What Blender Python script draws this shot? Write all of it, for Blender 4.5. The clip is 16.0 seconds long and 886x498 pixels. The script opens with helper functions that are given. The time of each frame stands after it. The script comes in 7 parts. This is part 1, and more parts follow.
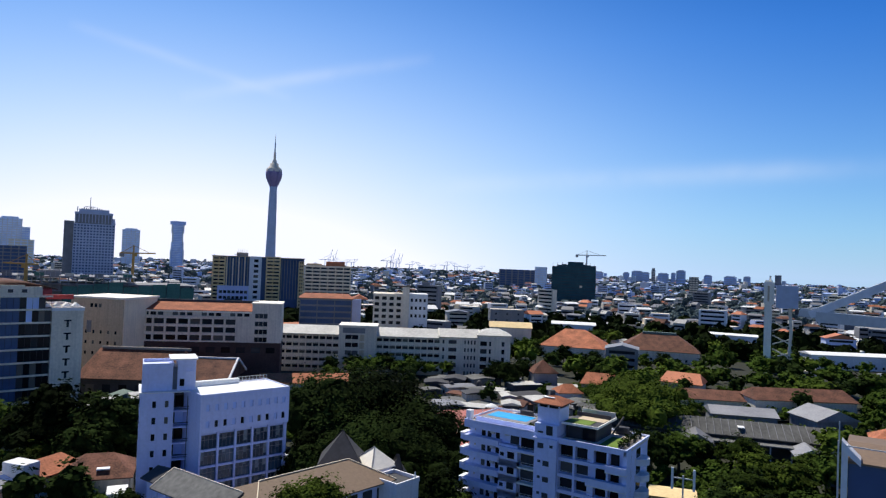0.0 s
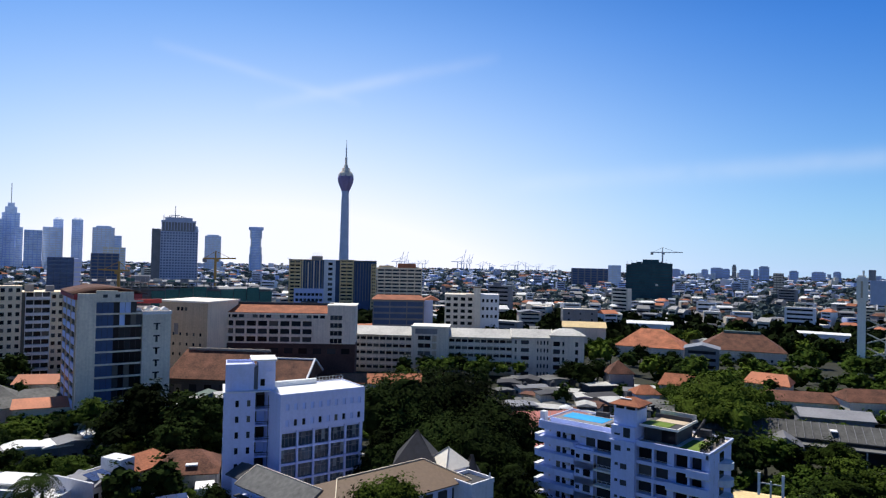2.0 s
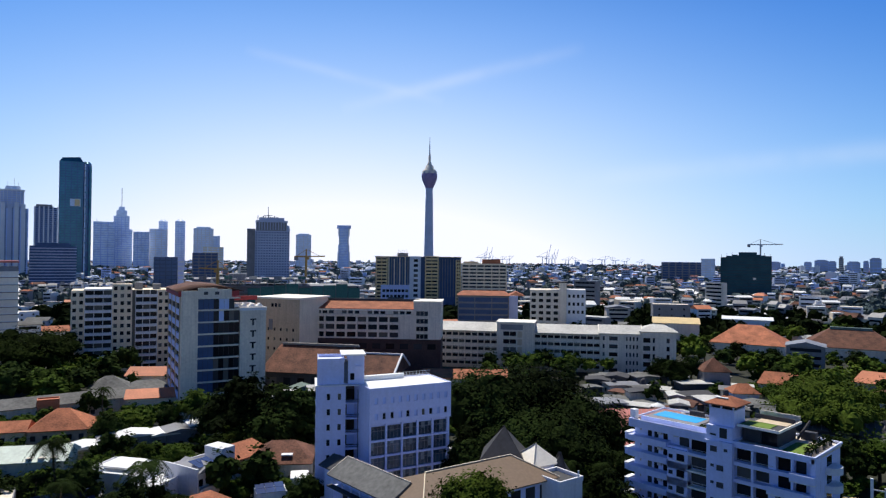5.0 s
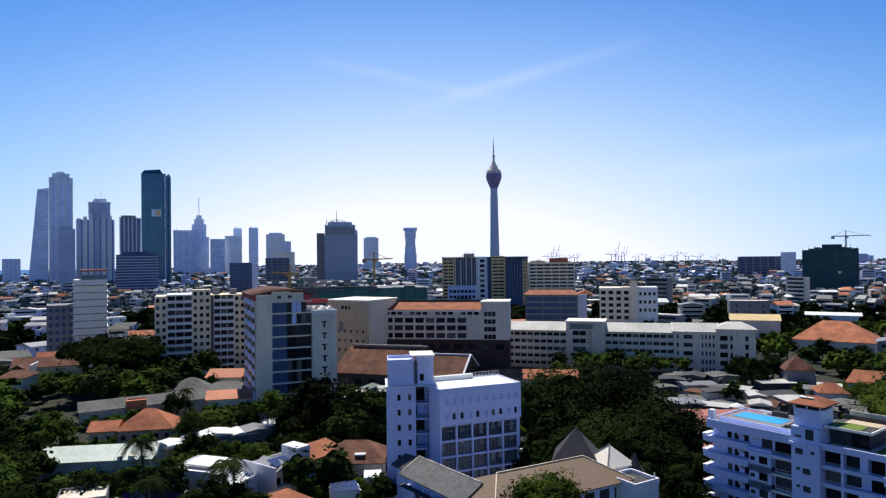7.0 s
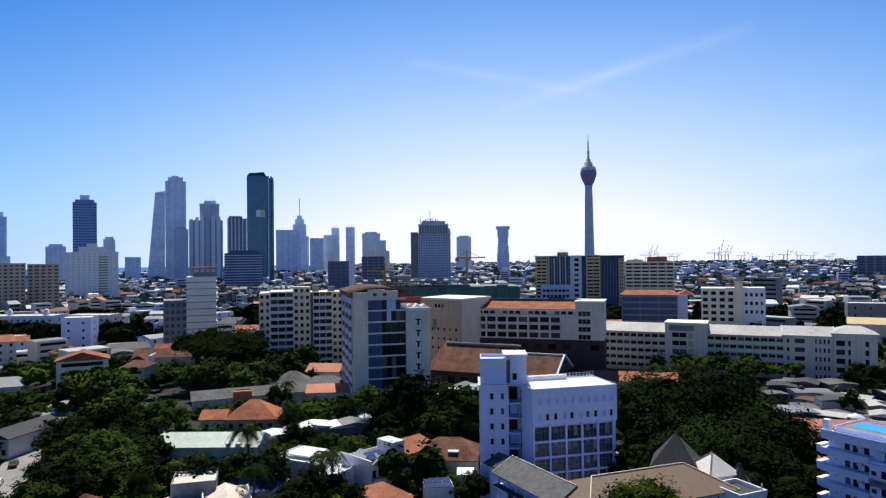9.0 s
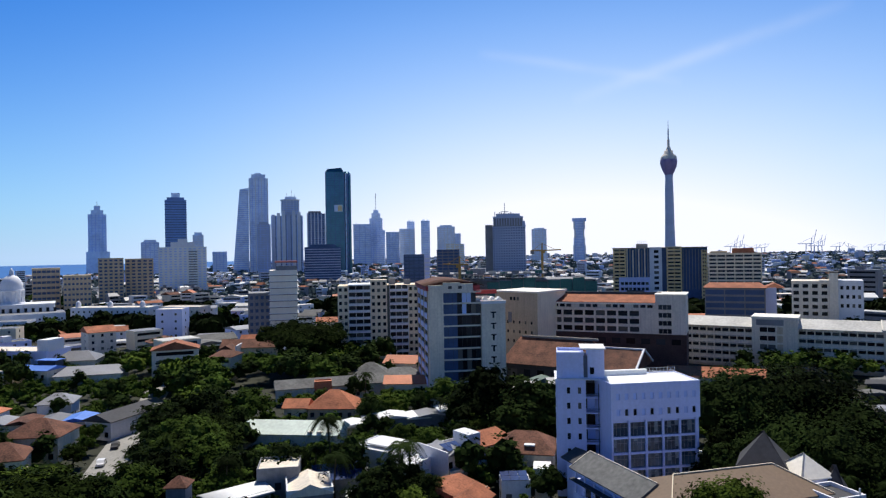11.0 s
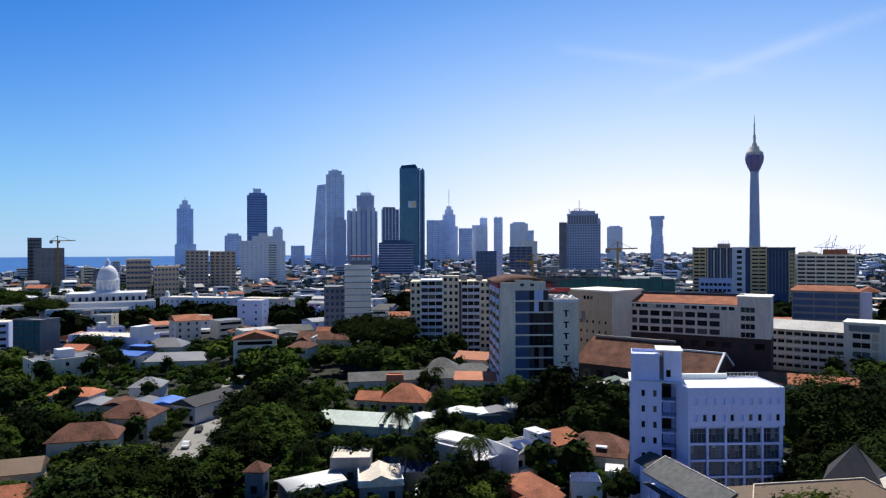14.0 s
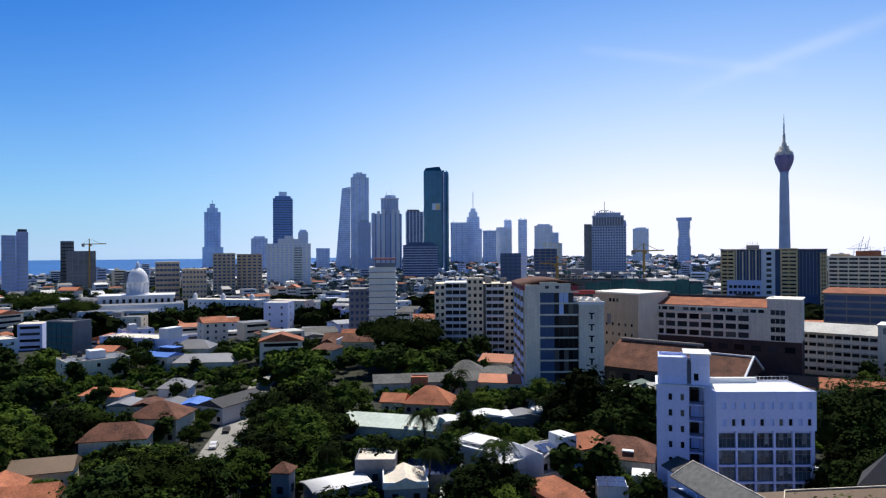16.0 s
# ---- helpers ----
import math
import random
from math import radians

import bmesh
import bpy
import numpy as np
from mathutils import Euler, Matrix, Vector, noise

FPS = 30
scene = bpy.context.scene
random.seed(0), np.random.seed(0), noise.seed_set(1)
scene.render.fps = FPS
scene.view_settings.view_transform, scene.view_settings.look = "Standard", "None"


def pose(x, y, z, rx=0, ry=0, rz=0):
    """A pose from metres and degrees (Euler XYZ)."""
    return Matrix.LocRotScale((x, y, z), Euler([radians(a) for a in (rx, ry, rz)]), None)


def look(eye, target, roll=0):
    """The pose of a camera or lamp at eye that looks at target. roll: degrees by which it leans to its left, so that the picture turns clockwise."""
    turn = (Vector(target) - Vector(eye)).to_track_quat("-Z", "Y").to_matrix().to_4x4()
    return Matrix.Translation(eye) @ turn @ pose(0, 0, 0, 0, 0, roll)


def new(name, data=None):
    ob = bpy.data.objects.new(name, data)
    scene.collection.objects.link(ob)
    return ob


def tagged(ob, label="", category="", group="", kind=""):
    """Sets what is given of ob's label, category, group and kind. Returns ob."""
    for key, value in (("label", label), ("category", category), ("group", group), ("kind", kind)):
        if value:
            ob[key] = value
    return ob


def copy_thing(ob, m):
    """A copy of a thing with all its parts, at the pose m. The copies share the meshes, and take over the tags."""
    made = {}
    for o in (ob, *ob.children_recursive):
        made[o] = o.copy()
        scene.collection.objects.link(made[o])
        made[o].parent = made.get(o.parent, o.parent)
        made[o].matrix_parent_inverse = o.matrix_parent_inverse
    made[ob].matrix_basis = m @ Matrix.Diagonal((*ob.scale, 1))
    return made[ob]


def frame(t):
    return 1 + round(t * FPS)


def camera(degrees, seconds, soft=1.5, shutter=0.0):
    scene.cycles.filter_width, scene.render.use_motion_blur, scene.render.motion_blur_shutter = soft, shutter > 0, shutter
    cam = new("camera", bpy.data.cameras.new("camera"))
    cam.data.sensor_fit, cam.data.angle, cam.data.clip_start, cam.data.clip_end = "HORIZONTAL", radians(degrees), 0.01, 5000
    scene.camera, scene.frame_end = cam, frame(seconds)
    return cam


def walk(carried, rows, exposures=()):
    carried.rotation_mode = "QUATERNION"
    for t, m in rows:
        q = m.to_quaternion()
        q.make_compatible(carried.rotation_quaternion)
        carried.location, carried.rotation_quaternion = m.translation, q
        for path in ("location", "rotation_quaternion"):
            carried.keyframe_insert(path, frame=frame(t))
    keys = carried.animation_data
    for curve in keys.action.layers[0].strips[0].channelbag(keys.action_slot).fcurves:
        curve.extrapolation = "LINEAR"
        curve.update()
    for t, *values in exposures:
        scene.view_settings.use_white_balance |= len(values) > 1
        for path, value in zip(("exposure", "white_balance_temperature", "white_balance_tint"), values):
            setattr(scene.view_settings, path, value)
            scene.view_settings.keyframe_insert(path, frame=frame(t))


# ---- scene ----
cam = camera(67.6, 16.0, soft=1.25)
EYE = Vector((0.0, 0.0, 48.0))
# seconds, yaw to the left, pitch, roll
ROWS = [
    (0.0, -0.32, 1.30, 2.24),
    (0.5, 1.41, 1.38, 2.19),
    (1.0, 2.82, 1.34, 2.00),
    (1.5, 4.71, 1.43, 1.29),
    (2.0, 5.76, 1.16, 1.27),
    (2.5, 7.25, 0.96, 1.17),
    (3.0, 9.02, 0.79, 0.86),
    (3.5, 10.66, 0.86, 0.78),
    (4.0, 11.34, 0.89, 0.62),
    (6.5, 17.14, 0.45, -0.12),
    (7.0, 18.74, 0.72, -0.70),
    (7.5, 20.55, 1.12, -0.46),
    (8.0, 22.63, 0.82, -0.64),
    (8.5, 24.86, 0.74, -0.75),
    (9.0, 26.75, 0.70, -0.63),
    (11.5, 34.72, 0.17, -0.80),
    (12.0, 36.02, 0.16, -0.47),
    (12.5, 36.50, 0.02, -0.46),
    (13.0, 36.24, -0.22, -0.14),
    (13.5, 37.71, 0.09, -0.19),
    (14.0, 39.49, -0.06, -0.19),
    (14.5, 39.54, -0.30, 0.08),
    (15.0, 39.62, -0.38, 0.04),
    (15.5, 39.99, -0.47, 0.19),
    (16.0, 41.58, 0.15, -0.31),
]


def ahead(yaw, pitch):
    a, b = radians(yaw), radians(pitch)
    return Vector((-math.sin(a) * math.cos(b), math.cos(a) * math.cos(b), math.sin(b)))


walk(cam, [(t, look(EYE, EYE + ahead(yaw, pitch), roll)) for t, yaw, pitch, roll in ROWS])

# ---- sky and sun ----
SUN_BEARING, SUN_HEIGHT = -30.0, 60.0
scene.view_settings.exposure = 0.0
world = bpy.data.worlds.new("sky")
scene.world = world
world.use_nodes = True
wn, wl = world.node_tree.nodes, world.node_tree.links
wn.clear()


def wmath(op, a, b=None, clamp=False):
    n = wn.new("ShaderNodeMath")
    n.operation, n.use_clamp = op, clamp
    for i, v in enumerate((a, b)):
        if v is None:
            continue
        if isinstance(v, (int, float)):
            n.inputs[i].default_value = v
        else:
            wl.new(v, n.inputs[i])
    return n.outputs[0]


def wdot(vec, direction):
    n = wn.new("ShaderNodeVectorMath")
    n.operation = "DOT_PRODUCT"
    wl.new(vec, n.inputs[0])
    n.inputs[1].default_value = direction
    return n.outputs["Value"]


def bearing_dir(b, e):
    b, e = radians(b), radians(e)
    return Vector((math.sin(b) * math.cos(e), math.cos(b) * math.cos(e), math.sin(e)))


def wmix(fac, a, b):
    n = wn.new("ShaderNodeMix")
    n.data_type = "RGBA"
    wl.new(fac, n.inputs[0])
    for i, v in ((6, a), (7, b)):
        if isinstance(v, tuple):
            n.inputs[i].default_value = (*v, 1)
        else:
            wl.new(v, n.inputs[i])
    return n.outputs[2]


nishita = wn.new("ShaderNodeTexSky")
nishita.sky_type, nishita.sun_disc = "NISHITA", False
nishita.sun_elevation, nishita.sun_rotation = radians(SUN_HEIGHT), radians(SUN_BEARING % 360)
nishita.air_density, nishita.dust_density, nishita.ozone_density, nishita.altitude = 1.0, 0.6, 3.0, 50
deep = wn.new("ShaderNodeHueSaturation")
deep.inputs["Saturation"].default_value = 1.5
deep.inputs["Value"].default_value = SKY_VALUE = 0.105
wl.new(nishita.outputs[0], deep.inputs["Color"])
coords = wn.new("ShaderNodeTexCoord")
way = coords.outputs["Generated"]
lift = wn.new("ShaderNodeSeparateXYZ")
wl.new(way, lift.inputs[0])
# tropical haze: a wide white veil over the horizon under the sun
toward = wmath("MAXIMUM", wdot(way, bearing_dir(-21, 3)), 0.0)
flat = wmath("SUBTRACT", 1.0, wmath("ABSOLUTE", lift.outputs[2]), True)
veil = wmath("MULTIPLY", wmath("MULTIPLY", wmath("POWER", toward, 6.3), wmath("POWER", flat, 4.8)), 1.45, True)
bloom = wmath("MULTIPLY", wmath("POWER", toward, 4.5), wmath("POWER", flat, 2.7), True)
haze = wmath("MULTIPLY", wmath("POWER", wmath("SUBTRACT", 1.0, wmath("ABSOLUTE", lift.outputs[2]), True), 7.0), 0.85)
tint = wn.new("ShaderNodeMix")
tint.data_type, tint.blend_type = "RGBA", "MULTIPLY"
tint.inputs[0].default_value = 1.0
wl.new(deep.outputs[0], tint.inputs[6])
tint.inputs[7].default_value = (0.07, 0.745, 1.17, 1)
depth = wmath("SUBTRACT", 1.0, wmath("MULTIPLY", wmath("MULTIPLY", wmath("SUBTRACT", lift.outputs[2], 0.32), 1.7, True), 0.75))
zenith = wn.new("ShaderNodeVectorMath")
zenith.operation = "SCALE"
wl.new(tint.outputs[2], zenith.inputs[0])
wl.new(depth, zenith.inputs["Scale"])
away = wmath("MULTIPLY", wmath("SUBTRACT", 0.35, wdot(way, bearing_dir(-21, 0))), 1.1, True)
mist = wn.new("ShaderNodeMix")
mist.data_type = "RGBA"
wl.new(away, mist.inputs[0])
mist.inputs[6].default_value, mist.inputs[7].default_value = (0.54, 0.70, 0.97, 1), (0.90, 0.95, 1.06, 1)
colour = wmix(haze, zenith.outputs[0], mist.outputs[2])
colour = wmix(bloom, colour, (0.17, 0.56, 1.08))
colour = wmix(veil, colour, (0.97, 1.0, 1.12))


# thin streaks of high cloud along great circles
def streak(colour, b0, e0, b1, e1, width, strength):
    a, b = bearing_dir(b0, e0), bearing_dir(b1, e1)
    across = a.cross(b).normalized()
    along = (a + b).normalized()
    reach = math.cos(a.angle(b) / 2)
    d = wmath("DIVIDE", wdot(way, across), width)
    line = wmath("POWER", 2.718, wmath("MULTIPLY", wmath("MULTIPLY", d, d), -1.0))
    ends = wmath("DIVIDE", wmath("SUBTRACT", wdot(way, along), reach), 1 - reach, True)
    wisp = wn.new("ShaderNodeTexNoise")
    wisp.inputs["Scale"].default_value = 14
    wl.new(way, wisp.inputs["Vector"])
    f = wmath("MULTIPLY", wmath("MULTIPLY", line, wmath("POWER", ends, 0.6)), wmath("MULTIPLY", wisp.outputs[0], strength * 2), True)
    return wmix(f, colour, (1.0, 1.02, 1.06))


colour = streak(colour, -30, 16.6, -13, 13.2, 0.007, 0.10)
colour = streak(colour, -22, 12.4, -1, 17.4, 0.009, 0.13)
colour = streak(colour, -2, 6.6, 36, 8.2, 0.014, 0.14)
back = wn.new("ShaderNodeBackground")
wl.new(colour, back.inputs[0])
back.inputs[1].default_value = 1.0
wout = wn.new("ShaderNodeOutputWorld")
wl.new(back.outputs[0], wout.inputs[0])

sun_data = bpy.data.lights.new("sun", "SUN")
sun_data.energy, sun_data.angle, sun_data.color = 5.0, radians(0.55), (1.0, 0.95, 0.87)
sun = new("sun", sun_data)
sun.matrix_world = look(bearing_dir(SUN_BEARING, SUN_HEIGHT) * 300, (0, 0, 0))


# ---- materials ----
def surface(name, rgb, rough=0.8, vary=0.18, fine=3.0, broad=0.25, bump=0.15, metal=0.0, each=0.0, streaks=0.0, spec=0.35):
    m = bpy.data.materials.new(name)
    m.use_nodes = True
    n, l = m.node_tree.nodes, m.node_tree.links
    b = n["Principled BSDF"]
    b.inputs["Roughness"].default_value, b.inputs["Metallic"].default_value = rough, metal
    b.inputs["Specular IOR Level"].default_value = spec
    place = n.new("ShaderNodeNewGeometry").outputs["Position"]

    def grain(scale, detail, squash=None):
        t = n.new("ShaderNodeTexNoise")
        t.inputs["Scale"].default_value, t.inputs["Detail"].default_value = scale, detail
        if squash:
            k = n.new("ShaderNodeMapping")
            k.inputs["Scale"].default_value = squash
            l.new(place, k.inputs["Vector"])
            l.new(k.outputs[0], t.inputs["Vector"])
        else:
            l.new(place, t.inputs["Vector"])
        return t.outputs[0]

    def mth(op, a, c, clamp=False):
        k = n.new("ShaderNodeMath")
        k.operation, k.use_clamp = op, clamp
        for i, v in enumerate((a, c)):
            if isinstance(v, (int, float)):
                k.inputs[i].default_value = v
            else:
                l.new(v, k.inputs[i])
        return k.outputs[0]

    g1, g2 = grain(fine, 4), grain(broad, 3)
    v = mth("MAXIMUM", mth("ADD", 1 - 2.3 * vary, mth("MULTIPLY", mth("ADD", g1, g2), 2.3 * vary)), 0.12)
    if streaks:
        s = grain(1.0, 3, (1.6, 1.6, 0.07))
        v = mth("MULTIPLY", v, mth("SUBTRACT", 1.0, mth("MULTIPLY", mth("POWER", s, 3.0), streaks * 1.1), True))
    if each:
        r = n.new("ShaderNodeObjectInfo").outputs["Random"]
        v = mth("MULTIPLY", v, mth("ADD", 1 - each, mth("MULTIPLY", r, 2 * each)))
    mix = n.new("ShaderNodeVectorMath")
    mix.operation = "SCALE"
    mix.inputs[0].default_value = rgb
    l.new(v, mix.inputs["Scale"])
    l.new(mix.outputs[0], b.inputs["Base Color"])
    if bump:
        k = n.new("ShaderNodeBump")
        k.inputs["Strength"].default_value, k.inputs["Distance"].default_value = bump, 0.1
        l.new(g1, k.inputs["Height"])
        l.new(k.outputs[0], b.inputs["Normal"])
    return m


WHITE = surface("white_paint", (0.78, 0.78, 0.80), 0.7, 0.12, 2.0, 0.15, 0.08, streaks=0.25)
LILAC = surface("pale_blue_white_paint", (0.64, 0.69, 0.93), 0.65, 0.10, 2.0, 0.15, 0.06, streaks=0.18)
CREAM = surface("cream_paint", (0.90, 0.77, 0.56), 0.8, 0.15, 2.0, 0.2, 0.08, streaks=0.35)
BEIGE = surface("beige_plaster", (0.60, 0.48, 0.33), 0.85, 0.2, 1.5, 0.15, 0.1, streaks=0.4)
YELLOW = surface("yellow_paint", (0.82, 0.62, 0.32), 0.8, 0.15, 2.0, 0.2, 0.05, streaks=0.25)
GREY = surface("grey_concrete", (0.25, 0.25, 0.26), 0.85, 0.25, 1.5, 0.12, 0.15, streaks=0.45)
PALE = surface("weathered_white_wall", (0.80, 0.71, 0.58), 0.8, 0.2, 1.5, 0.1, 0.1, streaks=0.5)
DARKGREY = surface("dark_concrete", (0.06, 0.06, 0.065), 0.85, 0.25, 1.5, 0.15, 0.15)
RED = surface("red_fascia", (0.38, 0.05, 0.05), 0.6, 0.15)
BROWN = surface("brown_sheet_roof", (0.20, 0.135, 0.085), 0.6, 0.2, 2.0, 0.1, 0.1, streaks=0.2)
TILE = surface("clay_tile", (0.36, 0.125, 0.06), 0.85, 0.65, 2.5, 0.3, 0.5, each=0.25)
OLDTILE = surface("weathered_clay_tile", (0.128, 0.055, 0.034), 0.9, 0.85, 2.5, 0.3, 0.5, each=0.2)
ORANGE = surface("orange_sheet_roof", (0.5, 0.17, 0.08), 0.7, 0.25, 2.0, 0.2, 0.2, each=0.15)
SHEET = surface("grey_sheet_roof", (0.24, 0.24, 0.25), 0.5, 0.3, 2.0, 0.15, 0.15, each=0.25, streaks=0.3)
BRIGHT = surface("white_roof_membrane", (0.80, 0.80, 0.78), 0.6, 0.12, 2.0, 0.2, 0.05)
GLASS = surface("dark_window_glass", (0.008, 0.011, 0.014), 0.2, 0.3, 0.5, 0.2, 0.0, spec=0.14, each=0.4)
curtain_nodes, curtain_links = GLASS.node_tree.nodes, GLASS.node_tree.links
luck = curtain_nodes.new("ShaderNodeValToRGB")
luck.color_ramp.interpolation = "CONSTANT"
luck.color_ramp.elements[0].color, luck.color_ramp.elements[1].color = (0.007, 0.009, 0.012, 1), (0.02, 0.026, 0.032, 1)
luck.color_ramp.elements[1].position = 0.5
for spot, tone in ((0.72, (0.05, 0.055, 0.06, 1)), (0.88, (0.13, 0.125, 0.11, 1))):
    luck.color_ramp.elements.new(spot).color = tone
curtain_links.new(curtain_nodes.new("ShaderNodeObjectInfo").outputs["Random"], luck.inputs[0])
curtain_links.new(luck.outputs[0], curtain_nodes["Principled BSDF"].inputs["Base Color"])
BLUEGLASS = surface("blue_curtain_glass", (0.05, 0.10, 0.22), 0.22, 0.3, 0.3, 0.05, 0.0, metal=0.5, spec=0.6)
TEALGLASS = surface("dark_teal_curtain_glass", (0.03, 0.13, 0.19), 0.15, 0.3, 0.3, 0.05, 0.0, metal=0.4)
STEEL = surface("painted_steel", (0.55, 0.55, 0.55), 0.5, 0.15, 2.0, 0.3, 0.05)
YSTEEL = surface("yellow_crane_steel", (0.45, 0.25, 0.06), 0.5, 0.2)
NET = surface("green_scaffold_net", (0.03, 0.085, 0.105), 0.9, 0.4, 1.0, 0.1, 0.3)
BLUEROOF = surface("blue_tarpaulin", (0.10, 0.22, 0.62), 0.5, 0.2)
POOL = surface("pool_water", (0.02, 0.38, 0.75), 0.05, 0.15, 0.6, 0.3, 0.05)
LAWN = surface("roof_lawn", (0.13, 0.20, 0.03), 0.95, 0.4, 3.0, 0.5, 0.4)
EARTH = surface("city_ground", (0.026, 0.028, 0.017), 0.95, 0.7, 0.6, 0.02, 0.3)
ASPHALT = surface("dusty_asphalt", (0.30, 0.29, 0.27), 0.9, 0.3, 2.0, 0.1, 0.1)
SEA = surface("sea_water", (0.03, 0.13, 0.36), 0.6, 0.2, 0.02, 0.002, 0.0, spec=0.15)
# distance haze is put into this leaf colour
FARLEAF = surface("hazed_far_leaves", (0.085, 0.115, 0.115), 0.95, 0.6, 0.2, 0.02, 0.0, spec=0.03)
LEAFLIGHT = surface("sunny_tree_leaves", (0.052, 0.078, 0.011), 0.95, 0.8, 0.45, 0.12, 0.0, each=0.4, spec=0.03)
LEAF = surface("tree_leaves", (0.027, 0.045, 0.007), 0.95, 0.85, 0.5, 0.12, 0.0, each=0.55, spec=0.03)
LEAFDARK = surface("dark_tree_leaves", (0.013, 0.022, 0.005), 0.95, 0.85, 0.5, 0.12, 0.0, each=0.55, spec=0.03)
BARK = surface("bark", (0.09, 0.07, 0.05), 0.95, 0.4, 3.0, 0.5, 0.4)
CAR = surface("car_paint", (0.7, 0.7, 0.7), 0.3, 0.05, spec=0.5, each=0.2)
# glass of the far towers, with distance haze put into the colour
HAZEGLASS = surface("hazed_blue_glass", (0.74, 0.83, 0.98), 0.35, 0.25, 0.1, 0.02, 0.0, spec=0.5)
DEEPBLUE = surface("deep_blue_curtain_glass", (0.12, 0.24, 0.50), 0.35, 0.25, 0.2, 0.03, 0.0, spec=0.5)
NAVY = surface("navy_cladding", (0.065, 0.105, 0.21), 0.5, 0.25, 0.3, 0.05, 0.0, spec=0.2)
PINK = surface("faded_red_sheet_roof", (0.48, 0.17, 0.14), 0.7, 0.3, 1.5, 0.2, 0.2)
PURPLE = surface("purple_petal_cladding", (0.26, 0.20, 0.36), 0.45, 0.2, 0.3, 0.1, 0.0)
# haze blue for far window bands; some near panes share it
HAZEBAND = surface("haze_blue_window_band", (0.46, 0.58, 0.88), 0.35, 0.2, 0.1, 0.02, 0.0, spec=0.5)
# concrete lifted to blue-grey for haze on far towers; also the pylon tank
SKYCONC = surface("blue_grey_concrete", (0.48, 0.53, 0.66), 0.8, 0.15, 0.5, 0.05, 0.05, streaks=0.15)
IVORY = surface("ivory_concrete", (0.92, 0.86, 0.74), 0.8, 0.12, 1.5, 0.1, 0.1, streaks=0.2)
# pale colour that stands in for reflections on the office panes
PANEGLINT = surface("pale_pane_reflection", (0.17, 0.20, 0.20), 0.5, 0.5, 2.5, 0.6, 0.1, each=0.5)
LOBBY = surface("grey_green_office_glass", (0.03, 0.055, 0.075), 0.12, 0.7, 0.8, 0.3, 0.0, spec=0.4, each=0.5)
PALEROOF = surface("sun_bleached_sheet_roof", (0.52, 0.51, 0.47), 0.65, 0.35, 1.2, 0.12, 0.1, streaks=0.35)
SITENET = surface("bright_green_site_net", (0.07, 0.18, 0.15), 0.9, 0.4, 1.0, 0.1, 0.3)
NETROOF = surface("dull_green_sheet_roof", (0.12, 0.17, 0.15), 0.7, 0.3, 1.5, 0.2, 0.2)
BRICKDARK = surface("dark_brick_base", (0.07, 0.045, 0.04), 0.9, 0.4, 2.0, 0.2, 0.3)
SHEETDARK = surface("mouldy_asbestos_roof", (0.12, 0.12, 0.115), 0.85, 0.5, 1.2, 0.15, 0.3, each=0.3)
MINT = surface("pale_green_sheet_roof", (0.62, 0.70, 0.60), 0.6, 0.2, 1.2, 0.15, 0.1)
PANEL = surface("solar_glass", (0.03, 0.05, 0.14), 0.2, 0.1, spec=0.6)


# ---- builders ----
CUBES = {}


def cube_mesh(mat):
    if mat.name not in CUBES:
        me = bpy.data.meshes.new("block_" + mat.name)
        v = [(x, y, z) for z in (-.5, .5) for y in (-.5, .5) for x in (-.5, .5)]
        me.from_pydata(v, [], [(0, 2, 3, 1), (4, 5, 7, 6), (0, 1, 5, 4), (2, 6, 7, 3), (0, 4, 6, 2), (1, 3, 7, 5)])
        me.materials.append(mat)
        CUBES[mat.name] = me
    return CUBES[mat.name]


def box(name, parent, x0, x1, y0, y1, z0, z1, mat, label=""):
    """A block between two corners, in the parent's own axes."""
    ob = new(name, cube_mesh(mat))
    ob.parent = parent
    ob.location = ((x0 + x1) / 2, (y0 + y1) / 2, (z0 + z1) / 2)
    ob.scale = (abs(x1 - x0), abs(y1 - y0), abs(z1 - z0))
    return tagged(ob, label)


def sub(name, piece, x0, x1, y0, y1, z0, z1, mat, label=""):
    """A block that belongs to a part; its corners are given in the axes of the part's thing."""
    ob = box(name, piece, x0, x1, y0, y1, z0, z1, mat, label)
    ob.matrix_parent_inverse = piece.matrix_basis.inverted()
    return ob


def shape(name, parent, verts, faces, mat, label="", smooth=False):
    me = bpy.data.meshes.new(name)
    me.from_pydata([tuple(v) for v in verts], [], faces)
    me.materials.append(mat)
    if smooth:
        for p in me.polygons:
            p.use_smooth = True
    ob = new(name, me)
    ob.parent = parent
    return tagged(ob, label)


def at(b, r, z=0.0):
    """The place at a bearing (degrees to the right of +y) and a distance."""
    return Vector((r * math.sin(radians(b)), r * math.cos(radians(b)), z))


TAKEN = []


def thing(name, label, category, x, y, head, w=0, d=0, group="", z=0.0):
    """An Empty at a front left foot; x runs along the front, y away from it. Keeps its ground free of scattered things."""
    e = new(name)
    e.matrix_world = pose(x, y, z, 0, 0, head)
    e.empty_display_size = 0.5
    if w:
        a = radians(head)
        TAKEN.append((x, y, math.cos(a), math.sin(a), w, d))
    return tagged(e, label, category, group)


def free(p, margin):
    for x, y, c, s, w, d in TAKEN:
        u, v = (p[0] - x) * c + (p[1] - y) * s, -(p[0] - x) * s + (p[1] - y) * c
        if -margin < u < w + margin and -margin < v < d + margin:
            return False
    return True


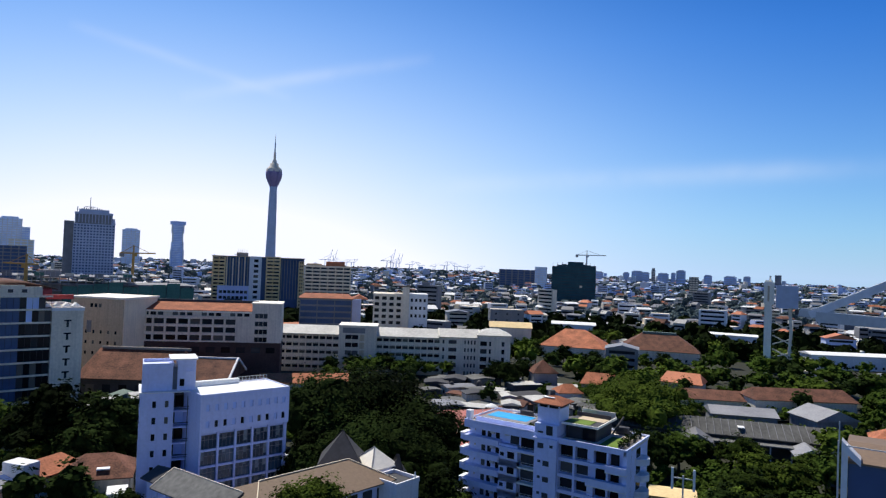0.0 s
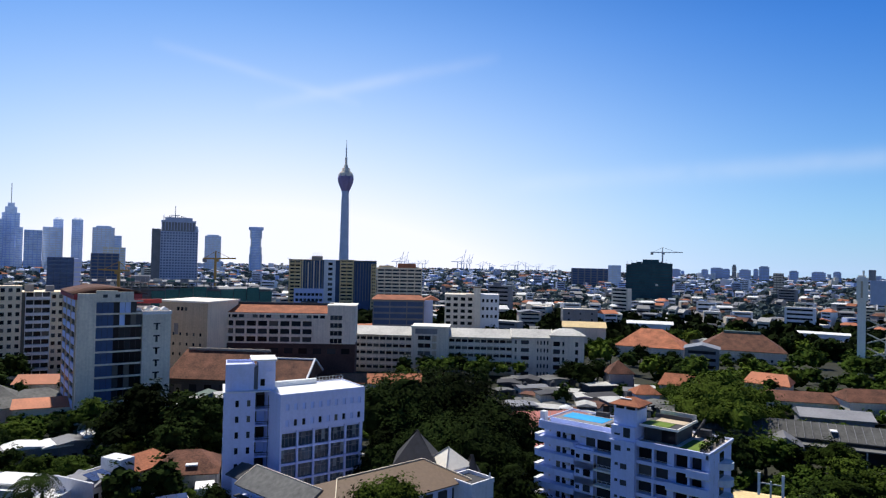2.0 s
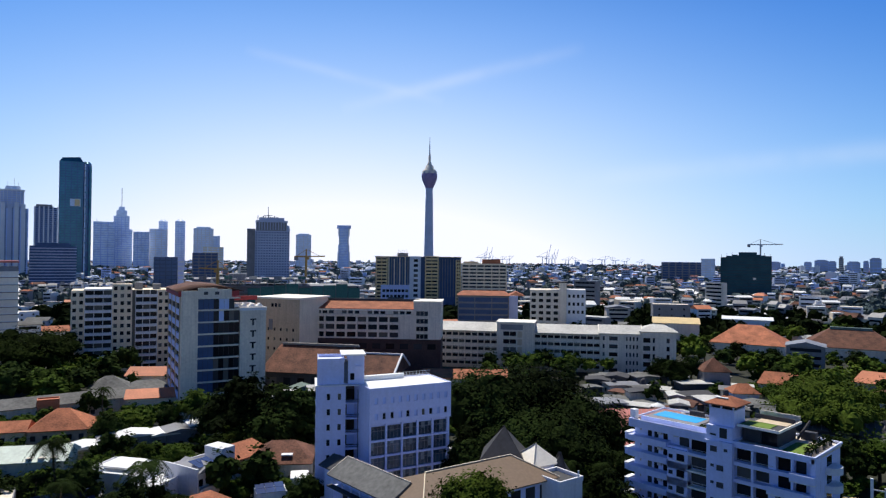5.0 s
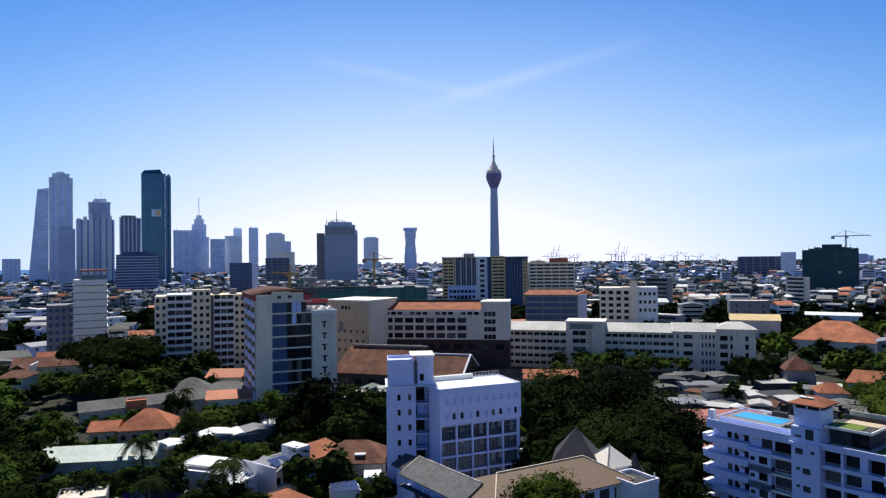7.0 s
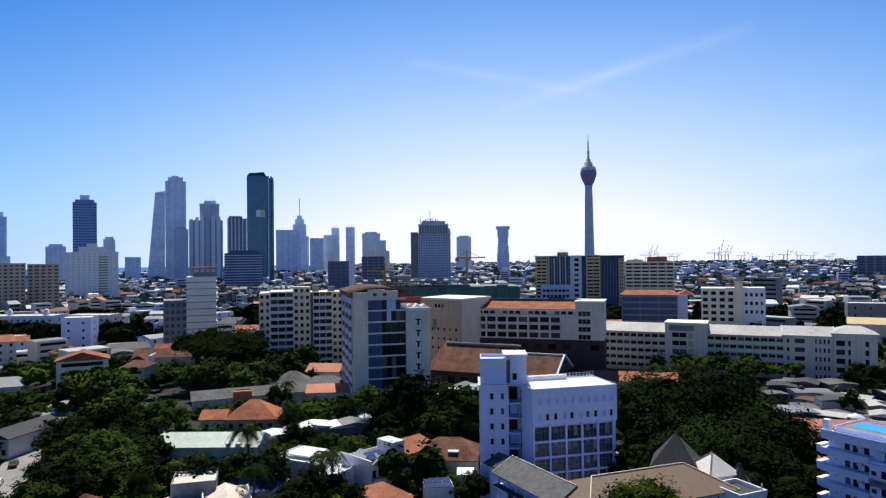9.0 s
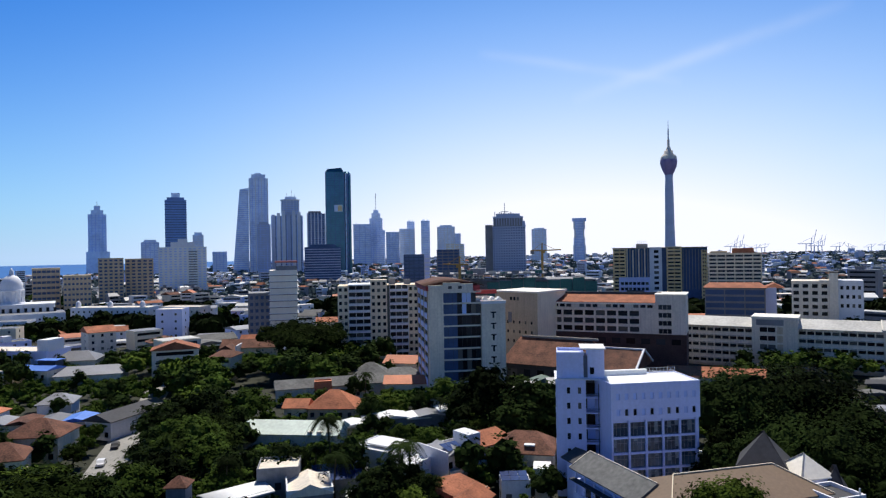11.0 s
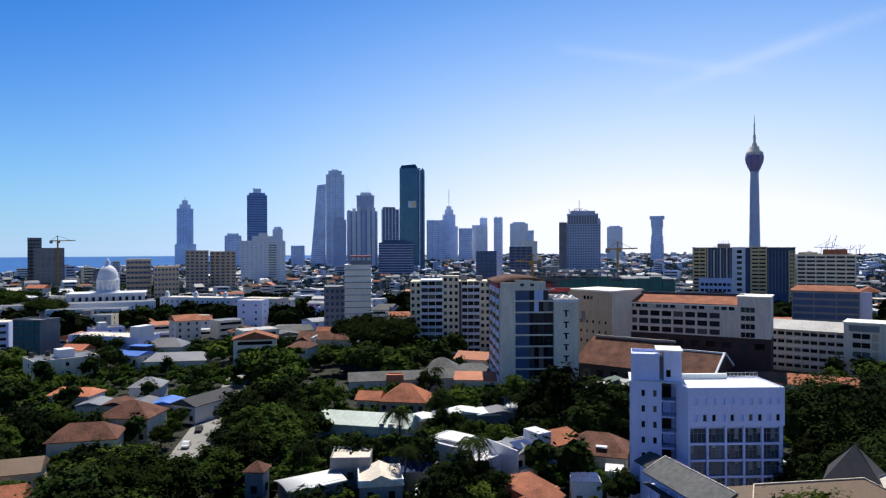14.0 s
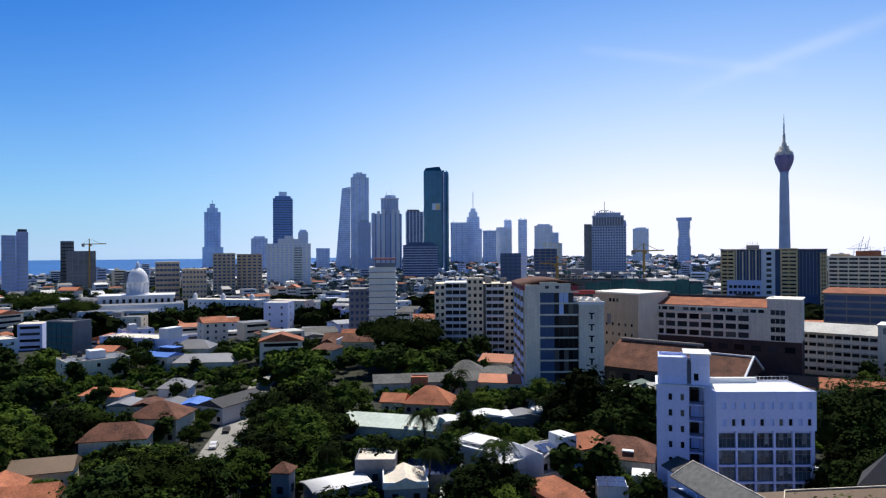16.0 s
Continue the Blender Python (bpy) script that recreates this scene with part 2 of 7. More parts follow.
def front(th, x0, x1, z0, z1, floors, bays, wall, deep=0.6, sill=0.35, pier=0.25, y=0.0, glass=None, ends=True):
    """A framed front in the plane y: slabs and piers stand proud of recessed windows."""
    fh, bw = (z1 - z0) / floors, (x1 - x0) / bays
    for i in range(floors + 1):
        lo, hi = z0 + i * fh - fh * sill / 2, z0 + i * fh + fh * sill / 2
        box("spandrel", th, x0, x1, y - deep, y, max(lo, z0), min(hi, z1), wall)
    for j in range(bays + 1):
        if not ends and j in (0, bays):
            continue
        c, h = x0 + j * bw, bw * pier / 2
        box("pier", th, max(c - h, x0), min(c + h, x1), y - deep + 0.02, y - 0.01, z0 + .01, z1 - .01, wall)
    if glass:
        for i in range(floors):
            for j in range(bays):
                box("window", th, x0 + (j + pier / 2) * bw, x0 + (j + 1 - pier / 2) * bw, y - 0.06, y - 0.02, z0 + (i + sill / 2) * fh, z0 + (i + 1 - sill / 2) * fh, glass)


def side(th, x, sgn, y0, y1, z0, z1, floors, bays, wall, deep=0.4, sill=0.4, pier=0.3, glass=None):
    """The same on a face whose outward way is x (sgn 1) or -x."""
    fh, bw = (z1 - z0) / floors, (y1 - y0) / bays
    for i in range(floors + 1):
        lo, hi = z0 + i * fh - fh * sill / 2, z0 + i * fh + fh * sill / 2
        box("spandrel", th, x, x + sgn * deep, y0, y1, max(lo, z0), min(hi, z1), wall)
    for j in range(bays + 1):
        c, h = y0 + j * bw, bw * pier / 2
        box("pier", th, x + sgn * .01, x + sgn * (deep - .02), max(c - h, y0), min(c + h, y1), z0 + .01, z1 - .01, wall)
    if glass:
        for i in range(floors):
            for j in range(bays):
                box("window", th, x + sgn * .02, x + sgn * .06, y0 + (j + pier / 2) * bw, y0 + (j + 1 - pier / 2) * bw, z0 + (i + sill / 2) * fh, z0 + (i + 1 - sill / 2) * fh, glass)


def gable(name, parent, x0, x1, y0, y1, z, rise, mat, label="", hip=0.0, over=0.6, along="x"):
    """A pitched roof with its ridge along x or y; hip draws the ridge's ends in."""
    x0, x1, y0, y1 = x0 - over, x1 + over, y0 - over, y1 + over
    t = 0.18
    if along == "x":
        m = (y0 + y1) / 2
        a, b = (x0 + hip, m, z + rise), (x1 - hip, m, z + rise)
        up = [(x0, y0, z), (x1, y0, z), (x1, y1, z), (x0, y1, z), a, b]
        fc = [(0, 1, 5, 4), (2, 3, 4, 5), (3, 0, 4), (1, 2, 5)]
    else:
        m = (x0 + x1) / 2
        a, b = (m, y0 + hip, z + rise), (m, y1 - hip, z + rise)
        up = [(x0, y0, z), (x1, y0, z), (x1, y1, z), (x0, y1, z), a, b]
        fc = [(0, 1, 4), (1, 2, 5, 4), (2, 3, 5), (3, 0, 4, 5)]
    dn = [(x, y, q - t) for x, y, q in up[:4]]
    fc += [(1, 0, 6, 7), (2, 1, 7, 8), (3, 2, 8, 9), (0, 3, 9, 6), (6, 9, 8, 7)]
    return shape(name, parent, up + dn, fc, mat, label)


def parapet(th, x0, x1, y0, y1, z, h, mat, t=0.25):
    box("parapet", th, x0, x1, y0, y0 + t, z, z + h, mat)
    box("parapet", th, x0, x1, y1 - t, y1, z, z + h, mat)
    box("parapet", th, x0, x0 + t, y0 + t, y1 - t, z, z + h, mat)
    box("parapet", th, x1 - t, x1, y0 + t, y1 - t, z, z + h, mat)


def lathe(name, parent, profile, mat, seg=32, label=""):
    v = [(r * math.cos(2 * math.pi * k / seg), r * math.sin(2 * math.pi * k / seg), z) for r, z in profile for k in range(seg)]
    f = [(i * seg + k, i * seg + (k + 1) % seg, (i + 1) * seg + (k + 1) % seg, (i + 1) * seg + k) for i in range(len(profile) - 1) for k in range(seg)]
    f.append(tuple(range((len(profile) - 1) * seg, len(profile) * seg)))
    return shape(name, parent, v, f, mat, label, True)


def tuft(name, parent, x, y, z, rx, ry, h, mat, seed, n=60):
    """A loose shrub of small leaves."""
    rng = random.Random(seed)
    v, f = [], []
    for k in range(n):
        c = Vector((x + rng.uniform(-1, 1) * rx, y + rng.uniform(-1, 1) * ry, z + h * rng.random()))
        a = Vector((rng.uniform(-1, 1), rng.uniform(-1, 1), rng.uniform(-.4, .9))).normalized() * .22
        b = a.orthogonal().normalized() * .12
        f.append((4 * k, 4 * k + 1, 4 * k + 2, 4 * k + 3))
        v += [c - a, c - b, c + a, c + b]
    return shape(name, parent, v, f, mat)


def bar(name, parent, a, b, r, mat, label="", square=True):
    """A straight member from a to b."""
    a, b = Vector(a), Vector(b)
    q = (b - a).to_track_quat("Z", "Y")
    ob = new(name, cube_mesh(mat))
    ob.parent = parent
    ob.matrix_local = Matrix.LocRotScale((a + b) / 2, q, (r, r, (b - a).length))
    return tagged(ob, label)

# ---- ground and sea ----
def sheet(name, pts, z, mat, label, category):
    ob = shape(name, None, [(x, y, z) for x, y in pts], [tuple(range(len(pts)))], mat, label)
    return tagged(ob, label, category, kind="structure")


sheet("ground", [tuple(at(b, 4950).xy) for b in range(0, 360, 6)][::-1], 0.0, EARTH, "dry brown city ground under the whole town", "ground")
COAST = ((-100, 1150), (-80, 1250), (-63, 1750), (-56, 2300), (-50, 3000), (-40, 3900), (-30, 4940))
shore = [at(b, r) for b, r in COAST] + [at(b, 4940) for b in (-40, -50, -63, -75, -88, -100)]
sheet("water", [tuple(p.xy) for p in shore][::-1], 0.35, SEA, "deep blue sea beyond the shore", "sea")


def at_sea(b, r):
    for (b0, r0), (b1, r1) in zip(COAST, COAST[1:]):
        if b0 <= b <= b1:
            return r > r0 + (r1 - r0) * (b - b0) / (b1 - b0) - 60
    return False


ROAD = [(-120, 60), (-137, 75), (-150, 86), (-164, 98), (-190, 120), (-225, 150)]
rv, rf = [], []
for i, (x, y) in enumerate(ROAD):
    a, b = ROAD[max(i - 1, 0)], ROAD[min(i + 1, len(ROAD) - 1)]
    side_way = Vector((b[1] - a[1], a[0] - b[0])).normalized() * 4.0
    rv += [(x - side_way.x, y - side_way.y, 0.06), (x + side_way.x, y + side_way.y, 0.06)]
    if i:
        rf.append((2 * i - 2, 2 * i - 1, 2 * i + 1, 2 * i))
        TAKEN.append((a[0] if i == len(ROAD) - 1 else x - 9, y - 9, 1, 0, 18, 18))
tagged(shape("road", None, rv, rf, ASPHALT), "sunlit grey asphalt lane between trees", "road", kind="structure")


# ---- the near blocks ----
def small_windows(th, xs, z, w, h, y, glass=GLASS, hood=None):
    """A row of small windows in one front plane, each with its sill."""
    for x in xs:
        wd = box("window", th, x - w / 2, x + w / 2, y - 0.05, y + 0.03, z, z + h, glass)
        box("sill", th, x - w / 2 - .1, x + w / 2 + .1, y - 0.16, y - 0.002, z - .14, z, hood or WHITE)


def white_block():
    th = thing("office_building", "pale lilac office wing with glazed lower floors", "building", -41.4, 118.9, 41.0, 17.5, 10)
    box("wall", th, 0, 17.5, .6, 10, 0, 22.5, LILAC)
    box("upper_wall", th, 0, 17.5, 0, .6, 16.0, 22.5, LILAC)
    box("roof", th, .25, 17.3, .25, 9.8, 22.5, 22.75, BRIGHT, "sunlit white flat roof")
    parapet(th, 0, 17.5, 0, 10, 22.5, .42, LILAC, .22)
    box("roof_kerb", th, .3, 11, 8.6, 9.6, 22.75, 23.7, BRIGHT)
    for k in range(9):
        bar("roof_rail_post", th, (11.2 + .76 * k, 9.4, 22.7), (11.2 + .76 * k, 9.4, 23.8), .07, STEEL)
    for z in (23.25, 23.8):
        bar("roof_rail", th, (11.0, 9.4, z), (17.3, 9.4, z), .06, STEEL)
    F = 2.95
    for i in range(10):
        x = 1.3 + i * 1.66
        for k, z in enumerate((19.9, 16.95)):
            w = box("window", th, x - .27, x + .27, -.02, .06, z, z + 1.15, GLASS if (k and (i * 7) % 5 > 1) or (i * 3 + k) % 6 == 2 else HAZEBAND)
            sub("sill", w, x - .36, x + .36, -.14, -.003, z - .12, z, LILAC)
            sub("shutter", w, x + .27, x + .34, -.3, -.003, z, z + 1.15, LILAC)
    # glazed lower floors between a lilac frame
    for i in range(6):
        z = 16.0 - i * F
        if i:
            box("spandrel", th, 0, 16.9, -.02, .6, max(z - .4, 0), max(z, .3), LILAC)
        for j in range(5):
            x0 = .35 + j * 3.32
            lo = max(z - F, .1)
            if z - .4 < lo + .5:
                continue
            w = box("window", th, x0, x0 + 3.0, .4, .5, lo, z - .4 if i else z - .5, LOBBY)
            for k in (.75, 1.5, 2.25):
                sub("mullion", w, x0 + k - .025, x0 + k + .025, .36, .4, lo, z - .5, GREY)
            sub("transom", w, x0, x0 + 3.0, .34, .395, z - 1.35, z - 1.28, GREY)
            # pale strips laid on the glass as its reflections, more from the third bay on
            for k in range(4):
                if (i * 5 + j * 3 + k * 7) % 5 < 1 + (j > 1):
                    strip_h = .5 + ((i * 3 + j * 5 + k * 2) % 5) * .35
                    sub("blind", w, x0 + k * .75 + .06, x0 + k * .75 + .69, .385, .4, max(z - .5 - strip_h, lo), z - .5, PANEGLINT)
    for j in range(6):
        box("pier", th, max(0, j * 3.32 - .02), j * 3.32 + .35, -.05, .62, 0, 15.99, LILAC)
    for z in (8.7, 5.7):
        box("balcony_slab", th, 17.5, 18.9, 2, 4.2, z, z + .2, WHITE)
    # stair tower
    th = thing("stair_tower", "white stair tower with open landings and a roof tank room", "building", -43.6, 123.2, 24.5)
    TAKEN.append((-52.4, 119.1, math.cos(radians(24.5)), math.sin(radians(24.5)), 9, 9))
    box("tower_wall", th, -9.7, -4.0, .3, 9, 0, 22.6, LILAC)
    # back of the stair slot, coloured dark as the shade in the recess
    box("tower_back", th, -4.0, 0, 3.2, 9, 0, 22.6, DARKGREY)
    box("cornice", th, -9.9, -.2, .15, 9.2, 22.6, 22.8, WHITE)
    box("tank_room", th, -9.2, -4.3, 1.6, 8, 22.8, 27.2, LILAC)
    parapet(th, -9.4, -4.2, 1.4, 8.1, 27.2, .6, LILAC, .18)
    box("pilaster", th, -9.5, -8.3, 1.2, 1.6, 22.8, 27.8, LILAC)
    box("lift_room", th, -3.5, -.35, 1.3, 7, 22.8, 28.4, LILAC)
    box("lift_room", th, -4.3, -3.5, 2.4, 7, 22.8, 27.0, GREY)
    box("cap", th, -4.9, -.1, .9, 7.3, 28.4, 28.65, BRIGHT)
    box("hatch", th, -3.1, -2.3, 1.22, 1.32, 23.6, 24.9, GLASS)
    box("canopy", th, -2.0, -.9, .9, 1.3, 26.2, 26.35, LILAC)
    for i in range(7):
        z = 20.0 - F * i
        for x in (-7.3, -5.2):
            w = box("window", th, x - .3, x + .3, .24, .33, z, z + 1.15, GLASS)
            sub("sill", w, x - .38, x + .38, .14, .297, z - .12, z, LILAC)
        for y in (1.6, 5.4):
            box("window", th, -9.76, -9.66, y, y + 1.1, z - .1, z + 1.5, GLASS)
        # escape stair landings in the slot beside the tower
        if z > 1.2:
            land = box("landing", th, -4.0, -.1, .5, 3.2, z - 1.0, z - .75, LILAC)
            box("recess_window", th, -3.6, -1.9, 3.1, 3.19, z - .6, z + 1.5, HAZEBAND if i % 2 else GLASS)
            sub("rail", land, -3.9, -.2, .45, .52, z - .1, z + .0, DARKGREY)
            sub("rail", land, -3.9, -.2, .45, .52, z - .45, z - .37, DARKGREY)
            bar("stair_flight", th, (-.5, .7, z - .9), (-1.4, 2.6, z + 2.0), .28, DARKGREY)
    for x in (-1.6, -.25):
        bar("stair_post", th, (x, .5, 0), (x, .5, 21.8), .12, DARKGREY)


def pool_block():
    th = thing("apartment_building", "white balconied apartment block with rooftop pool and lawns", "building", 6.1, 125.55, -33.5, 31, 13)
    box("wall", th, .3, 30.6, 1.5, 13, 0, 18.0, LILAC)
    F = 2.75
    for i in range(7):
        top = 17.3 - i * F
        lo = max(top - 1.6, .05)
        if top < 1.2:
            continue
        # wing of three tall doors behind a balcony band
        if i:
            box("balcony", th, -.1, 7.3, -.2, 1.5, top + .55, top + 1.6, LILAC)
            box("balcony_end", th, -.9, -.1, .1, 2.6, top + .6, top + 1.75, LILAC)
            box("balcony_cap", th, -1.0, -.05, .0, 2.7, top + 1.75, top + 1.87, WHITE)
        for x in (3.35, 4.6, 6.35):
            box("door", th, x - .38, x + .38, 1.42, 1.5, lo - .3, top - .1, GLASS)
        box("cooling_unit", th, 5.0, 5.8, 1.0, 1.45, top - .35, top + .15, STEEL)
        bar("wall_lamp", th, (1.6, 1.35, top - .4), (1.6, 1.35, top - .1), .16, BEIGE)
        if i:
            box("wing_wall", th, 7.3, 11.0, .3, 1.5, lo - 1.2, top + 1.15, LILAC)
            box("window", th, 7.6, 8.3, .22, .31, top - 1.0, top - .35, GLASS)
            w = box("window", th, 9.05, 10.4, .22, .31, top - 1.2, top - .05, GLASS)
            sub("sill", w, 8.9, 10.5, .08, .298, top - 1.34, top - 1.2, WHITE)
        else:
            box("window", th, 9.0, 10.7, 1.42, 1.5, lo - .3, top, GLASS)
            box("cooling_unit", th, 8.0, 8.8, 1.0, 1.45, top - .2, top + .3, STEEL)
            box("upper_wall", th, -.05, 14.5, -.05, 1.5, top + .3, 18.7, LILAC)
            box("ledge", th, 7.3, 14.5, -.2, 1.5, 14.9, 15.3, LILAC)
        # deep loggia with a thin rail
        # dark grey on most floors colours in the shade of the opening
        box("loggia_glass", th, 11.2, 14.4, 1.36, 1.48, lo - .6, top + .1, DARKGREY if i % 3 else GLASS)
        box("loggia_floor", th, 11.0, 14.5, .2, 2.2, lo - 1.05, lo - .75, IVORY)
        bar("loggia_rail", th, (11.0, .25, lo + .15), (14.5, .25, lo + .15), .06, STEEL)
        for x in (11.05, 11.9, 12.7, 13.6):
            bar("rail_post", th, (x, .25, lo - .75), (x, .25, lo + .15), .05, STEEL)
        # stair bay
        for x, z, a in ((15.7, top - .85, .55), (18.0, top - .35, .28)) if i == 0 else ((15.5, top - .6, .26), (17.1, top - .85, .55)):
            y = -.9 if x > 16.6 else -.2
            w = box("window", th, x - a, x + a, y - .08, y + .01, z, z + 1.6 * a, DARKGREY)
            sub("sill", w, x - a - .1, x + a + .1, y - .2, y - .082, z - .12, z, LILAC)
        # wing of four bays
        box("slab", th, 18.7, 30.8, .0, 1.5, top + .35 if i else 17.75, top + .95 if i else 18.45, LILAC)
        for x0, x1, a in ((18.95, 21.6, .2), (21.95, 23.9 if i else 25.0, .0 if i else .2), (25.3, 27.5, .2), (27.9, 29.3, .1)):
            box("window", th, x0, x1, 1.3, 1.4, lo - a, top + .3, GLASS)
        box("back_wall", th, 18.7, 30.6, 1.4, 1.5, lo - .9, top + .3, LILAC)
        for x in (18.75, 21.75, 27.65, 30.4):
            box("pier", th, x - .15, x + .2, .1, 1.4, lo - .8, top + .35, LILAC)
        if i % 3 != 1:
            box("infill", th, 24.1, 25.2, .4, 1.4, lo - .8, top + .35, LILAC)
        bar("rail", th, (19.0, .15, lo + .3), (24.9, .15, lo + .3), .06, STEEL)
        if i:
            a = 24.3 if i % 2 == 0 else 27.6
            box("balcony", th, a, 31.1, -.9, .0, top + .25, top + 1.35, LILAC)
            box("balcony_floor", th, a, 31.1, -.9, .1, top + .1, top + .248, WHITE)
        # rounded balconies on the end wall
        arc = [(30.6 + 1.9 * math.sin(q), 7.6 - 2.0 * math.cos(q)) for q in np.linspace(0, math.pi, 11)]
        nv = [(x, y, q) for q in (lo - .75, lo + .35) for x, y in arc]
        nf = [(k, k + 1, k + 12, k + 11) for k in range(10)] + [tuple(range(10, -1, -1)), tuple(range(11, 22))]
        shape("end_balcony", th, nv, nf, WHITE)
        box("window", th, 30.6, 30.66, 6.4, 8.6, lo + .36, top + .2, GLASS)
        box("window", th, 30.6, 30.66, 2.6, 3.4, lo, top, GLASS)
    box("end_pier", th, 30.4, 31.0, .0, 2.2, 0, 18.4, LILAC)
    # stair bay and its tiled lantern
    box("stair_bay", th, 14.5, 18.7, -.2, 5.4, 0, 20.7, LILAC)
    box("bay_step", th, 16.6, 19.0, -.9, -.21, 0, 18.4, LILAC)
    box("bay_ledge", th, 14.3, 17.4, -.6, -.21, 18.0, 18.25, LILAC)
    box("stair_room", th, 14.5, 18.6, .8, 5.2, 20.7, 23.4, LILAC)
    box("doorway", th, 16.7, 17.9, -.26, -.2, 18.9, 20.5, GLASS)
    box("vent", th, 15.1, 16.1, -.26, -.2, 19.1, 19.4, DARKGREY)
    box("lantern_core", th, 14.8, 18.3, 1.1, 4.9, 23.4, 24.2, GLASS)
    for x in (14.6, 16.5, 18.5):
        for y in (.9, 5.1):
            box("post", th, x - .12, x + .12, y - .12, y + .12, 23.4, 24.2, LILAC)
    gable("tiled_roof", th, 14.2, 18.9, .5, 5.5, 24.2, 1.3, TILE, "orange clay tile hip roof", 2.6, .4)
    tank = lathe("roof_tank", th, [(.45, 25.3), (.5, 26.0), (.3, 26.2)], DARKGREY, 12)
    tank.location = (16.2, 3.2, 0)
    box("solar_heater", th, 15.0, 17.2, 1.6, 2.6, 25.0, 25.12, BRIGHT)
    # roof terrace with the pool
    box("terrace", th, .1, 14.5, .4, 13, 18.0, 18.5, PALE)
    parapet(th, -.05, 14.5, -.05, 13.1, 18.72, .35, LILAC, .2)
    box("terrace_wall", th, 1.5, 14.5, 1.6, 1.8, 18.5, 19.5, LILAC)
    box("corner_post", th, -.5, .5, 1.2, 2.4, 18.0, 20.4, WHITE)
    box("pool_rim", th, 1.2, 11.0, 3.4, 10.2, 18.5, 19.1, GREY)
    box("deck_edge", th, .9, 12.5, 2.2, 3.3, 18.5, 18.95, PALE)
    box("pool", th, 1.9, 10.2, 5.2, 9.6, 19.0, 19.14, POOL, "bright blue swimming pool water")
    for y in (1.7, 4.0, 6.5, 9.0, 12.9):
        bar("glass_rail_post", th, (.1, y, 18.9), (.1, y, 19.9), .06, STEEL)
    box("bar_counter", th, 6.0, 8.5, 11.2, 12.2, 18.5, 19.7, DARKGREY)
    for x, y, q in ((11.6, 10.5, .9), (12.3, 7.6, .8), (9.6, 11.7, 1.0)):
        box("sun_bed", th, x, x + q, y, y + 1.8, 18.5, 18.95, BRIGHT)
    tuft("planter_shrubs", th, 13.3, 2.1, 18.6, 1.0, .25, 1.3, LEAF, 3)
    # stepped roof lawns
    box("penthouse", th, 19.0, 24.6, 3.2, 11, 18.0, 20.9, DARKGREY)
    for x in (19.6, 22.1):
        box("window", th, x, x + 2.3, 3.1, 3.2, 18.4, 20.8, GLASS)
    box("lawn_edge", th, 18.8, 25.2, 1.6, 11.4, 20.9, 21.15, DARKGREY)
    box("edge_trim", th, 18.8, 25.4, 1.4, 1.6, 20.9, 21.3, IVORY)
    box("edge_trim", th, 25.2, 25.4, 1.6, 11.4, 20.9, 21.3, IVORY)
    box("lawn", th, 19.2, 23.6, 2.0, 5.6, 21.15, 21.25, LAWN, "yellow-green roof lawn")
    box("deck", th, 20.0, 24.9, 5.8, 8.6, 21.15, 21.24, BEIGE)
    box("lawn", th, 18.9, 22.0, 9.0, 11.0, 21.15, 21.25, LAWN, "yellow-green roof lawn")
    box("low_wall", th, 18.8, 25.2, 8.7, 8.9, 21.15, 21.9, DARKGREY)
    box("low_wall", th, 18.8, 25.2, 11.1, 11.3, 21.15, 22.1, PALE)
    box("roof_slab", th, 18.7, 30.8, .05, 13, 18.0, 18.3, PALE)
    box("lawn", th, 25.6, 29.0, 1.0, 8.6, 18.3, 18.42, LAWN, "green roof lawn")
    parapet(th, 18.7, 30.95, -.05, 13.05, 18.45, .3, LILAC, .25)
    for k in range(7):
        box("planter", th, 29.2, 29.9, .8 + k * 1.6, 1.9 + k * 1.6, 18.3, 18.9 + .2 * (k % 2), BEIGE if k % 2 else DARKGREY)
        tuft("planter_shrub", th, 29.55, 1.35 + k * 1.6, 18.8, .5, .6, .9 + .3 * (k % 3), LEAFDARK, 10 + k)
    bar("stair_stringer", th, (25.0, 10.5, 18.4), (26.4, 12.2, 21.4), .3, DARKGREY)
    box("plant_screen", th, 25.2, 27.4, 11.4, 12.8, 18.3, 19.6, DARKGREY)


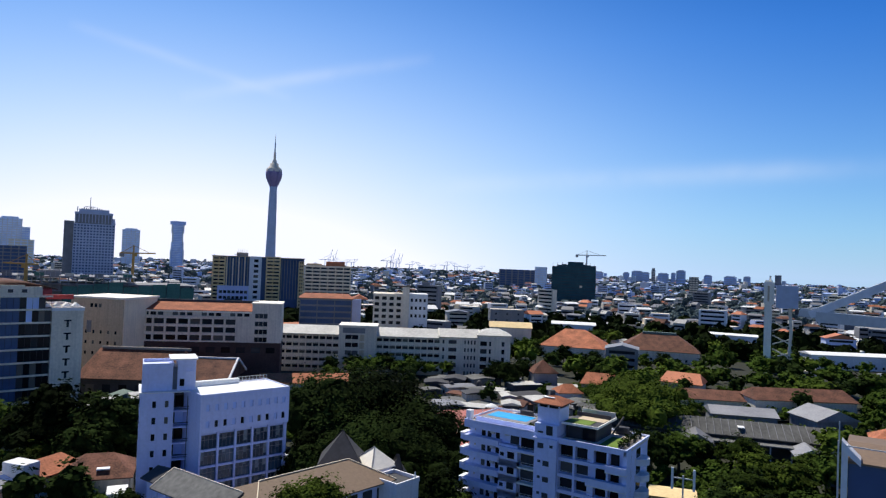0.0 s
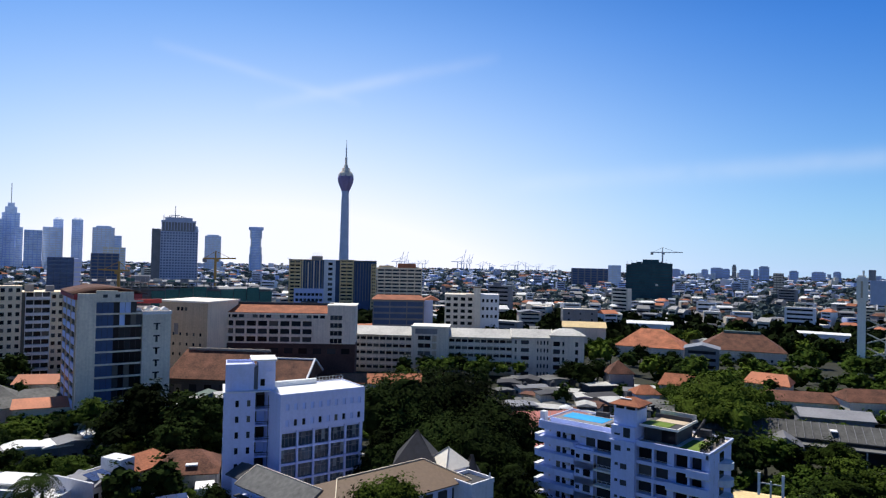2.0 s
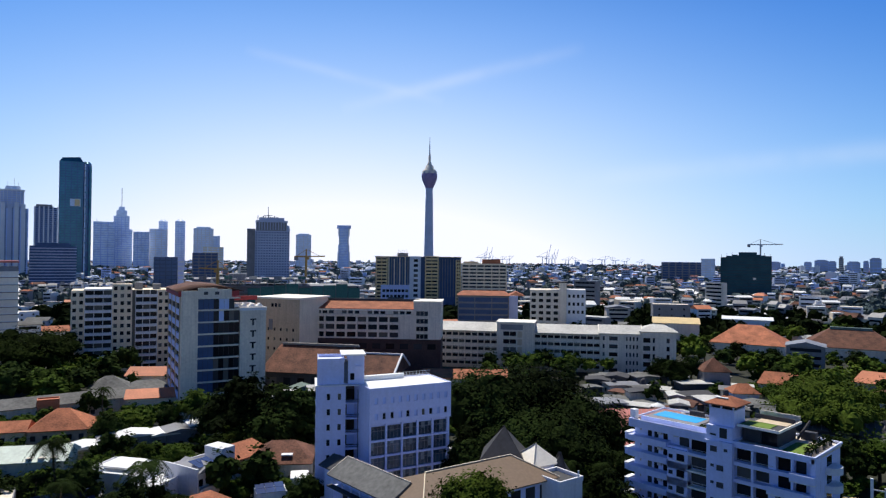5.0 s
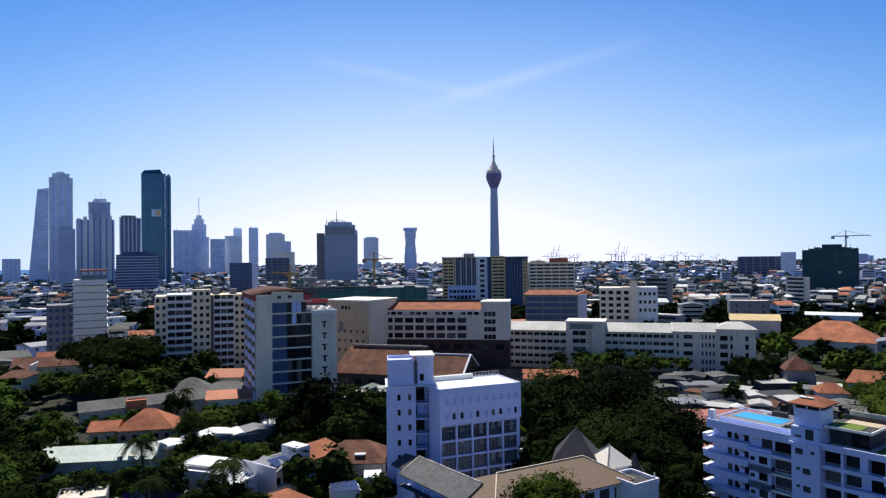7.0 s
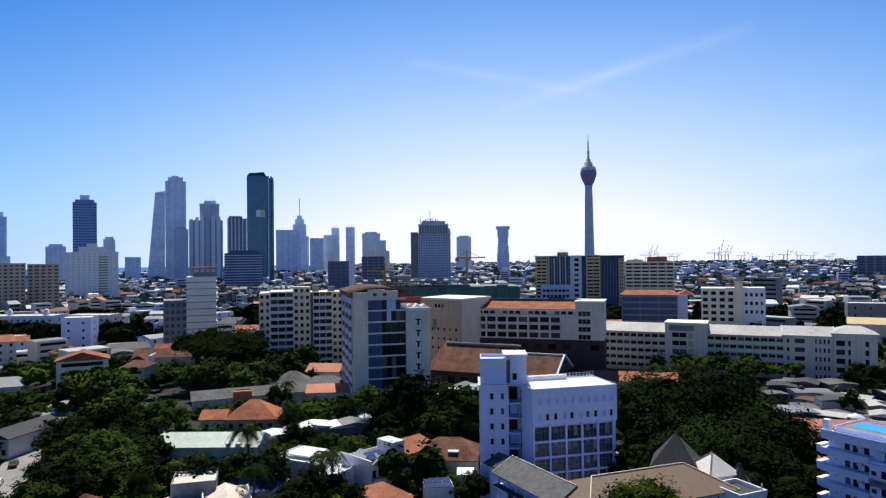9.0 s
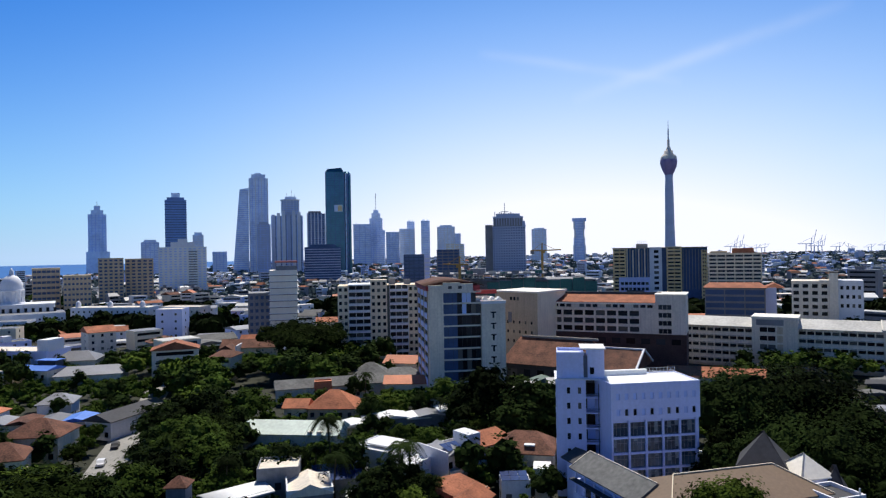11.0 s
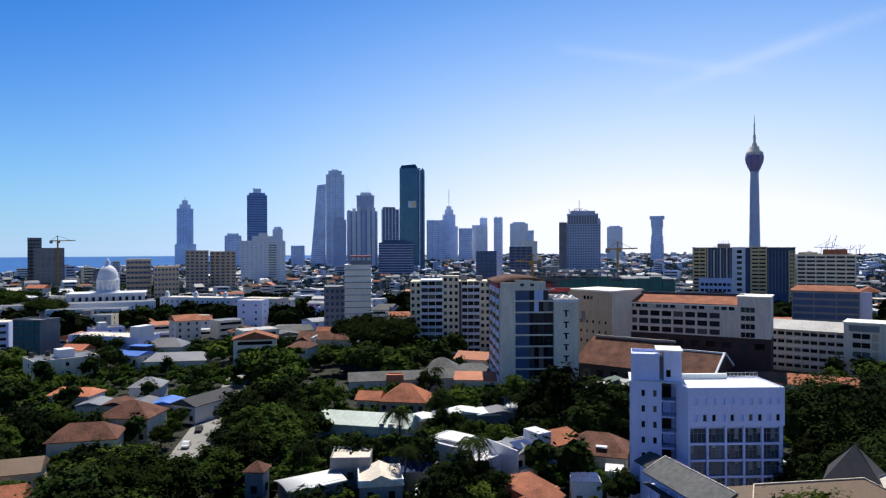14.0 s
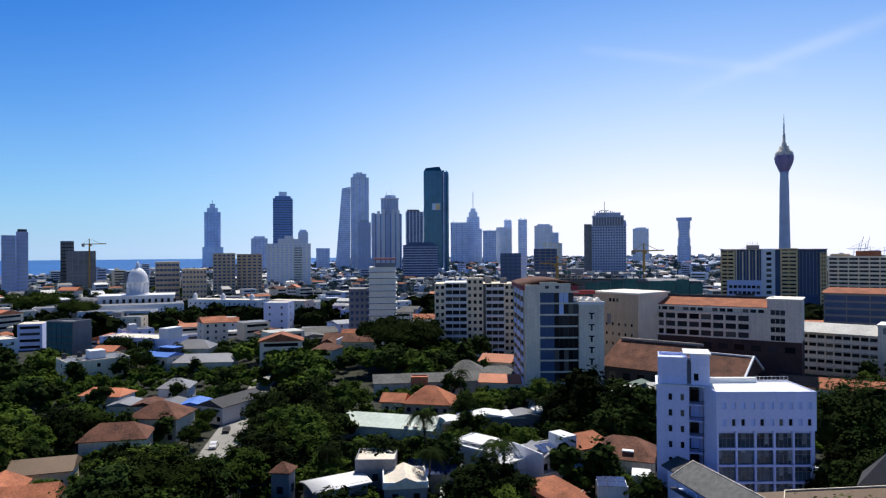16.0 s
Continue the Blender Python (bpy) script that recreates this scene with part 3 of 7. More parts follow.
def glass_office():
    th = thing("glass_office", "nine storey office with dark glass front and vaulted roof", "building", -117.5, 170.8, 41.6, 25, 32)
    box("wall", th, .4, 14.5, .7, 32, 0, 35.5, BEIGE)
    box("corner_pier", th, 0, 4.6, .0, 2.2, 0, 37.2, PALE)
    box("head_wall", th, 4.6, 14.2, .3, 1.0, 35.2, 37.6, PALE)
    box("head_wall", th, 4.6, 10, .2, 1.0, 37.6, 38.0, PALE)
    for x in (6.2, 9.4):
        box("vent", th, x, x + 1.2, .22, .3, 36.0, 36.9, DARKGREY)
    for i in range(10):
        z = 35.2 - i * 3.55
        box("floor_band", th, 4.6, 16.7, -.15, .75, z - .45, z, PALE)
        if z < 3:
            continue
        for j in range(8):
            x0 = 4.7 + j * 1.48
            if z > 34 and j > 6:
                continue
            # a broken reflection, painted as a few paler blue panes
            reflects = i == 0 and j in (4, 5) or i == 1 and j == 4
            box("window", th, x0, x0 + 1.42, .5, .6, z - 3.55, z - .45, HAZEBAND if reflects else (NAVY if j < 3 else GLASS))
        for j in range(9):
            box("mullion", th, 4.62 + j * 1.48, 4.68 + j * 1.48, .4, .5, z - 3.55, z - .45, DARKGREY)
    box("side_wall", th, 16.7, 24.5, 0, 24, 0, 31.0, PALE)
    parapet(th, 16.5, 24.7, -.1, 24, 31.0, .9, WHITE, .3)
    for k in range(4):
        gable("rooflight", th, 14.8 + k * 2.4, 16.8 + k * 2.4, 1.5, 4, 32.2, .9, BRIGHT, over=.05, along="y")
    for i in range(8):
        z = 28.0 - i * 3.55
        if z < 2:
            continue
        box("window", th, 20.3, 20.9, -.08, .02, z - 1.5, z + .1, GLASS)
        box("window", th, 19.7, 21.5, -.09, .02, z + .1, z + .5, GLASS)
        box("window", th, 24.7, 24.76, 3, 5, z - 1.5, z + .3, GLASS)
    # striped side face
    for i in range(10):
        z = 35.0 - i * 3.55
        box("side_band", th, -.1, .4, 3.2, 31.5, z - 1.75, z, LILAC)
        if z > 4:
            box("side_window", th, .2, .38, 3.2, 31.5, z - 3.5, z - 1.8, GLASS)
    for y in (2.4, 12, 22, 31.6):
        box("side_pier", th, -.25, .45, y, y + .8, 0, 35.4, BEIGE)
    box("fascia", th, -.8, 16.6, 1.0, 33, 35.5, 37.0, RED, "dark red roof fascia")
    box("fascia", th, 14.2, 25, 14, 15, 33.3, 34.6, RED, "dark red roof fascia")
    n = 14
    prof = [(-1.0 + 19.0 * k / n, 37.0 + 1.6 * math.sin(math.pi * k / n)) for k in range(n + 1)]
    v = [(x, y, z) for y in (1.2, 33.2) for x, z in prof] + [(x, y, z - .3) for y in (1.2, 33.2) for x, z in prof]
    m = n + 1
    f = [(k, k + 1, m + k + 1, m + k) for k in range(n)] + [(2 * m + k + 1, 2 * m + k, 3 * m + k, 3 * m + k + 1) for k in range(n)]
    f += [(k + 1, k, 2 * m + k, 2 * m + k + 1) for k in range(n)] + [(m + k, m + k + 1, 3 * m + k + 1, 3 * m + k) for k in range(n)]
    shape("vault_roof", th, v, f, OLDTILE, "brown low vaulted roof", True)


def beige_block():
    th = thing("lecture_block", "tall blank beige block with a pale flat roof", "building", -126.2, 229.5, -10, 20, 19)
    box("wall", th, 0, 20, 0, 19, 0, 31.6, BEIGE)
    # the lit face, its extra brightness put into a cream layer
    box("side_wall", th, 20, 20.3, .3, 19, 0, 31.6, CREAM)
    box("roof", th, -.5, 20.8, -.5, 19.5, 31.6, 32.2, IVORY)
    for i in range(3):
        for k in range(6):
            x = 3.5 + 2.8 * k
            w = box("window", th, x - .35, x + .35, -.06, .02, 12.5 + 3.6 * i, 13.6 + 3.6 * i, GLASS)
            sub("hood", w, x - .5, x + .5, -.3, -.01, 13.65 + 3.6 * i, 13.8 + 3.6 * i, BEIGE)
    for x in (8, 9.6, 11.2):
        box("window", th, x - .5, x + .5, -.06, .02, 28.6, 29.9, GLASS)
    box("vent_strip", th, 6.5, 8.2, -.2, -.01, 20, 24, GREY)


def hostel_block():
    th = thing("hostel_block", "long pale block with recessed galleries and tiled roof", "building", -105.6, 237.2, 10, 49, 14)
    box("wall", th, 0, 38.5, 1.2, 14, 16.4, 27.6, PALE)
    box("base", th, 0, 49, .3, 14, 0, 16.4, BRICKDARK)
    front(th, 0, 33, 16.4, 25.2, 3, 8, PALE, 1.0, .34, .16, 1.2, GLASS)
    box("plain_bay", th, 33, 38.5, .2, 1.2, 16.4, 25.2, PALE)
    box("head_band", th, 0, 38.5, .1, 1.2, 25.2, 25.7, PALE)
    for j in range(15):
        if j % 4 != 3:
            box("window", th, .6 + j * 2.5, 2.4 + j * 2.5, 1.1, 1.22, 25.8, 27.0, GLASS)
    box("eave_band", th, 0, 38.5, .6, 1.2, 27.0, 27.8, IVORY)
    gable("roof", th, 0, 38.5, 1, 13.5, 27.8, 2.7, TILE, "faded red tile roof", 0, .5)
    box("ridge_wall", th, 0, 40, 7.2, 8.0, 29.8, 31.2, DARKGREY)
    box("end_block", th, 38.5, 49, -.2, 14, 16.4, 30.6, PALE)
    box("end_cap", th, 38.2, 49.3, -.5, 14.3, 30.6, 31.0, IVORY)
    for i in range(4):
        z = 25.4 - i * 2.9
        w = box("window", th, 39.6, 44, -.3, -.18, z, z + 1.7, GLASS)
        sub("sill", w, 39.4, 44.2, -.6, -.3, z - .2, z, PALE)
        for x in (41, 42.5):
            sub("mullion", w, x - .06, x + .06, -.36, -.3, z, z + 1.7, PALE)
    for j in range(9):
        box("window", th, 1.5 + j * 5.3, 4.6 + j * 5.3, .2, .32, 12.6, 14.6, GLASS)


def long_block():
    th = thing("long_block", "long pale four storey block with bleached sheet roof", "building", -66.6, 282.1, 2.2, 99, 13)

    def wing(x0, x1, bays, top):
        box("wall", th, x0, x1, 1.1, 12, 0, top, PALE)
        front(th, x0, x1, 1.0, top, 5, bays, PALE, .9, .46, .16, 1.1, GLASS)
        for k in range(1, 6):
            box("sun_shade", th, x0, x1, -.5, .2, 1.0 + k * (top - 1) / 5 - .95, 1.0 + k * (top - 1) / 5 - .8, PALE)

    def bleached(x0, x1, y0, z, rise, hip=0.0):
        gable("roof", th, x0, x1, y0, 12, z, rise, PALEROOF, "sun-bleached sheet roof", hip, .8)
        for x in (x0 - .6, x1 + .6):
            if not hip:
                bar("verge", th, (x, y0 - .8, z + .1), (x, 6 + y0 / 2, z + rise + .1), .3, IVORY)

    wing(0, 25.4, 9, 16.3)
    bleached(0, 25.4, 0, 16.3, 3.2)
    box("stair_block", th, 25.4, 41.3, -1.2, 12, 0, 20.0, PALE)
    box("flat_cap", th, 25.1, 41.6, -1.5, 12.3, 20.0, 20.5, IVORY)
    box("head_panel", th, 27, 36.5, -1.3, -1.19, 17.2, 19.4, GREY)
    for i in range(5):
        z = 14.6 - i * 3.3
        w = box("window", th, 28.2, 33.6, -1.3, -1.18, z, z + 1.8, GLASS)
        sub("sill", w, 28.0, 33.8, -1.6, -1.3, z - .25, z, PALE)
        sub("mullion", w, 30.8, 31.0, -1.36, -1.3, z, z + 1.8, PALE)
        box("lattice", th, 34.2, 36.2, -1.28, -1.18, z - .6, z + 2.0, BEIGE)
    wing(41.3, 68.6, 10, 16.3)
    bleached(41.3, 68.6, 0, 16.3, 3.2)
    box("middle_block", th, 68.6, 85, -.3, 12, 0, 16.9, PALE)
    bleached(68.6, 85, -.3, 16.9, 3.0)
    for i in range(5):
        z = 14.0 - i * 3.3
        for x0, x1 in ((69.6, 70.4), (72.2, 75.6), (79, 79.6), (80.4, 81.0), (81.8, 82.4), (83.2, 83.8)):
            w = box("window", th, x0, x1, -.4, -.28, z, z + 1.6, GLASS)
            sub("sill", w, x0 - .15, x1 + .15, -.7, -.4, z - .2, z, PALE)
    box("end_block", th, 85, 98.8, -.9, 12, 0, 18.2, PALE)
    bleached(85, 98.8, -.9, 18.2, 2.4, 5)
    for i in range(5):
        z = 13.6 - i * 3.3
        for x0, x1 in ((85.8, 88.6), (89.6, 90.4), (95.0, 96.2)):
            w = box("window", th, x0, x1, -1.0, -.88, z, z + 1.9, GLASS)
            sub("hood", w, x0 - .3, x1 + .3, -1.7, -1.0, z + 2.0, z + 2.2, PALE)


def tiled_hall():
    th = thing("tiled_hall", "old low hall with weathered tile roofs and white gable edges", "building", -110, 206, 2, 50, 22)
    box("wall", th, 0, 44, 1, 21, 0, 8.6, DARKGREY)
    gable("roof", th, 0, 30, 0, 22, 8.6, 8.0, OLDTILE, "weathered brown tile roof", 2.5, 1)
    box("ridge_cap", th, 2.2, 30.4, 10.5, 11.5, 16.3, 17.0, GREY)
    bar("ridge_edge", th, (2.2, 10.4, 17.05), (30.4, 10.4, 17.05), .3, PALE)
    gable("roof", th, 31.1, 45, 2, 22, 8.6, 5.4, OLDTILE, "weathered brown tile roof", 0, .5)
    bar("gable_edge", th, (45.6, 1.2, 8.9), (45.6, 12, 14.3), .6, WHITE, "white gable coping")
    bar("gable_edge", th, (45.6, 22.8, 8.9), (45.6, 12, 14.3), .6, WHITE, "white gable coping")
    bar("ridge_edge", th, (31, 12, 14.2), (45.6, 12, 14.2), .5, WHITE, "white ridge coping")
    for j in range(8):
        box("window", th, 2 + j * 5, 4.4 + j * 5, .92, 1.02, 3.5, 6.5, GLASS)


white_block()
pool_block()
glass_office()
beige_block()
hostel_block()
long_block()
tiled_hall()


# ---- roofs at the foot of the white block ----
def brown_hall():
    th = thing("brown_roofed_hall", "low hall with a wide brown sheet roof", "building", -24.5, 95.1, 47.5, 26.5, 13)
    box("wall", th, 0, 26.5, .8, 12.2, 0, 10.6, LILAC)
    gable("roof", th, 0, 26.5, 0, 13, 10.7, 2.8, BROWN, "brown sheet roof with pale hips", 5, .6)
    for a, b in (((-.6, -.6, 10.8), (4.4, 6.5, 13.6)), ((27.1, -.6, 10.8), (22.1, 6.5, 13.6)), ((4.4, 6.5, 13.6), (22.1, 6.5, 13.6))):
        bar("ridge_cap", th, a, b, .15, CREAM)
    for j in range(8):
        box("window", th, 1.5 + j * 3.2, 3.5 + j * 3.2, .72, .82, 6.8, 9.6, GLASS)
    th = thing("lantern_house", "low wing under a pale pyramid rooflight", "building", -14.4, 120.8, -45, 6, 6)
    box("wall", th, 0, 5.8, 0, 5.8, 0, 11.4, LILAC)
    gable("rooflight", th, 0, 5.8, 0, 5.8, 11.4, 3.0, IVORY, "pale cream pyramid rooflight", 3.1, .3)
    bar("hip_bar", th, (-.3, -.3, 11.5), (2.9, 2.9, 14.5), .16, GREY)
    bar("hip_bar", th, (6.1, -.3, 11.5), (2.9, 2.9, 14.5), .16, GREY)
    th = thing("porch_block", "small white block with a brown flat roof", "building", -11.1, 115.2, 23, 5.6, 4)
    box("wall", th, 0, 5.4, 0, 4, 0, 9.8, WHITE)
    box("roof", th, -.3, 5.7, -.4, 4.2, 9.8, 10.1, BROWN)
    # no groove here: a dark strip on the wall gives the shadow line
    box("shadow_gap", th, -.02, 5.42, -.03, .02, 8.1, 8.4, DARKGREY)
    th = thing("parapet_house", "small white house behind a high parapet", "building", -5.5, 110.8, 50, 5.6, 6)
    box("wall", th, 0, 5.5, 0, 6, 0, 10.4, WHITE)
    parapet(th, -.1, 5.6, -.1, 6.1, 10.4, .8, WHITE, .3)
    box("roof", th, .2, 5.3, .2, 5.8, 10.4, 10.6, DARKGREY)
    bar("lamp", th, (4.6, .1, 11.2), (4.6, .1, 12.2), .18, BRIGHT)
    th = thing("spire_house", "small house with a steep dark pyramid roof", "building", -19.8, 117.8, 4, 8, 8)
    box("wall", th, 0, 7.5, 0, 8, 0, 11.6, LILAC)
    gable("spire", th, 0, 7.5, 0, 8, 11.6, 5.4, DARKGREY, "steep dark pyramid roof", 4.2, .3)
    for j in range(2):
        box("window", th, 1 + 3.2 * j, 2.6 + 3.2 * j, -.06, .02, 8, 10, GLASS)
    th = thing("dark_gabled_house", "narrow house with a steep dark gable", "building", -7.6, 119.2, 0, 3, 4)
    box("wall", th, 0, 3, 0, 4, 0, 9.4, WHITE)
    gable("spire", th, 0, 3, 0, 4, 9.4, 3.8, DARKGREY, "steep dark pyramid roof", 2.0, .2)
    th = thing("veranda_house", "long house with grey sheet roof and dark verandas", "building", -44.2, 108.0, -35.5, 16.5, 7)
    box("wall", th, 0, 16.5, 1.4, 7, 0, 9.8, LILAC)
    for z in (2.0, 5.0, 8.0):
        box("veranda_slab", th, -.3, 16.8, 0, 1.4, z - .1, z + .15, LILAC)
        if z < 8:
            box("veranda_rail", th, -.3, 16.8, -.05, .05, z + .15, z + 1.0, LILAC)
            for k in range(6):
                box("window", th, .6 + k * 2.7, 2.6 + k * 2.7, 1.32, 1.42, z + .3, z + 2.3, GLASS)
    box("shade_roof", th, -.4, 16.9, -1.0, .1, 8.2, 8.4, DARKGREY)
    for k in range(7):
        box("post", th, k * 2.7, .22 + k * 2.7, 0, .22, 0, 9.9, LILAC)
    gable("roof", th, 0, 16.5, 0, 7, 10.1, 2.3, SHEETDARK, "grey sheet gable roof", 0, .7)
    bar("gable_edge", th, (-.7, -.7, 10.2), (-.7, 3.5, 12.4), .12, PALE)
    bar("ridge_cap", th, (-.7, 3.5, 12.45), (17.2, 3.5, 12.45), .14, PALE)
    th = thing("dark_wing", "low wing with a dark sheet roof", "building", -48.5, 113.5, -35.5, 9, 5)
    box("wall", th, 0, 9, .5, 5, 0, 9.6, LILAC)
    gable("roof", th, 0, 9, 0, 5.5, 9.8, 1.4, DARKGREY, "dark sheet roof", 0, .5)
    th = thing("lilac_annexe", "narrow pale lilac annexe beside the stair tower", "building", -55.8, 116.2, 24.5, 3, 4)
    box("wall", th, 0, 2.8, 0, 4, 0, 5.6, PALE)
    box("roof", th, -.3, 3.1, -.3, 4.3, 5.6, 5.85, BRIGHT)
    for z in (2.8,):
        for x in (1.4,):
            box("window", th, x - .5, x + .5, -.06, .02, z, z + 1.6, GLASS)


brown_hall()


# ---- middle distance blocks ----
def tower_block():
    th = thing("tower_block", "sixteen storey block with yellow balconies and dark glass", "building", -180.7, 530.1, 15, 72, 24)
    box("wall", th, 0, 72, 1.5, 24, 0, 47.5, NAVY)
    for x0, x1, top in ((0, 10, 47), (41.5, 53, 48.5), (67.5, 72, 45.5)):
        for i in range(16):
            z = top - 2.9 * i - 2.9
            box("balcony", th, x0, x1, -.3, 1.5, z, z + 1.15, YELLOW)
            box("back_wall", th, x0, x1, 1.2, 1.5, z + 1.15, z + 2.9, CREAM)
            box("window", th, x0 + 1, x1 - 1, 1.1, 1.22, z + 1.2, z + 2.5, GLASS)
        for x in (x0, (x0 + x1) / 2 - .3, x1 - .6):
            box("pier", th, x, x + .6, -.4, 1.5, 0, top, YELLOW)
    for k in range(8):
        box("fin", th, 10.6 + k * 2.3, 11.5 + k * 2.3, .7, 1.5, 16, 48 - (k % 3), GREY if k % 2 else CREAM)
    box("stair_shaft", th, 28.5, 38, -1.2, 4, 0, 48.2, WHITE)
    for i in range(9):
        box("window", th, 32, 35.5, -1.32, -1.18, 43.5 - i * 4.2, 45.8 - i * 4.2, GLASS)
    box("podium", th, 4.5, 28.5, -1.5, 1.5, 0, 24, LILAC)
    for z in (13.5, 18):
        for k in range(7):
            box("window", th, 6 + k * 3.2, 8.4 + k * 3.2, -1.62, -1.48, z, z + 2.2, GLASS)
    for k in range(6):
        box("fin", th, 53.8 + k * 2.3, 54.3 + k * 2.3, .8, 1.5, 14, 46, GREY)
    box("roof_plant", th, 18, 27, 6, 14, 47.5, 51, GREY)
    for k in range(5):
        bar("aerial", th, (19 + k * 1.7, 8, 51), (19 + k * 1.7, 8, 53.5), .25, STEEL)
    box("roof_edge", th, -.4, 72.4, -.6, 24, 47.5, 48.0, BEIGE)


def netted_tower():
    th = thing("unfinished_tower", "unfinished tower wrapped in dark green netting", "building", 140.3, 818, -11.5, 53, 34)
    box("wall", th, .6, 52, .6, 34, 0, 51, DARKGREY)
    for k in range(9):
        w = 53 / 9
        off = .35 * ((k * 5) % 3)
        box("net", th, k * w + .04, (k + 1) * w - .04, -.1 - off, .4, 0, 52.6 + .7 * ((k * 7) % 4) - (2 if k < 2 else 0), NET)
    for k in range(14):
        box("slab_edge", th, -.3, 53.3, -.95, -.4, 3.4 + k * 3.6, 3.7 + k * 3.6, DARKGREY)
    box("core", th, 19, 38, 10, 24, 51, 57, NET)
    for k in range(10):
        bar("scaffold_pole", th, (1 + k * 5.6, 1, 51), (1 + k * 5.6, 1, 54.5 + (k % 3)), .3, DARKGREY)
    box("opening", th, 34, 37, -1.1, -.9, 25.5, 28, PALE)


def tower_crane(x, y, head, h, jib, back, mat, label, z=0.0):
    th = thing("tower_crane", label, "crane", x, y, head, z=z)
    bar("mast", th, (0, 0, 0), (0, 0, h), 1.6, mat)
    bar("jib", th, (0, 0, h), (jib, 0, h + .5), 1.0, mat)
    bar("counter_jib", th, (0, 0, h), (-back, 0, h), 1.2, mat)
    box("counterweight", th, -back, -back + 3, -1, 1, h - 3, h - .4, GREY)
    bar("apex", th, (0, 0, h), (0, 0, h + 6), .9, mat)
    bar("stay", th, (0, 0, h + 6), (jib * .7, 0, h + .8), .3, mat)
    bar("stay", th, (0, 0, h + 6), (-back * .8, 0, h + .6), .3, mat)
    box("cab", th, .6, 2.4, -1, 1, h - 2.4, h - .3, mat)


def framed(name, label, b0, b1, r, h, floors, bays, wall, glass, deep=.6, sill=.42, pier=.2, depth=18.0, turn=0.0, cap=None, side_bays=4):
    """A plain slab block between two bearings with a framed front and sides."""
    w = 2 * r * math.sin(radians((b1 - b0) / 2))
    p = at(b0, r)
    head = -(b0 + b1) / 2 + turn
    th = thing(name, label, "building", p.x, p.y, head, w, depth)
    box("wall", th, deep, w - deep, deep, depth, 0, h, glass)
    front(th, 0, w, 0, h, floors, bays, wall, deep, sill, pier, deep)
    side(th, deep, -1, deep, depth, 0, h, floors, side_bays, wall, deep, sill, pier)
    side(th, w - deep, 1, deep, depth, 0, h, floors, side_bays, wall, deep, sill, pier)
    box("roof", th, -.2, w + .2, -.2, depth + .2, h, h + .7, cap or wall)
    return th, w


tower_block()
netted_tower()
crane_foot = at(12.6, 850)
tower_crane(crane_foot.x, crane_foot.y, 0, 66, 24, 14, STEEL, "pale tower crane beside the netted tower")

th, w = framed("apartment_tower", "tan apartment slab with long balconies", -11.4, -7.5, 650, 41, 12, 6, CREAM, GLASS, 1.0, .5, .12)
box("roof_house", th, 20, 38, 3, 14, 41.7, 46, TILE, "orange rooftop house")
box("roof_house", th, 2, 16, 4, 14, 41.7, 43.6, BEIGE)
th, w = framed("glazed_office", "grey glazed office with an orange tiled roof", -11.7, -7.3, 362, 26.5, 8, 3, GREY, NAVY, .5, .3, .05)
gable("roof", th, 0, w, 0, 18, 27.2, 2.2, TILE, "orange tile roof", 3, .8)
box("stair_shaft", th, w + .1, w + 5, 2, 16, 0, 27, LILAC)
gable("roof", th, w + .5, w + 8, 4, 18, 27, 2.2, TILE, "orange tile roof", 2, .8, "y")
th, w = framed("apartment_block", "pale six storey apartment block with dark windows", -5.5, -3.0, 340, 31, 10, 4, PALE, GLASS, .5, .45, .4)
box("stair_shaft", th, w + .05, w + 3.4, -.6, 9, 0, 35.5, PALE)
box("cap", th, w - 5, w + 4, -1, 9.5, 35.5, 36, DARKGREY)
box("white_wing", th, w + 3.45, w + 13, 1, 14, 0, 32, WHITE)
for i in range(3):
    for j in range(4):
        box("window", th, w + 4.3 + j * 2.2, w + 5.4 + j * 2.2, .9, 1.02, 20 + i * 4, 21.6 + i * 4, GLASS)


def striped_block():
    th = thing("striped_block", "tall narrow white block with thin dark ledges", "building", -245.1, 221, 46.8, 13.2, 16)
    box("wall", th, 0, 13.2, 0, 16, 0, 40, IVORY)
    for i in range(12):
        z = 37.4 - 3.1 * i
        box("ledge", th, -.5, 13.6, -.7, 16, z, z + .22, BRICKDARK)
        box("ledge_top", th, -.5, 13.6, -.7, 16, z + .22, z + .45, WHITE)
    box("penthouse", th, 3, 13, 2, 12, 40, 42, GREY)
    for k in range(4):
        box("post", th, 3.4 + k * 2.9, 3.9 + k * 2.9, 1.8, 2.3, 42, 43.6, WHITE)
    box("shade_roof", th, 2.6, 13.4, 1.5, 12.5, 43.6, 44.5, PINK, "faded pink roof slab")
    th = thing("grey_annexe", "plain grey eight storey annexe with small windows", "building", -255.5, 216.7, 46.8, 10.6, 16)
    box("wall", th, 0, 10.6, 0, 16, 0, 29, GREY)
    for i in range(8):
        for j in range(4):
            box("window", th, .9 + j * 2.5, 2.3 + j * 2.5, -.06, .02, 26 - i * 3.2, 27.6 - i * 3.2, NAVY)


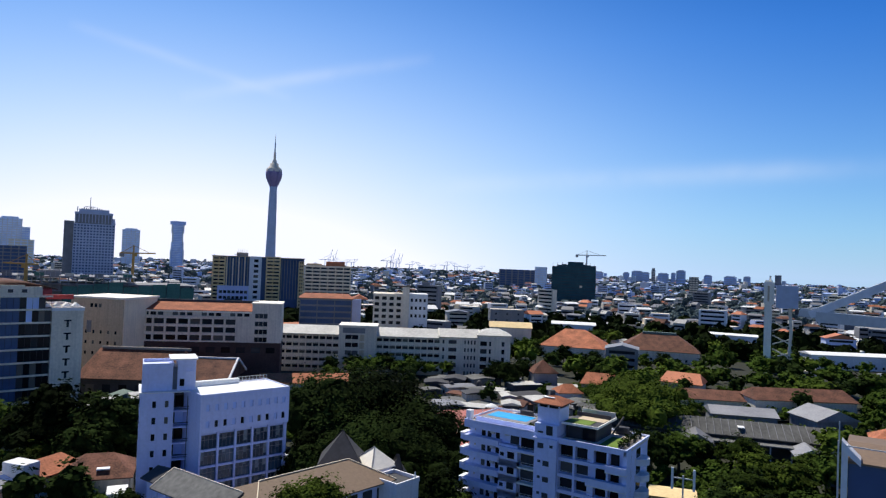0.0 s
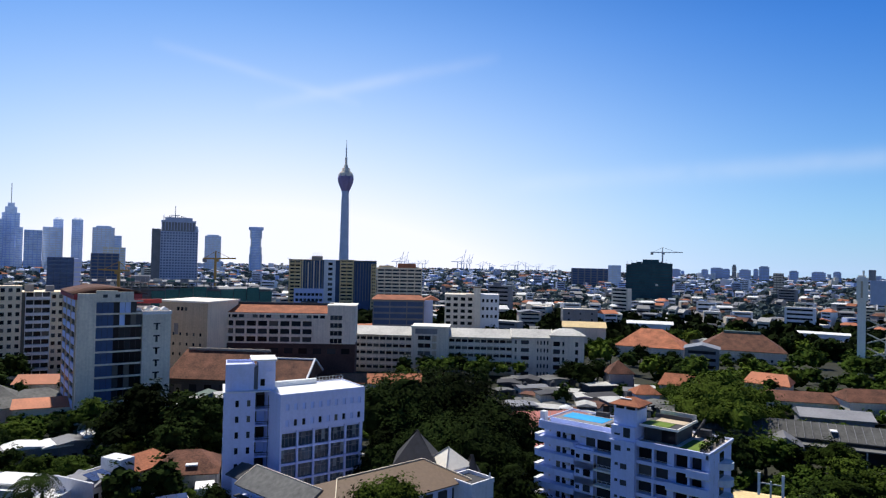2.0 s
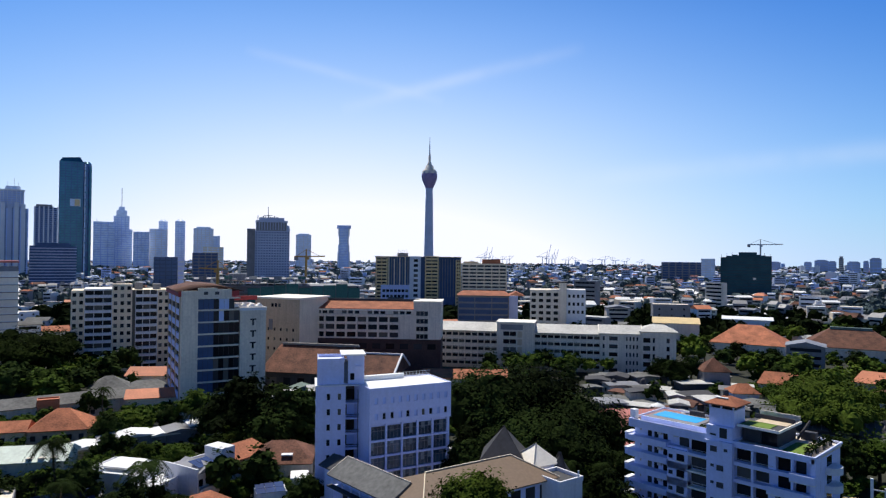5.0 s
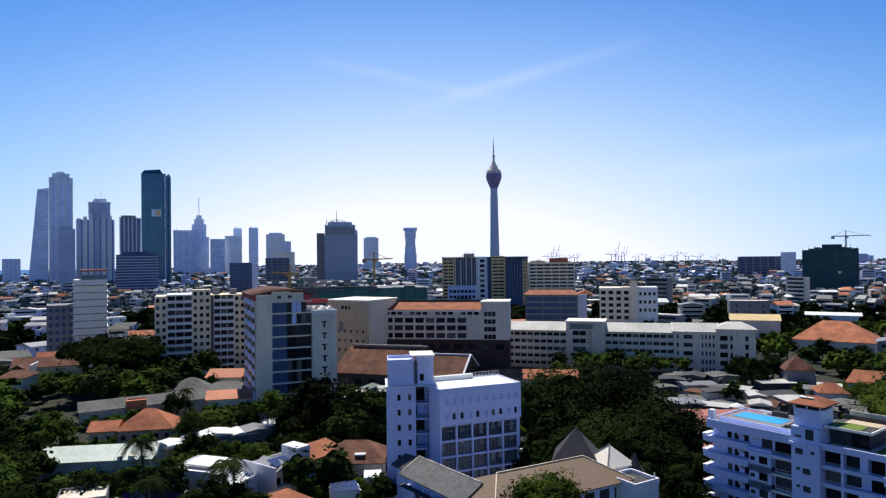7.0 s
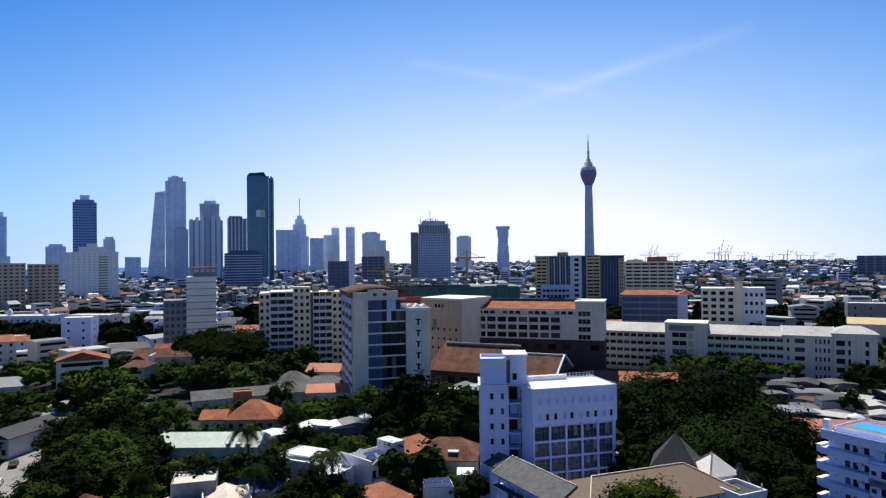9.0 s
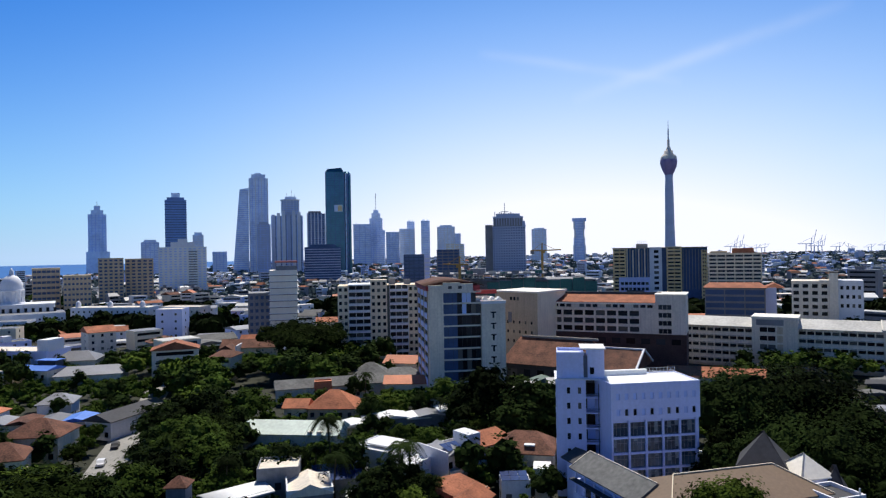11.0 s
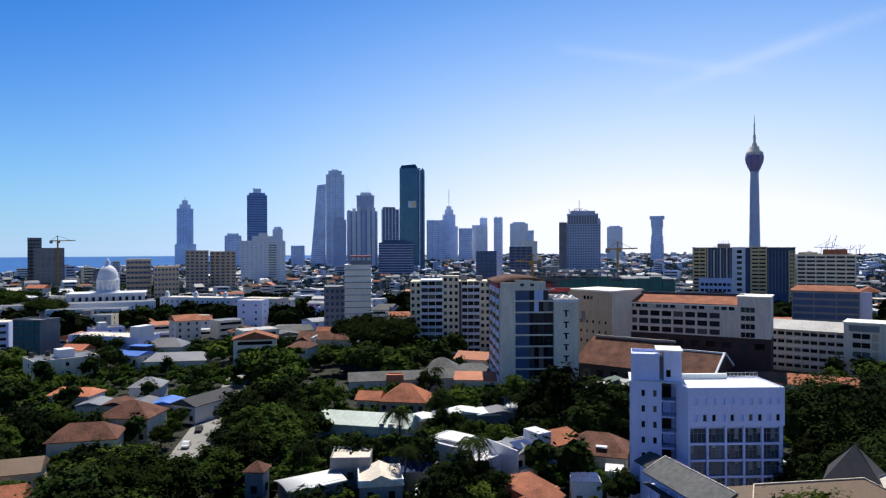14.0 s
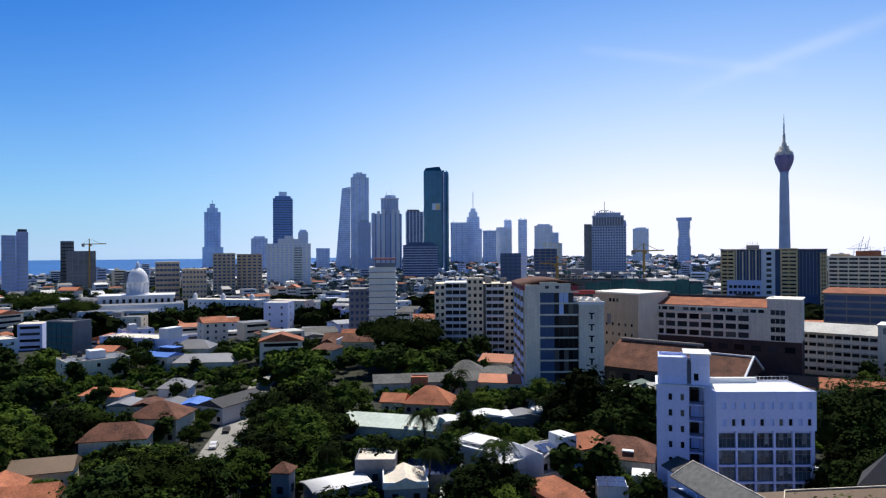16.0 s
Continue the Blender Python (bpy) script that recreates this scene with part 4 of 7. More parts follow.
def cream_flats():
    th = thing("cream_flats", "cream apartment block with white balconies", "building", -202, 221.8, 39.5, 38.5, 18)
    box("wall", th, 0, 38.5, 1.4, 18, 0, 33, CREAM)
    box("roof", th, 4.5, 14.5, -.2, 18, 33, 33.6, BRIGHT)
    for x0, x1, top in ((0, 4.8, 33), (14.6, 22.0, 35.5), (31.5, 38.5, 33)):
        box("bay_wall", th, x0, x1, 0, 6, 0, top, CREAM)
        for i in range(11):
            z = top - 3.05 * i - 2.4
            if z < .5:
                break
            n = 2 if x1 - x0 < 6 else 3
            for j in range(n):
                c = x0 + (x1 - x0) * (j + .5) / n
                box("window", th, c - .65, c + .65, -.07, .02, z, z + 1.5, GLASS)
                box("sill", th, c - .75, c + .75, -.25, -.07, z - .15, z, CREAM)
    for x0, x1 in ((4.8, 14.6), (23.2, 31.5)):
        for i in range(11):
            z = 31.2 - 3.05 * i
            if z < 0:
                break
            box("balcony", th, x0, x1, -.3, 1.3, z - 1.1, z, WHITE)
            for k in range(3):
                q = (x1 - x0) / 3
                box("window", th, x0 + q * k + .12, x0 + q * k + q - .12, 1.3, 1.4, z - .3, z + 1.75, GLASS)
            for k in range(4):
                box("post", th, x0 + k * (x1 - x0 - .2) / 3, x0 + k * (x1 - x0 - .2) / 3 + .2, .3, .5, z, z + 1.9, WHITE)
    # full-height dark strip that stands in for the shade between two bays
    box("light_well", th, 22.0, 23.2, .8, 1.5, 0, 33, GLASS)
    for k in range(3):
        box("roof_tank", th, 16 + k * 7, 19 + k * 7, 6, 9, 33, 36.3 - k * .5, GREY)


striped_block()
cream_flats()


def building_site():
    th = thing("building_site", "long concrete shell of a low building under construction", "building", -283, 412, 27.4, 124, 40)
    box("ground_storey", th, 1, 123, 6, 40, 0, 24.6, GREY)
    for z in (10.5, 15.5, 20.5, 25, 29.8):
        n = 124 if z < 26 else 88
        box("floor_slab", th, 0, n, 0, 40, z, z + .7, GREY)
    for k in range(25):
        for z in (0, 11.2, 16.2, 21.2, 25.7):
            x = 1 + k * 5.1
            if z > 25 and x > 86:
                continue
            box("column", th, x, x + .7, .6, 1.3, z, z + 4.3, GREY)
    for k in range(9):
        x = 44 + k * 9
        box("safety_net", th, x, x + 8.6, -.5, -.3, 12 + (k % 3), 24 + (k * 5) % 4, SITENET, "bright green safety net")
    box("core", th, 30, 42, 12, 22, 30.5, 34, GREY)
    for k in range(10):
        box("formwork_panel", th, 2 + k * 8.6, 7.5 + k * 8.6, .2, .5, 30.5, 31.6 + (k * 3) % 2, (SITENET, GREY, PALE)[k % 3])
    for k in range(30):
        bar("scaffold_pole", th, (1 + k * 3, -.2, 29.8), (1 + k * 3, -.2, 32 + (k * 7) % 3), .15, STEEL)


building_site()
c = at(-24.7, 560)
tower_crane(c.x, c.y, 8, 47, 16, 10, YSTEEL, "yellow-brown tower crane over the building site")
c = at(-31.8, 480)
tower_crane(c.x, c.y, 190, 38, 13, 7, YSTEEL, "yellow-brown tower crane over the building site")


# ---- high towers of the centre ----
def joined(name, th, blocks, mat):
    """Many like blocks in one part."""
    v, f = [], []
    for x0, x1, y0, y1, z0, z1 in blocks:
        b = len(v)
        v += [(x, y, z) for z in (z0, z1) for y in (y0, y1) for x in (x0, x1)]
        f += [tuple(b + k for k in q) for q in ((0, 2, 3, 1), (4, 5, 7, 6), (0, 1, 5, 4), (2, 6, 7, 3), (0, 4, 6, 2), (1, 3, 7, 5))]
    if v:
        return tagged(shape(name, th, v, f, mat), kind="stuff")


def skyscraper(name, label, b0, b1, r, h, mat, band, floors, ribs=0, depth=30.0, turn=0.0, step=0.0, z0=0.0):
    """A tower between two bearings: a body, a thin slab edge at each storey and upright ribs."""
    w = 2 * r * math.sin(radians((b1 - b0) / 2))
    p = at(b0, r)
    th = thing(name, label, "skyscraper", p.x, p.y, -(b0 + b1) / 2 + turn, w, depth)
    box("body", th, 0, w, 0, depth, z0, h - step, mat)
    if step:
        box("crown", th, w * .14, w * .86, depth * .1, depth * .9, h - step, h, mat)
    fh = (h - step - z0) / floors if floors else 0
    bands = [(-.25, w + .25, -.45, depth, z0 + i * fh, z0 + i * fh + fh * .28) for i in range(1, floors)]
    uprights = [(k * w / ribs - w * .018, k * w / ribs + w * .018, -.9, .1, z0, h - step) for k in range(ribs + 1 if ribs else 0)]
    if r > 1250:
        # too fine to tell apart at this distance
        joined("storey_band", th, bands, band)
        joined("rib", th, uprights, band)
    else:
        for q in bands:
            box("storey_band", th, *q, band)
        for q in uprights:
            box("rib", th, *q, band)
    return th, w


def drum(name, th, cx, cy, rx, ry, z0, z1, mat, top=1.0, seg=20):
    """An upright round or oval shaft, its top drawn in by a factor."""
    ring = [(math.cos(2 * math.pi * k / seg), math.sin(2 * math.pi * k / seg)) for k in range(seg)]
    vs = [(cx + c * rx, cy + s * ry, z0) for c, s in ring] + [(cx + c * rx * top, cy + s * ry * top, z1) for c, s in ring]
    fs = [(k, (k + 1) % seg, seg + (k + 1) % seg, seg + k) for k in range(seg)]
    return shape(name, th, vs, fs + [tuple(range(seg, 2 * seg)), tuple(range(seg - 1, -1, -1))], mat)


def centre_towers():
    S = skyscraper
    S("slab_tower", "grey concrete slab tower at the shore", -75.3, -74.44, 800, 66, SKYCONC, HAZEBAND, 18, 3, 16)
    th, w = S("slab_tower", "grey concrete slab tower with a roof frame", -74.4, -73.67, 805, 70, SKYCONC, HAZEBAND, 18, 3, 16)
    box("roof_frame", th, 1, w - 1, 1, 12, 70, 72.5, DARKGREY)
    S("office_tower", "dark grey office tower by the sea", -71.6, -70.74, 905, 62, GREY, DARKGREY, 15, 4, 16)
    S("concrete_shell", "unfinished grey concrete block", -71.2, -69.3, 880, 50, GREY, SHEET, 12, 5, 20)
    c = at(-69.7, 878)
    tower_crane(c.x, c.y, 75, 58, 18, 8, YSTEEL, "small tower crane by the shore")
    framed("tan_office", "tan office block with strip windows", -65.09, -63.29, 620, 39, 9, 6, BEIGE, NAVY, .6, .55, .12)
    framed("brown_office", "brown office block with small windows", -63.1, -61.24, 600, 33, 8, 7, BEIGE, NAVY, .5, .6, .4)
    framed("cream_tower", "cream and brown apartment tower", -60.76, -59.0, 700, 46, 14, 5, BEIGE, NAVY, .8, .5, .4)
    framed("cream_tower", "cream and brown apartment tower", -58.9, -56.87, 715, 45, 14, 5, BEIGE, NAVY, .8, .5, .4)
    # from here the pale blue bodies carry distance haze in their colour
    th, w = S("glass_tower", "blue glass tower with a pointed stepped crown", -61.39, -60.17, 2000, 162, HAZEGLASS, HAZEBAND, 38, 5, 35)
    box("crown", th, w * .15, w * .85, 3, 30, 162, 174, HAZEGLASS)
    box("crown", th, w * .32, w * .68, 8, 24, 174, 186, HAZEGLASS)
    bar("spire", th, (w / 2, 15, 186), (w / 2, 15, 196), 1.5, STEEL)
    box("podium", th, -6, w + 8, -4, 30, 0, 62, HAZEGLASS)
    S("blue_office", "tall blue-grey glass office tower", -57.73, -56.45, 1600, 84, HAZEGLASS, HAZEBAND, 20, 4, 30, step=5)
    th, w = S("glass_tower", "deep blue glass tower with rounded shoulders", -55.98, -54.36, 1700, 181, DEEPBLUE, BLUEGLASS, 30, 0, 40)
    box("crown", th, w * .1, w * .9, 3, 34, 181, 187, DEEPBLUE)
    box("crown", th, w * .3, w * .7, 8, 26, 187, 198, HAZEGLASS)
    S("pale_tower", "pale blue apartment tower", -53.91, -53.11, 1700, 103, HAZEGLASS, WHITE, 24, 2, 25, step=6)
    S("pale_tower", "small blue office tower", -52.41, -51.32, 1700, 56, HAZEGLASS, HAZEBAND, 12, 4, 25)
    # white hotel, its white and window blue lifted for haze
    th, w = framed("white_hotel", "broad white hotel with stacked balconies", -56.5, -52.88, 900, 58, 18, 10, BRIGHT, HAZEBAND, .7, .6, .5)
    box("crown", th, w * .25, w * .75, 2, 16, 58.7, 65, WHITE)
    box("crown", th, w * .4, w * .6, 2, 14, 65, 69, WHITE)
    for i in range(16):
        box("balcony_stack", th, w * .62, w * .8, -1.2, .2, 4 + i * 3.2, 5.2 + i * 3.2, GREY)
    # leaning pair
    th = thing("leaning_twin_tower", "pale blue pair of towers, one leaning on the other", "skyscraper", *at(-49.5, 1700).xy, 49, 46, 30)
    box("straight_tower", th, 0, 46, 0, 30, 0, 236, HAZEGLASS)
    box("crown", th, 6, 40, 4, 26, 236, 246, HAZEGLASS)
    box("crown", th, 14, 30, 8, 20, 246, 250, HAZEGLASS)
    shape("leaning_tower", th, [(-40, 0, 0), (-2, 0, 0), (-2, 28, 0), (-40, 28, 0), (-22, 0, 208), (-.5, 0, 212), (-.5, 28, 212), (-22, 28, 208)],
          [(0, 3, 2, 1), (4, 5, 6, 7), (0, 1, 5, 4), (1, 2, 6, 5), (2, 3, 7, 6), (3, 0, 4, 7)], HAZEGLASS)
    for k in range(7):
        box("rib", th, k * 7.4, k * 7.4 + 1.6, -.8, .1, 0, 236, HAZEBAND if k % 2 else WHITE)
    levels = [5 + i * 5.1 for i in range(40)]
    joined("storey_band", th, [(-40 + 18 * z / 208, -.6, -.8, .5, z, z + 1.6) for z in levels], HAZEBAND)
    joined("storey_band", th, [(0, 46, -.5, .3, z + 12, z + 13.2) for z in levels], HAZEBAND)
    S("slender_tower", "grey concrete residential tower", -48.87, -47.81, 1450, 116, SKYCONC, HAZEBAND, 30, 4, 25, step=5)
    th, w = S("residential_tower", "grey and white ribbed residential tower", -47.7, -45.18, 1500, 132, BLUEGLASS, HAZEBAND, 36, 6, 30)
    for k, t in enumerate((134, 138, 143, 141, 143, 140)):
        box("fin", th, w * k / 6 + .4, w * k / 6 + w / 9, -2.0, 4, 0, t, WHITE if k % 3 else SKYCONC)
    drum("crown_drum", th, w * .61, 16, w * .29, 12, 132, 166, SKYCONC)
    drum("crown_cap", th, w * .61, 16, w * .32, 13.5, 166, 168.5, WHITE)
    drum("crown_drum", th, w * .63, 16, w * .21, 9, 168.5, 175, HAZEGLASS, .85)
    for k in range(9):
        a = math.pi * (1 + k / 8)
        x, y = w * .61 + w * .295 * math.cos(a), 16 + 12.3 * math.sin(a)
        bar("crown_rib", th, (x, y, 138), (x, y, 166), .8, WHITE)
    for i in range(7):
        drum("crown_ring", th, w * .61, 16, w * .298, 12.4, 137 + i * 4.2, 138.2 + i * 4.2, HAZEBAND)
    for x, z in ((.5, 184), (.66, 190), (.76, 182)):
        bar("aerial", th, (w * x, 16, 174), (w * x, 16, z), .5, STEEL)
    th, w = S("grey_tower", "grey ribbed office tower", -44.79, -43.25, 1500, 136, NAVY, HAZEBAND, 34, 0, 30)
    for k in range(6):
        box("white_rib", th, w * k / 5.3, w * k / 5.3 + w * .06, -1.2, .1, 0, 138, WHITE)
    box("crown", th, 3, w - 10, 5, 25, 136, 142, GREY)
    S("wide_office", "wide grey-blue office block with storey bands", -45.04, -42.01, 1000, 61, NAVY, SKYCONC, 15, 0, 28, step=4)
    th, w = S("teal_tower", "dark teal glass tower, the tallest of its group", -43.2, -41.64, 1300, 205, TEALGLASS, BLUEGLASS, 46, 4, 34)
    shape("crown", th, [(0, 0, 205), (w, 0, 205), (w, 34, 205), (0, 34, 205), (4, 2, 211), (w - 5, 2, 213.5), (w - 5, 30, 213.5), (4, 30, 211)],
          [(0, 3, 2, 1), (4, 5, 6, 7), (0, 1, 5, 4), (1, 2, 6, 5), (2, 3, 7, 6), (3, 0, 4, 7)], TEALGLASS)
    drum("side_shaft", th, w + 5, 16, 8.5, 13, 0, 203, BLUEGLASS, 1.0)
    drum("side_shaft_cap", th, w + 5, 16, 8.5, 13, 203, 207, TEALGLASS, .6)
    for i in range(16):
        drum("side_ledge", th, w + 5, 16, 8.8, 13.3, 2 + i * 12.5, 4 + i * 12.5, TEALGLASS, 1.0, 14)
    box("side_strip", th, w + 2, w + 5, 3.2, 4.1, 0, 203, HAZEGLASS)
    box("side_strip", th, w + 10, w + 13.2, 3.2, 4.1, 0, 199, TEALGLASS)
    box("banner", th, 16, 32, -1.4, -1.0, 128, 141, HAZEGLASS)
    box("banner", th, 23, 31, -1.8, -1.4, 129, 140, YELLOW, "yellow facade banner")
    # far group, its pale blue being haze put into the glass colour
    th, w = S("far_tower", "pale hazy office tower", -40.88, -39.41, 2300, 146, HAZEGLASS, HAZEBAND, 20, 3, 40)
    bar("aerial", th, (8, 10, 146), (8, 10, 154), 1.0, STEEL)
    th, w = S("far_tower", "pale stepped tower with a tall spire", -39.5, -38.43, 2350, 168, HAZEGLASS, HAZEBAND, 24, 4, 40)
    box("crown", th, w * .15, w * .85, 5, 30, 168, 186, HAZEGLASS)
    box("crown", th, w * .3, w * .7, 8, 26, 186, 198, HAZEGLASS)
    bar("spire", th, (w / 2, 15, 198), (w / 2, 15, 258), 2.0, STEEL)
    S("far_tower", "pale hazy slab tower", -38.6, -38.2, 2300, 124, HAZEGLASS, HAZEBAND, 18, 2, 30)
    S("far_tower", "pale hazy slab tower", -38.1, -37.0, 2250, 116, HAZEGLASS, HAZEBAND, 16, 4, 30)
    S("far_tower", "pale hazy office tower", -36.95, -35.66, 2300, 128, HAZEGLASS, WHITE, 18, 3, 30)
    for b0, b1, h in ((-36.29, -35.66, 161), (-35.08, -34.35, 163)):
        th, w = S("twin_office_tower", "one of two pale round-topped twin office towers", b0, b1, 2360, h - 6, HAZEGLASS, HAZEBAND, 26, 3, 34)
        drum("round_head", th, w / 2, 17, w * .5, 16, h - 6, h, HAZEGLASS, .55)
    S("far_tower", "pale apartment tower with white piers", -33.68, -32.2, 2200, 134, HAZEGLASS, WHITE, 20, 5, 30, step=5)
    S("far_tower", "pale stepped apartment tower", -32.2, -31.68, 2200, 106, HAZEGLASS, HAZEBAND, 16, 2, 30)
    S("far_tower", "pale cream office block", -33.0, -31.4, 2000, 69, CREAM, HAZEGLASS, 10, 4, 30)
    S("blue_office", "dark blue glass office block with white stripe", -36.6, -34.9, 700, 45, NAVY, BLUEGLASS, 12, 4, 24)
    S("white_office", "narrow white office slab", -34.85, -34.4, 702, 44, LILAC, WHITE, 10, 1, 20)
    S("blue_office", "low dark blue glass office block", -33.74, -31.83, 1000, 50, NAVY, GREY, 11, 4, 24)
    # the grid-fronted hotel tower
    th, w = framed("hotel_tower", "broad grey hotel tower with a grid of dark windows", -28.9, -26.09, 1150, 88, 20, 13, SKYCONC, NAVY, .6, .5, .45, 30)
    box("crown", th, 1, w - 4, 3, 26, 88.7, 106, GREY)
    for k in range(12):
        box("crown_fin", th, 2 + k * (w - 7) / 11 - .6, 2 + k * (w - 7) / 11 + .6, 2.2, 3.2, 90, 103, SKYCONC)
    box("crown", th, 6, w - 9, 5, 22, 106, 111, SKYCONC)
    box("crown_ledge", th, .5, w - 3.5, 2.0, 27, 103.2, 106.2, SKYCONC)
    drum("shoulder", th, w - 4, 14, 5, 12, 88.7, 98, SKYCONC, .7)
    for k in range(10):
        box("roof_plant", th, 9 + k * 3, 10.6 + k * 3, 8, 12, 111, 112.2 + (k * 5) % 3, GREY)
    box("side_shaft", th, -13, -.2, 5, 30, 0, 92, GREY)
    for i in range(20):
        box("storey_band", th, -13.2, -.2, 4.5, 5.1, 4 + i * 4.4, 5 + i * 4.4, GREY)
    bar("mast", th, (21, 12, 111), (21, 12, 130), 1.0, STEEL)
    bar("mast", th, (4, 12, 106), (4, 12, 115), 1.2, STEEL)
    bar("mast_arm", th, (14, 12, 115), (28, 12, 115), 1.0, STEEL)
    S("far_tower", "pale blue apartment tower", -25.55, -24.33, 2300, 122, HAZEGLASS, WHITE, 20, 4, 34, step=4)
    th, w = S("far_tower", "pale blue portal-shaped glass tower", -22.12, -21.0, 2200, 8, HAZEGLASS, HAZEBAND, 1, 0, 30)
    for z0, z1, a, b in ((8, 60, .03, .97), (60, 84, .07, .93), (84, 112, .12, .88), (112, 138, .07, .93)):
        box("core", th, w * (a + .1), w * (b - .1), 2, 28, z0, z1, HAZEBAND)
        box("leg", th, w * a, w * (a + .1), 0, 30, z0, z1, WHITE if z0 > 60 else HAZEGLASS)
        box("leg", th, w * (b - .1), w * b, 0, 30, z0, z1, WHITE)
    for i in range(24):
        box("storey_band", th, w * .2, w * .8, 1.2, 2.1, 12 + i * 5.2, 14 + i * 5.2, HAZEGLASS)
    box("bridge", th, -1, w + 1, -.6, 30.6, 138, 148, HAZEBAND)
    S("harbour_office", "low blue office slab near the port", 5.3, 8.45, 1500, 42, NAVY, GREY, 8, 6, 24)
    S("harbour_office", "pale blue office slab near the port", 8.3, 9.31, 1490, 50, HAZEGLASS, WHITE, 10, 3, 24)
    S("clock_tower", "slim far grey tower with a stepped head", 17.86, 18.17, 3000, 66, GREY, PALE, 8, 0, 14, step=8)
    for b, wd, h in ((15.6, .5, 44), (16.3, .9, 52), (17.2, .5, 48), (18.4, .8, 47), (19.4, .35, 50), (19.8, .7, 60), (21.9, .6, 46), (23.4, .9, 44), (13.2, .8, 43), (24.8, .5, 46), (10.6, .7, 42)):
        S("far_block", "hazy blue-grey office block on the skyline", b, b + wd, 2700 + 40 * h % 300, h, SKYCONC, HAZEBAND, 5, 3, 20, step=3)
    S("far_block", "narrow white far apartment block", 20.8, 21.5, 1300, 42, PALE, GLASS, 10, 3, 15)


centre_towers()


def lotus_tower():
    th = thing("lotus_tower", "slender grey broadcasting tower with purple lotus bulb", "tower", *at(-14.27, 1680).xy, 14)
    lathe("shaft", th, [(22, 0), (15, 12), (12.2, 40), (11.0, 90), (9.6, 190), (8.6, 214), (9.4, 222)], SKYCONC, 40)
    lathe("petals", th, [(9.4, 222), (13, 230), (18.2, 242), (19.6, 251), (19.2, 258)], PURPLE, 40, "purple lotus petals")
    for k in range(8):
        a = k * math.pi / 4
        q = [(9.6, 221), (13.8, 230), (19.2, 242), (20.9, 251), (18.6, 263)]
        v = []
        for i, (r, z) in enumerate(q):
            h = (.10, .30, .36, .30, .03)[i]
            v += [(r * math.cos(a - h), r * math.sin(a - h), z), (r * math.cos(a + h), r * math.sin(a + h), z)]
        shape("petal", th, v, [(2 * i, 2 * i + 1, 2 * i + 3, 2 * i + 2) for i in range(4)], PURPLE, "purple lotus petal", True)
    lathe("deck", th, [(19.2, 258), (18.5, 264), (15, 269), (11, 272), (10, 279), (8.5, 280)], PALE, 40)
    lathe("mast_base", th, [(6, 280), (5, 287), (3.4, 288), (3.0, 306), (2.0, 307)], PALE, 20)
    lathe("mast", th, [(1.7, 307), (1.4, 330), (.9, 331), (.5, 352)], STEEL, 12)


lotus_tower()


# ---- harbour cranes ----
def harbour_crane(b, r, s, head, reach, lift):
    p = at(b, r)
    th = thing("harbour_crane", "far quayside gantry crane with a raised boom", "crane", p.x, p.y, head, group="cranes of the port")
    # all members in haze blue, so distance fades them by colour
    for x in (-12, 12):
        for y in (-8, 8):
            bar("leg", th, (x * s, y * s, 0), (x * .8 * s, y * .8 * s, 46 * s), 2.2 * s, HAZEBAND)
    bar("girder", th, (-45 * s, 0, 46 * s), (20 * s, 0, 46 * s), 3.0 * s, HAZEBAND)
    bar("boom", th, (20 * s, 0, 46 * s), (20 * s + reach * s, 0, 46 * s + lift * s), 2.2 * s, HAZEBAND)
    bar("apex", th, (12 * s, 0, 46 * s), (14 * s, 0, 74 * s), 2.6 * s, HAZEBAND)
    bar("stay", th, (14 * s, 0, 74 * s), (-40 * s, 0, 47 * s), 1.2 * s, HAZEBAND)
    bar("stay", th, (14 * s, 0, 74 * s), (20 * s + reach * .7 * s, 0, 46 * s + lift * .7 * s), 1.2 * s, HAZEBAND)


for b, s, hd in ((-9.6, 1.15, 10), (-9.2, 1.15, 12), (-8.6, .9, 170), (-8.0, .85, 5), (-7.4, .9, 0), (-4.3, 1.35, 8), (-3.8, 1.05, 15), (-3.55, 1.05, 10), (-2.4, .9, 10), (-1.6, .8, 175), (-.4, .75, 5), (.6, 1.0, 12), (1.5, .9, 170), (2.4, .8, 4), (3.6, .7, 0), (-17.2, .9, 20), (-18.6, .8, 160)):
    harbour_crane(b, 4300, s * .88, hd, 14 if s > 1 else 24, 66 if s > 1 else 30)


